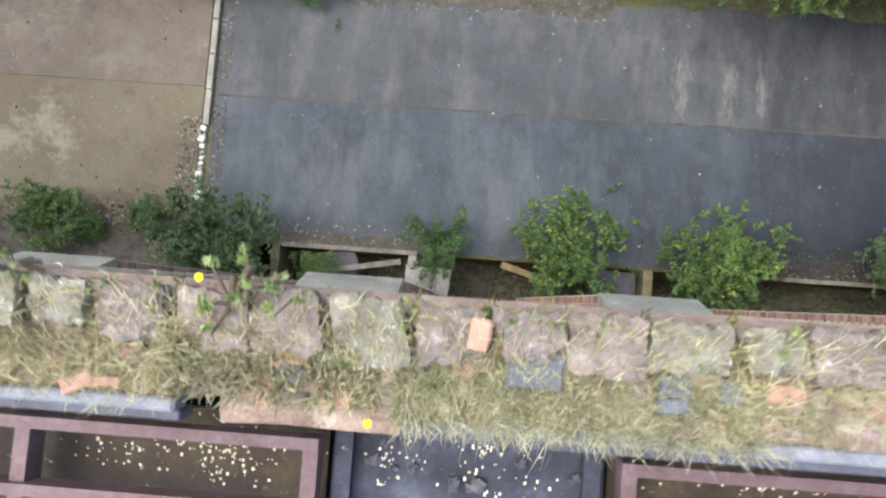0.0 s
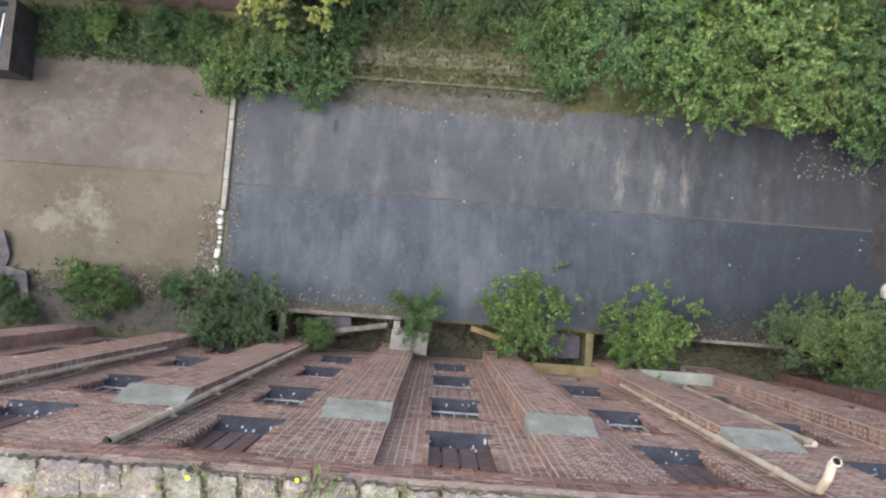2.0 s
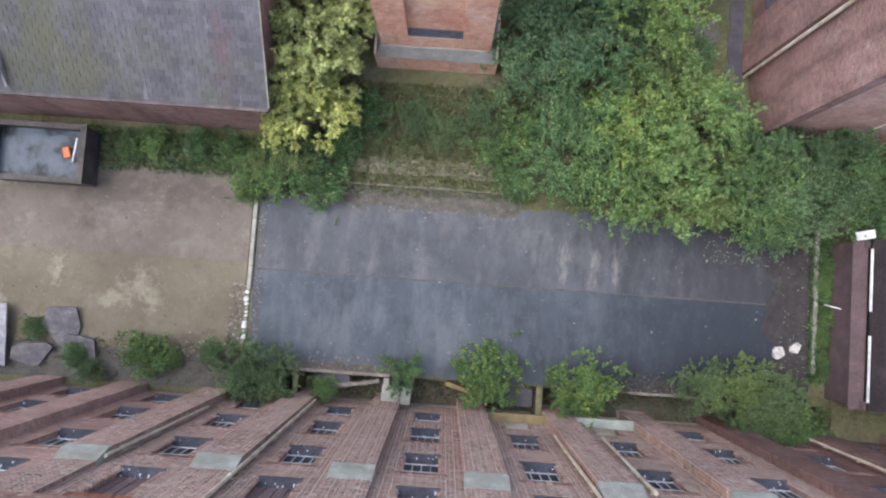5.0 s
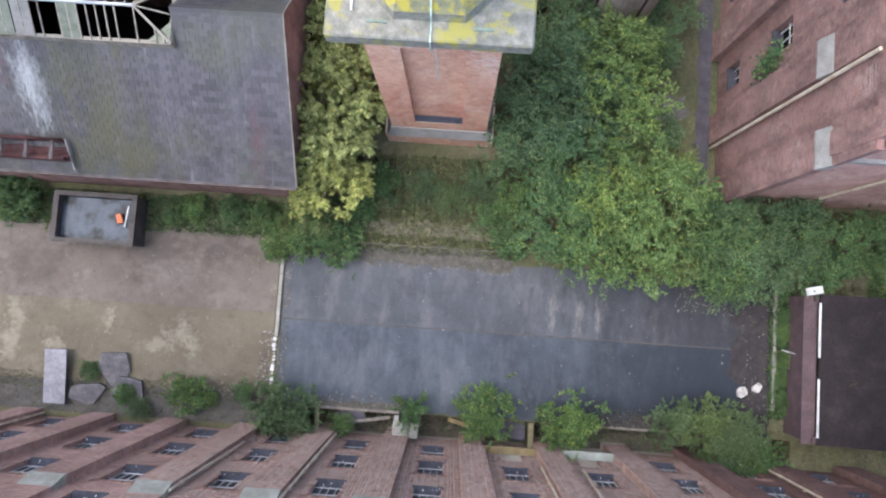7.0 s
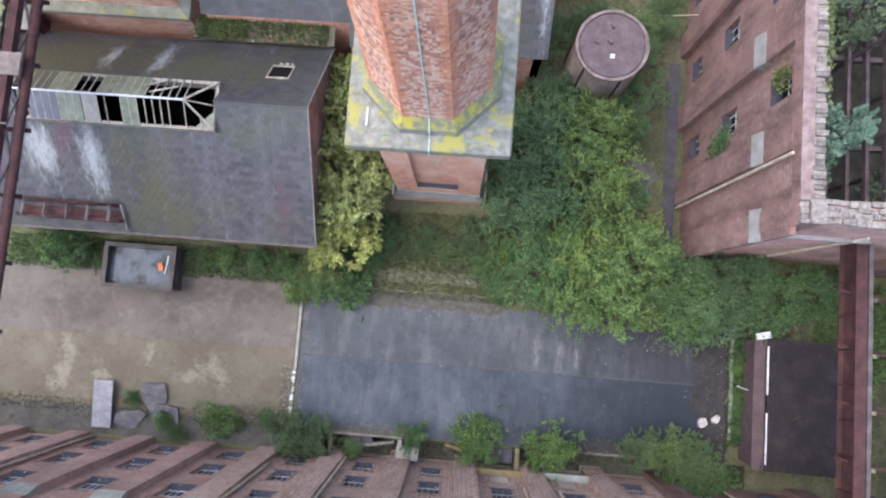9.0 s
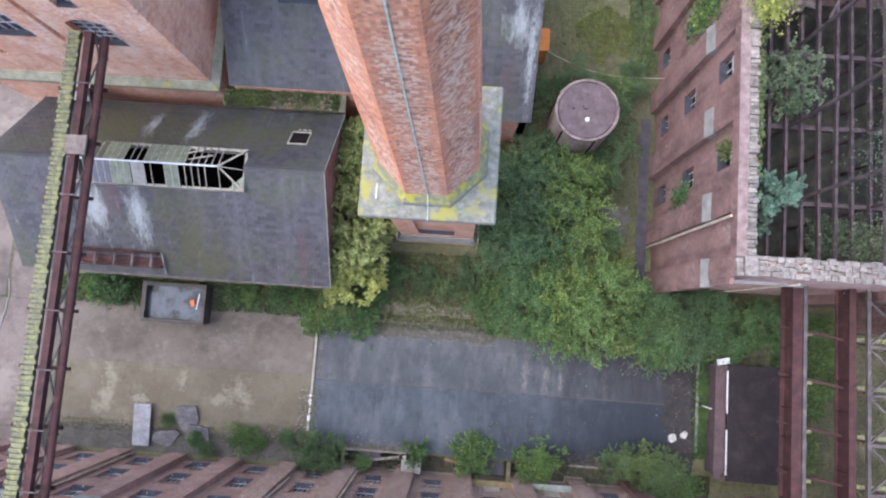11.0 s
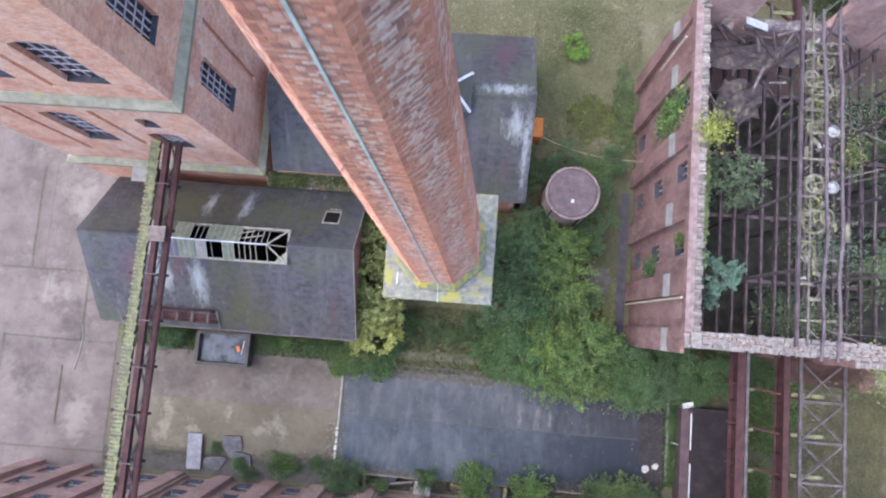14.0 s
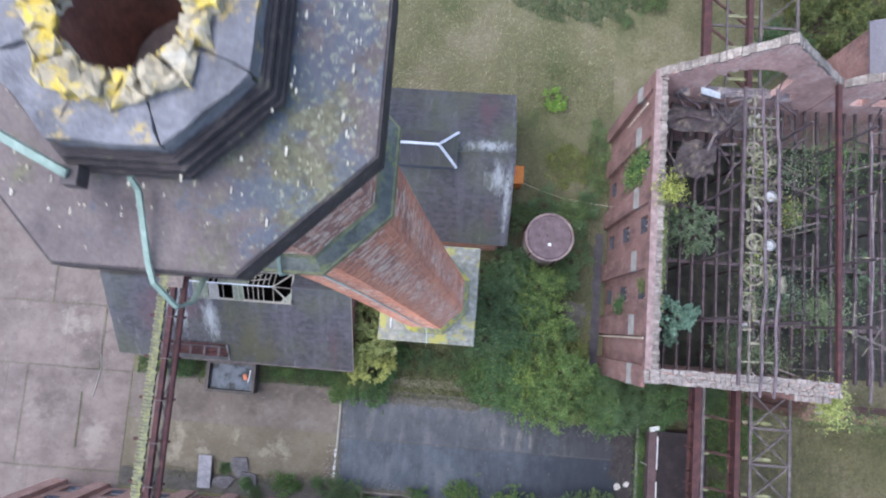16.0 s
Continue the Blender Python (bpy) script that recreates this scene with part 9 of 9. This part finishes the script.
thing("dry_stalk", stalk, STRAW, "long dry grass stalk rising from the wall", "plant")
# ivy and climbers on the ruin
for x, y, z, n, sp, mat_, lab in ((11.82, 23.9, 8.2, 1900, (0.12, 0.5, 1.2), LEAF_A, "ivy hanging on the ruin's side wall"), (11.9, 15.6, 5.0, 520, (0.14, 0.28, 0.45), LEAF_A, "green plant growing from a window"), (12.0, 16.6, 10.2, 240, (0.15, 0.25, 0.3), LEAF_C, "weed growing from a window"), (12.75, 21.8, 12.4, 800, (0.42, 0.42, 0.35), leaf_mat("yellow_shrub_leaf", (0.19, 0.2, 0.045), (0.33, 0.33, 0.07), (0.46, 0.44, 0.12)), "yellow-green shrub on the wall top"), (12.58, 18.3, 12.0, 900, (0.06, 1.5, 0.1), LEAF_C, "yellow moss and weeds along the wall top"), (22.6, 10.6, 10.4, 1600, (0.45, 0.6, 0.5), LEAF_D, "bright green creeper on the broken wall end"), (25.5, 9.6, 8.1, 1500, (1.9, 0.3, 0.25), LEAF_C, "bright green creeper along the annexe wall")):
    rng = np.random.default_rng(int(y * 10))
    v, f = leaf_cloud(np.array([x, y, z]) + rng.normal(size=(n, 3)) * np.array(sp), 0.15, rng)
    tagged(data_object("creeper", v, f, mat_), lab, "climber", "", "stuff")

# weeds in the joints of the hardstanding
for k, (x0, x1, y0, y1) in enumerate(((-36, -22.4, 0.86, 1.04), (-36, -22.4, 8.12, 8.28), (-36, -22.4, 12.8, 13.0), (-22.5, -22.2, -1, 13), (-30.4, -30.2, 1, 8.2), (-26.0, -25.85, 2.5, 6.5), (-25.0, -24.8, 8.2, 12.9), (-29.2, -29.0, 13, 20))):
    grass_patch("grass", x0, x1, y0, y1, 700, 0.1, LEAF_C, 90 + k, "weeds in the concrete joints")

# moss and tufts in the gaps of the coping
for k, x in enumerate(JOINTS[4:26]):
    grass_patch("moss_tuft", x - 0.03, x + 0.03, -0.34, 0.02, 60, 0.06, LEAF_C if k % 3 else STRAW, 120 + k, "moss and dry tufts between coping stones", z=12.62)
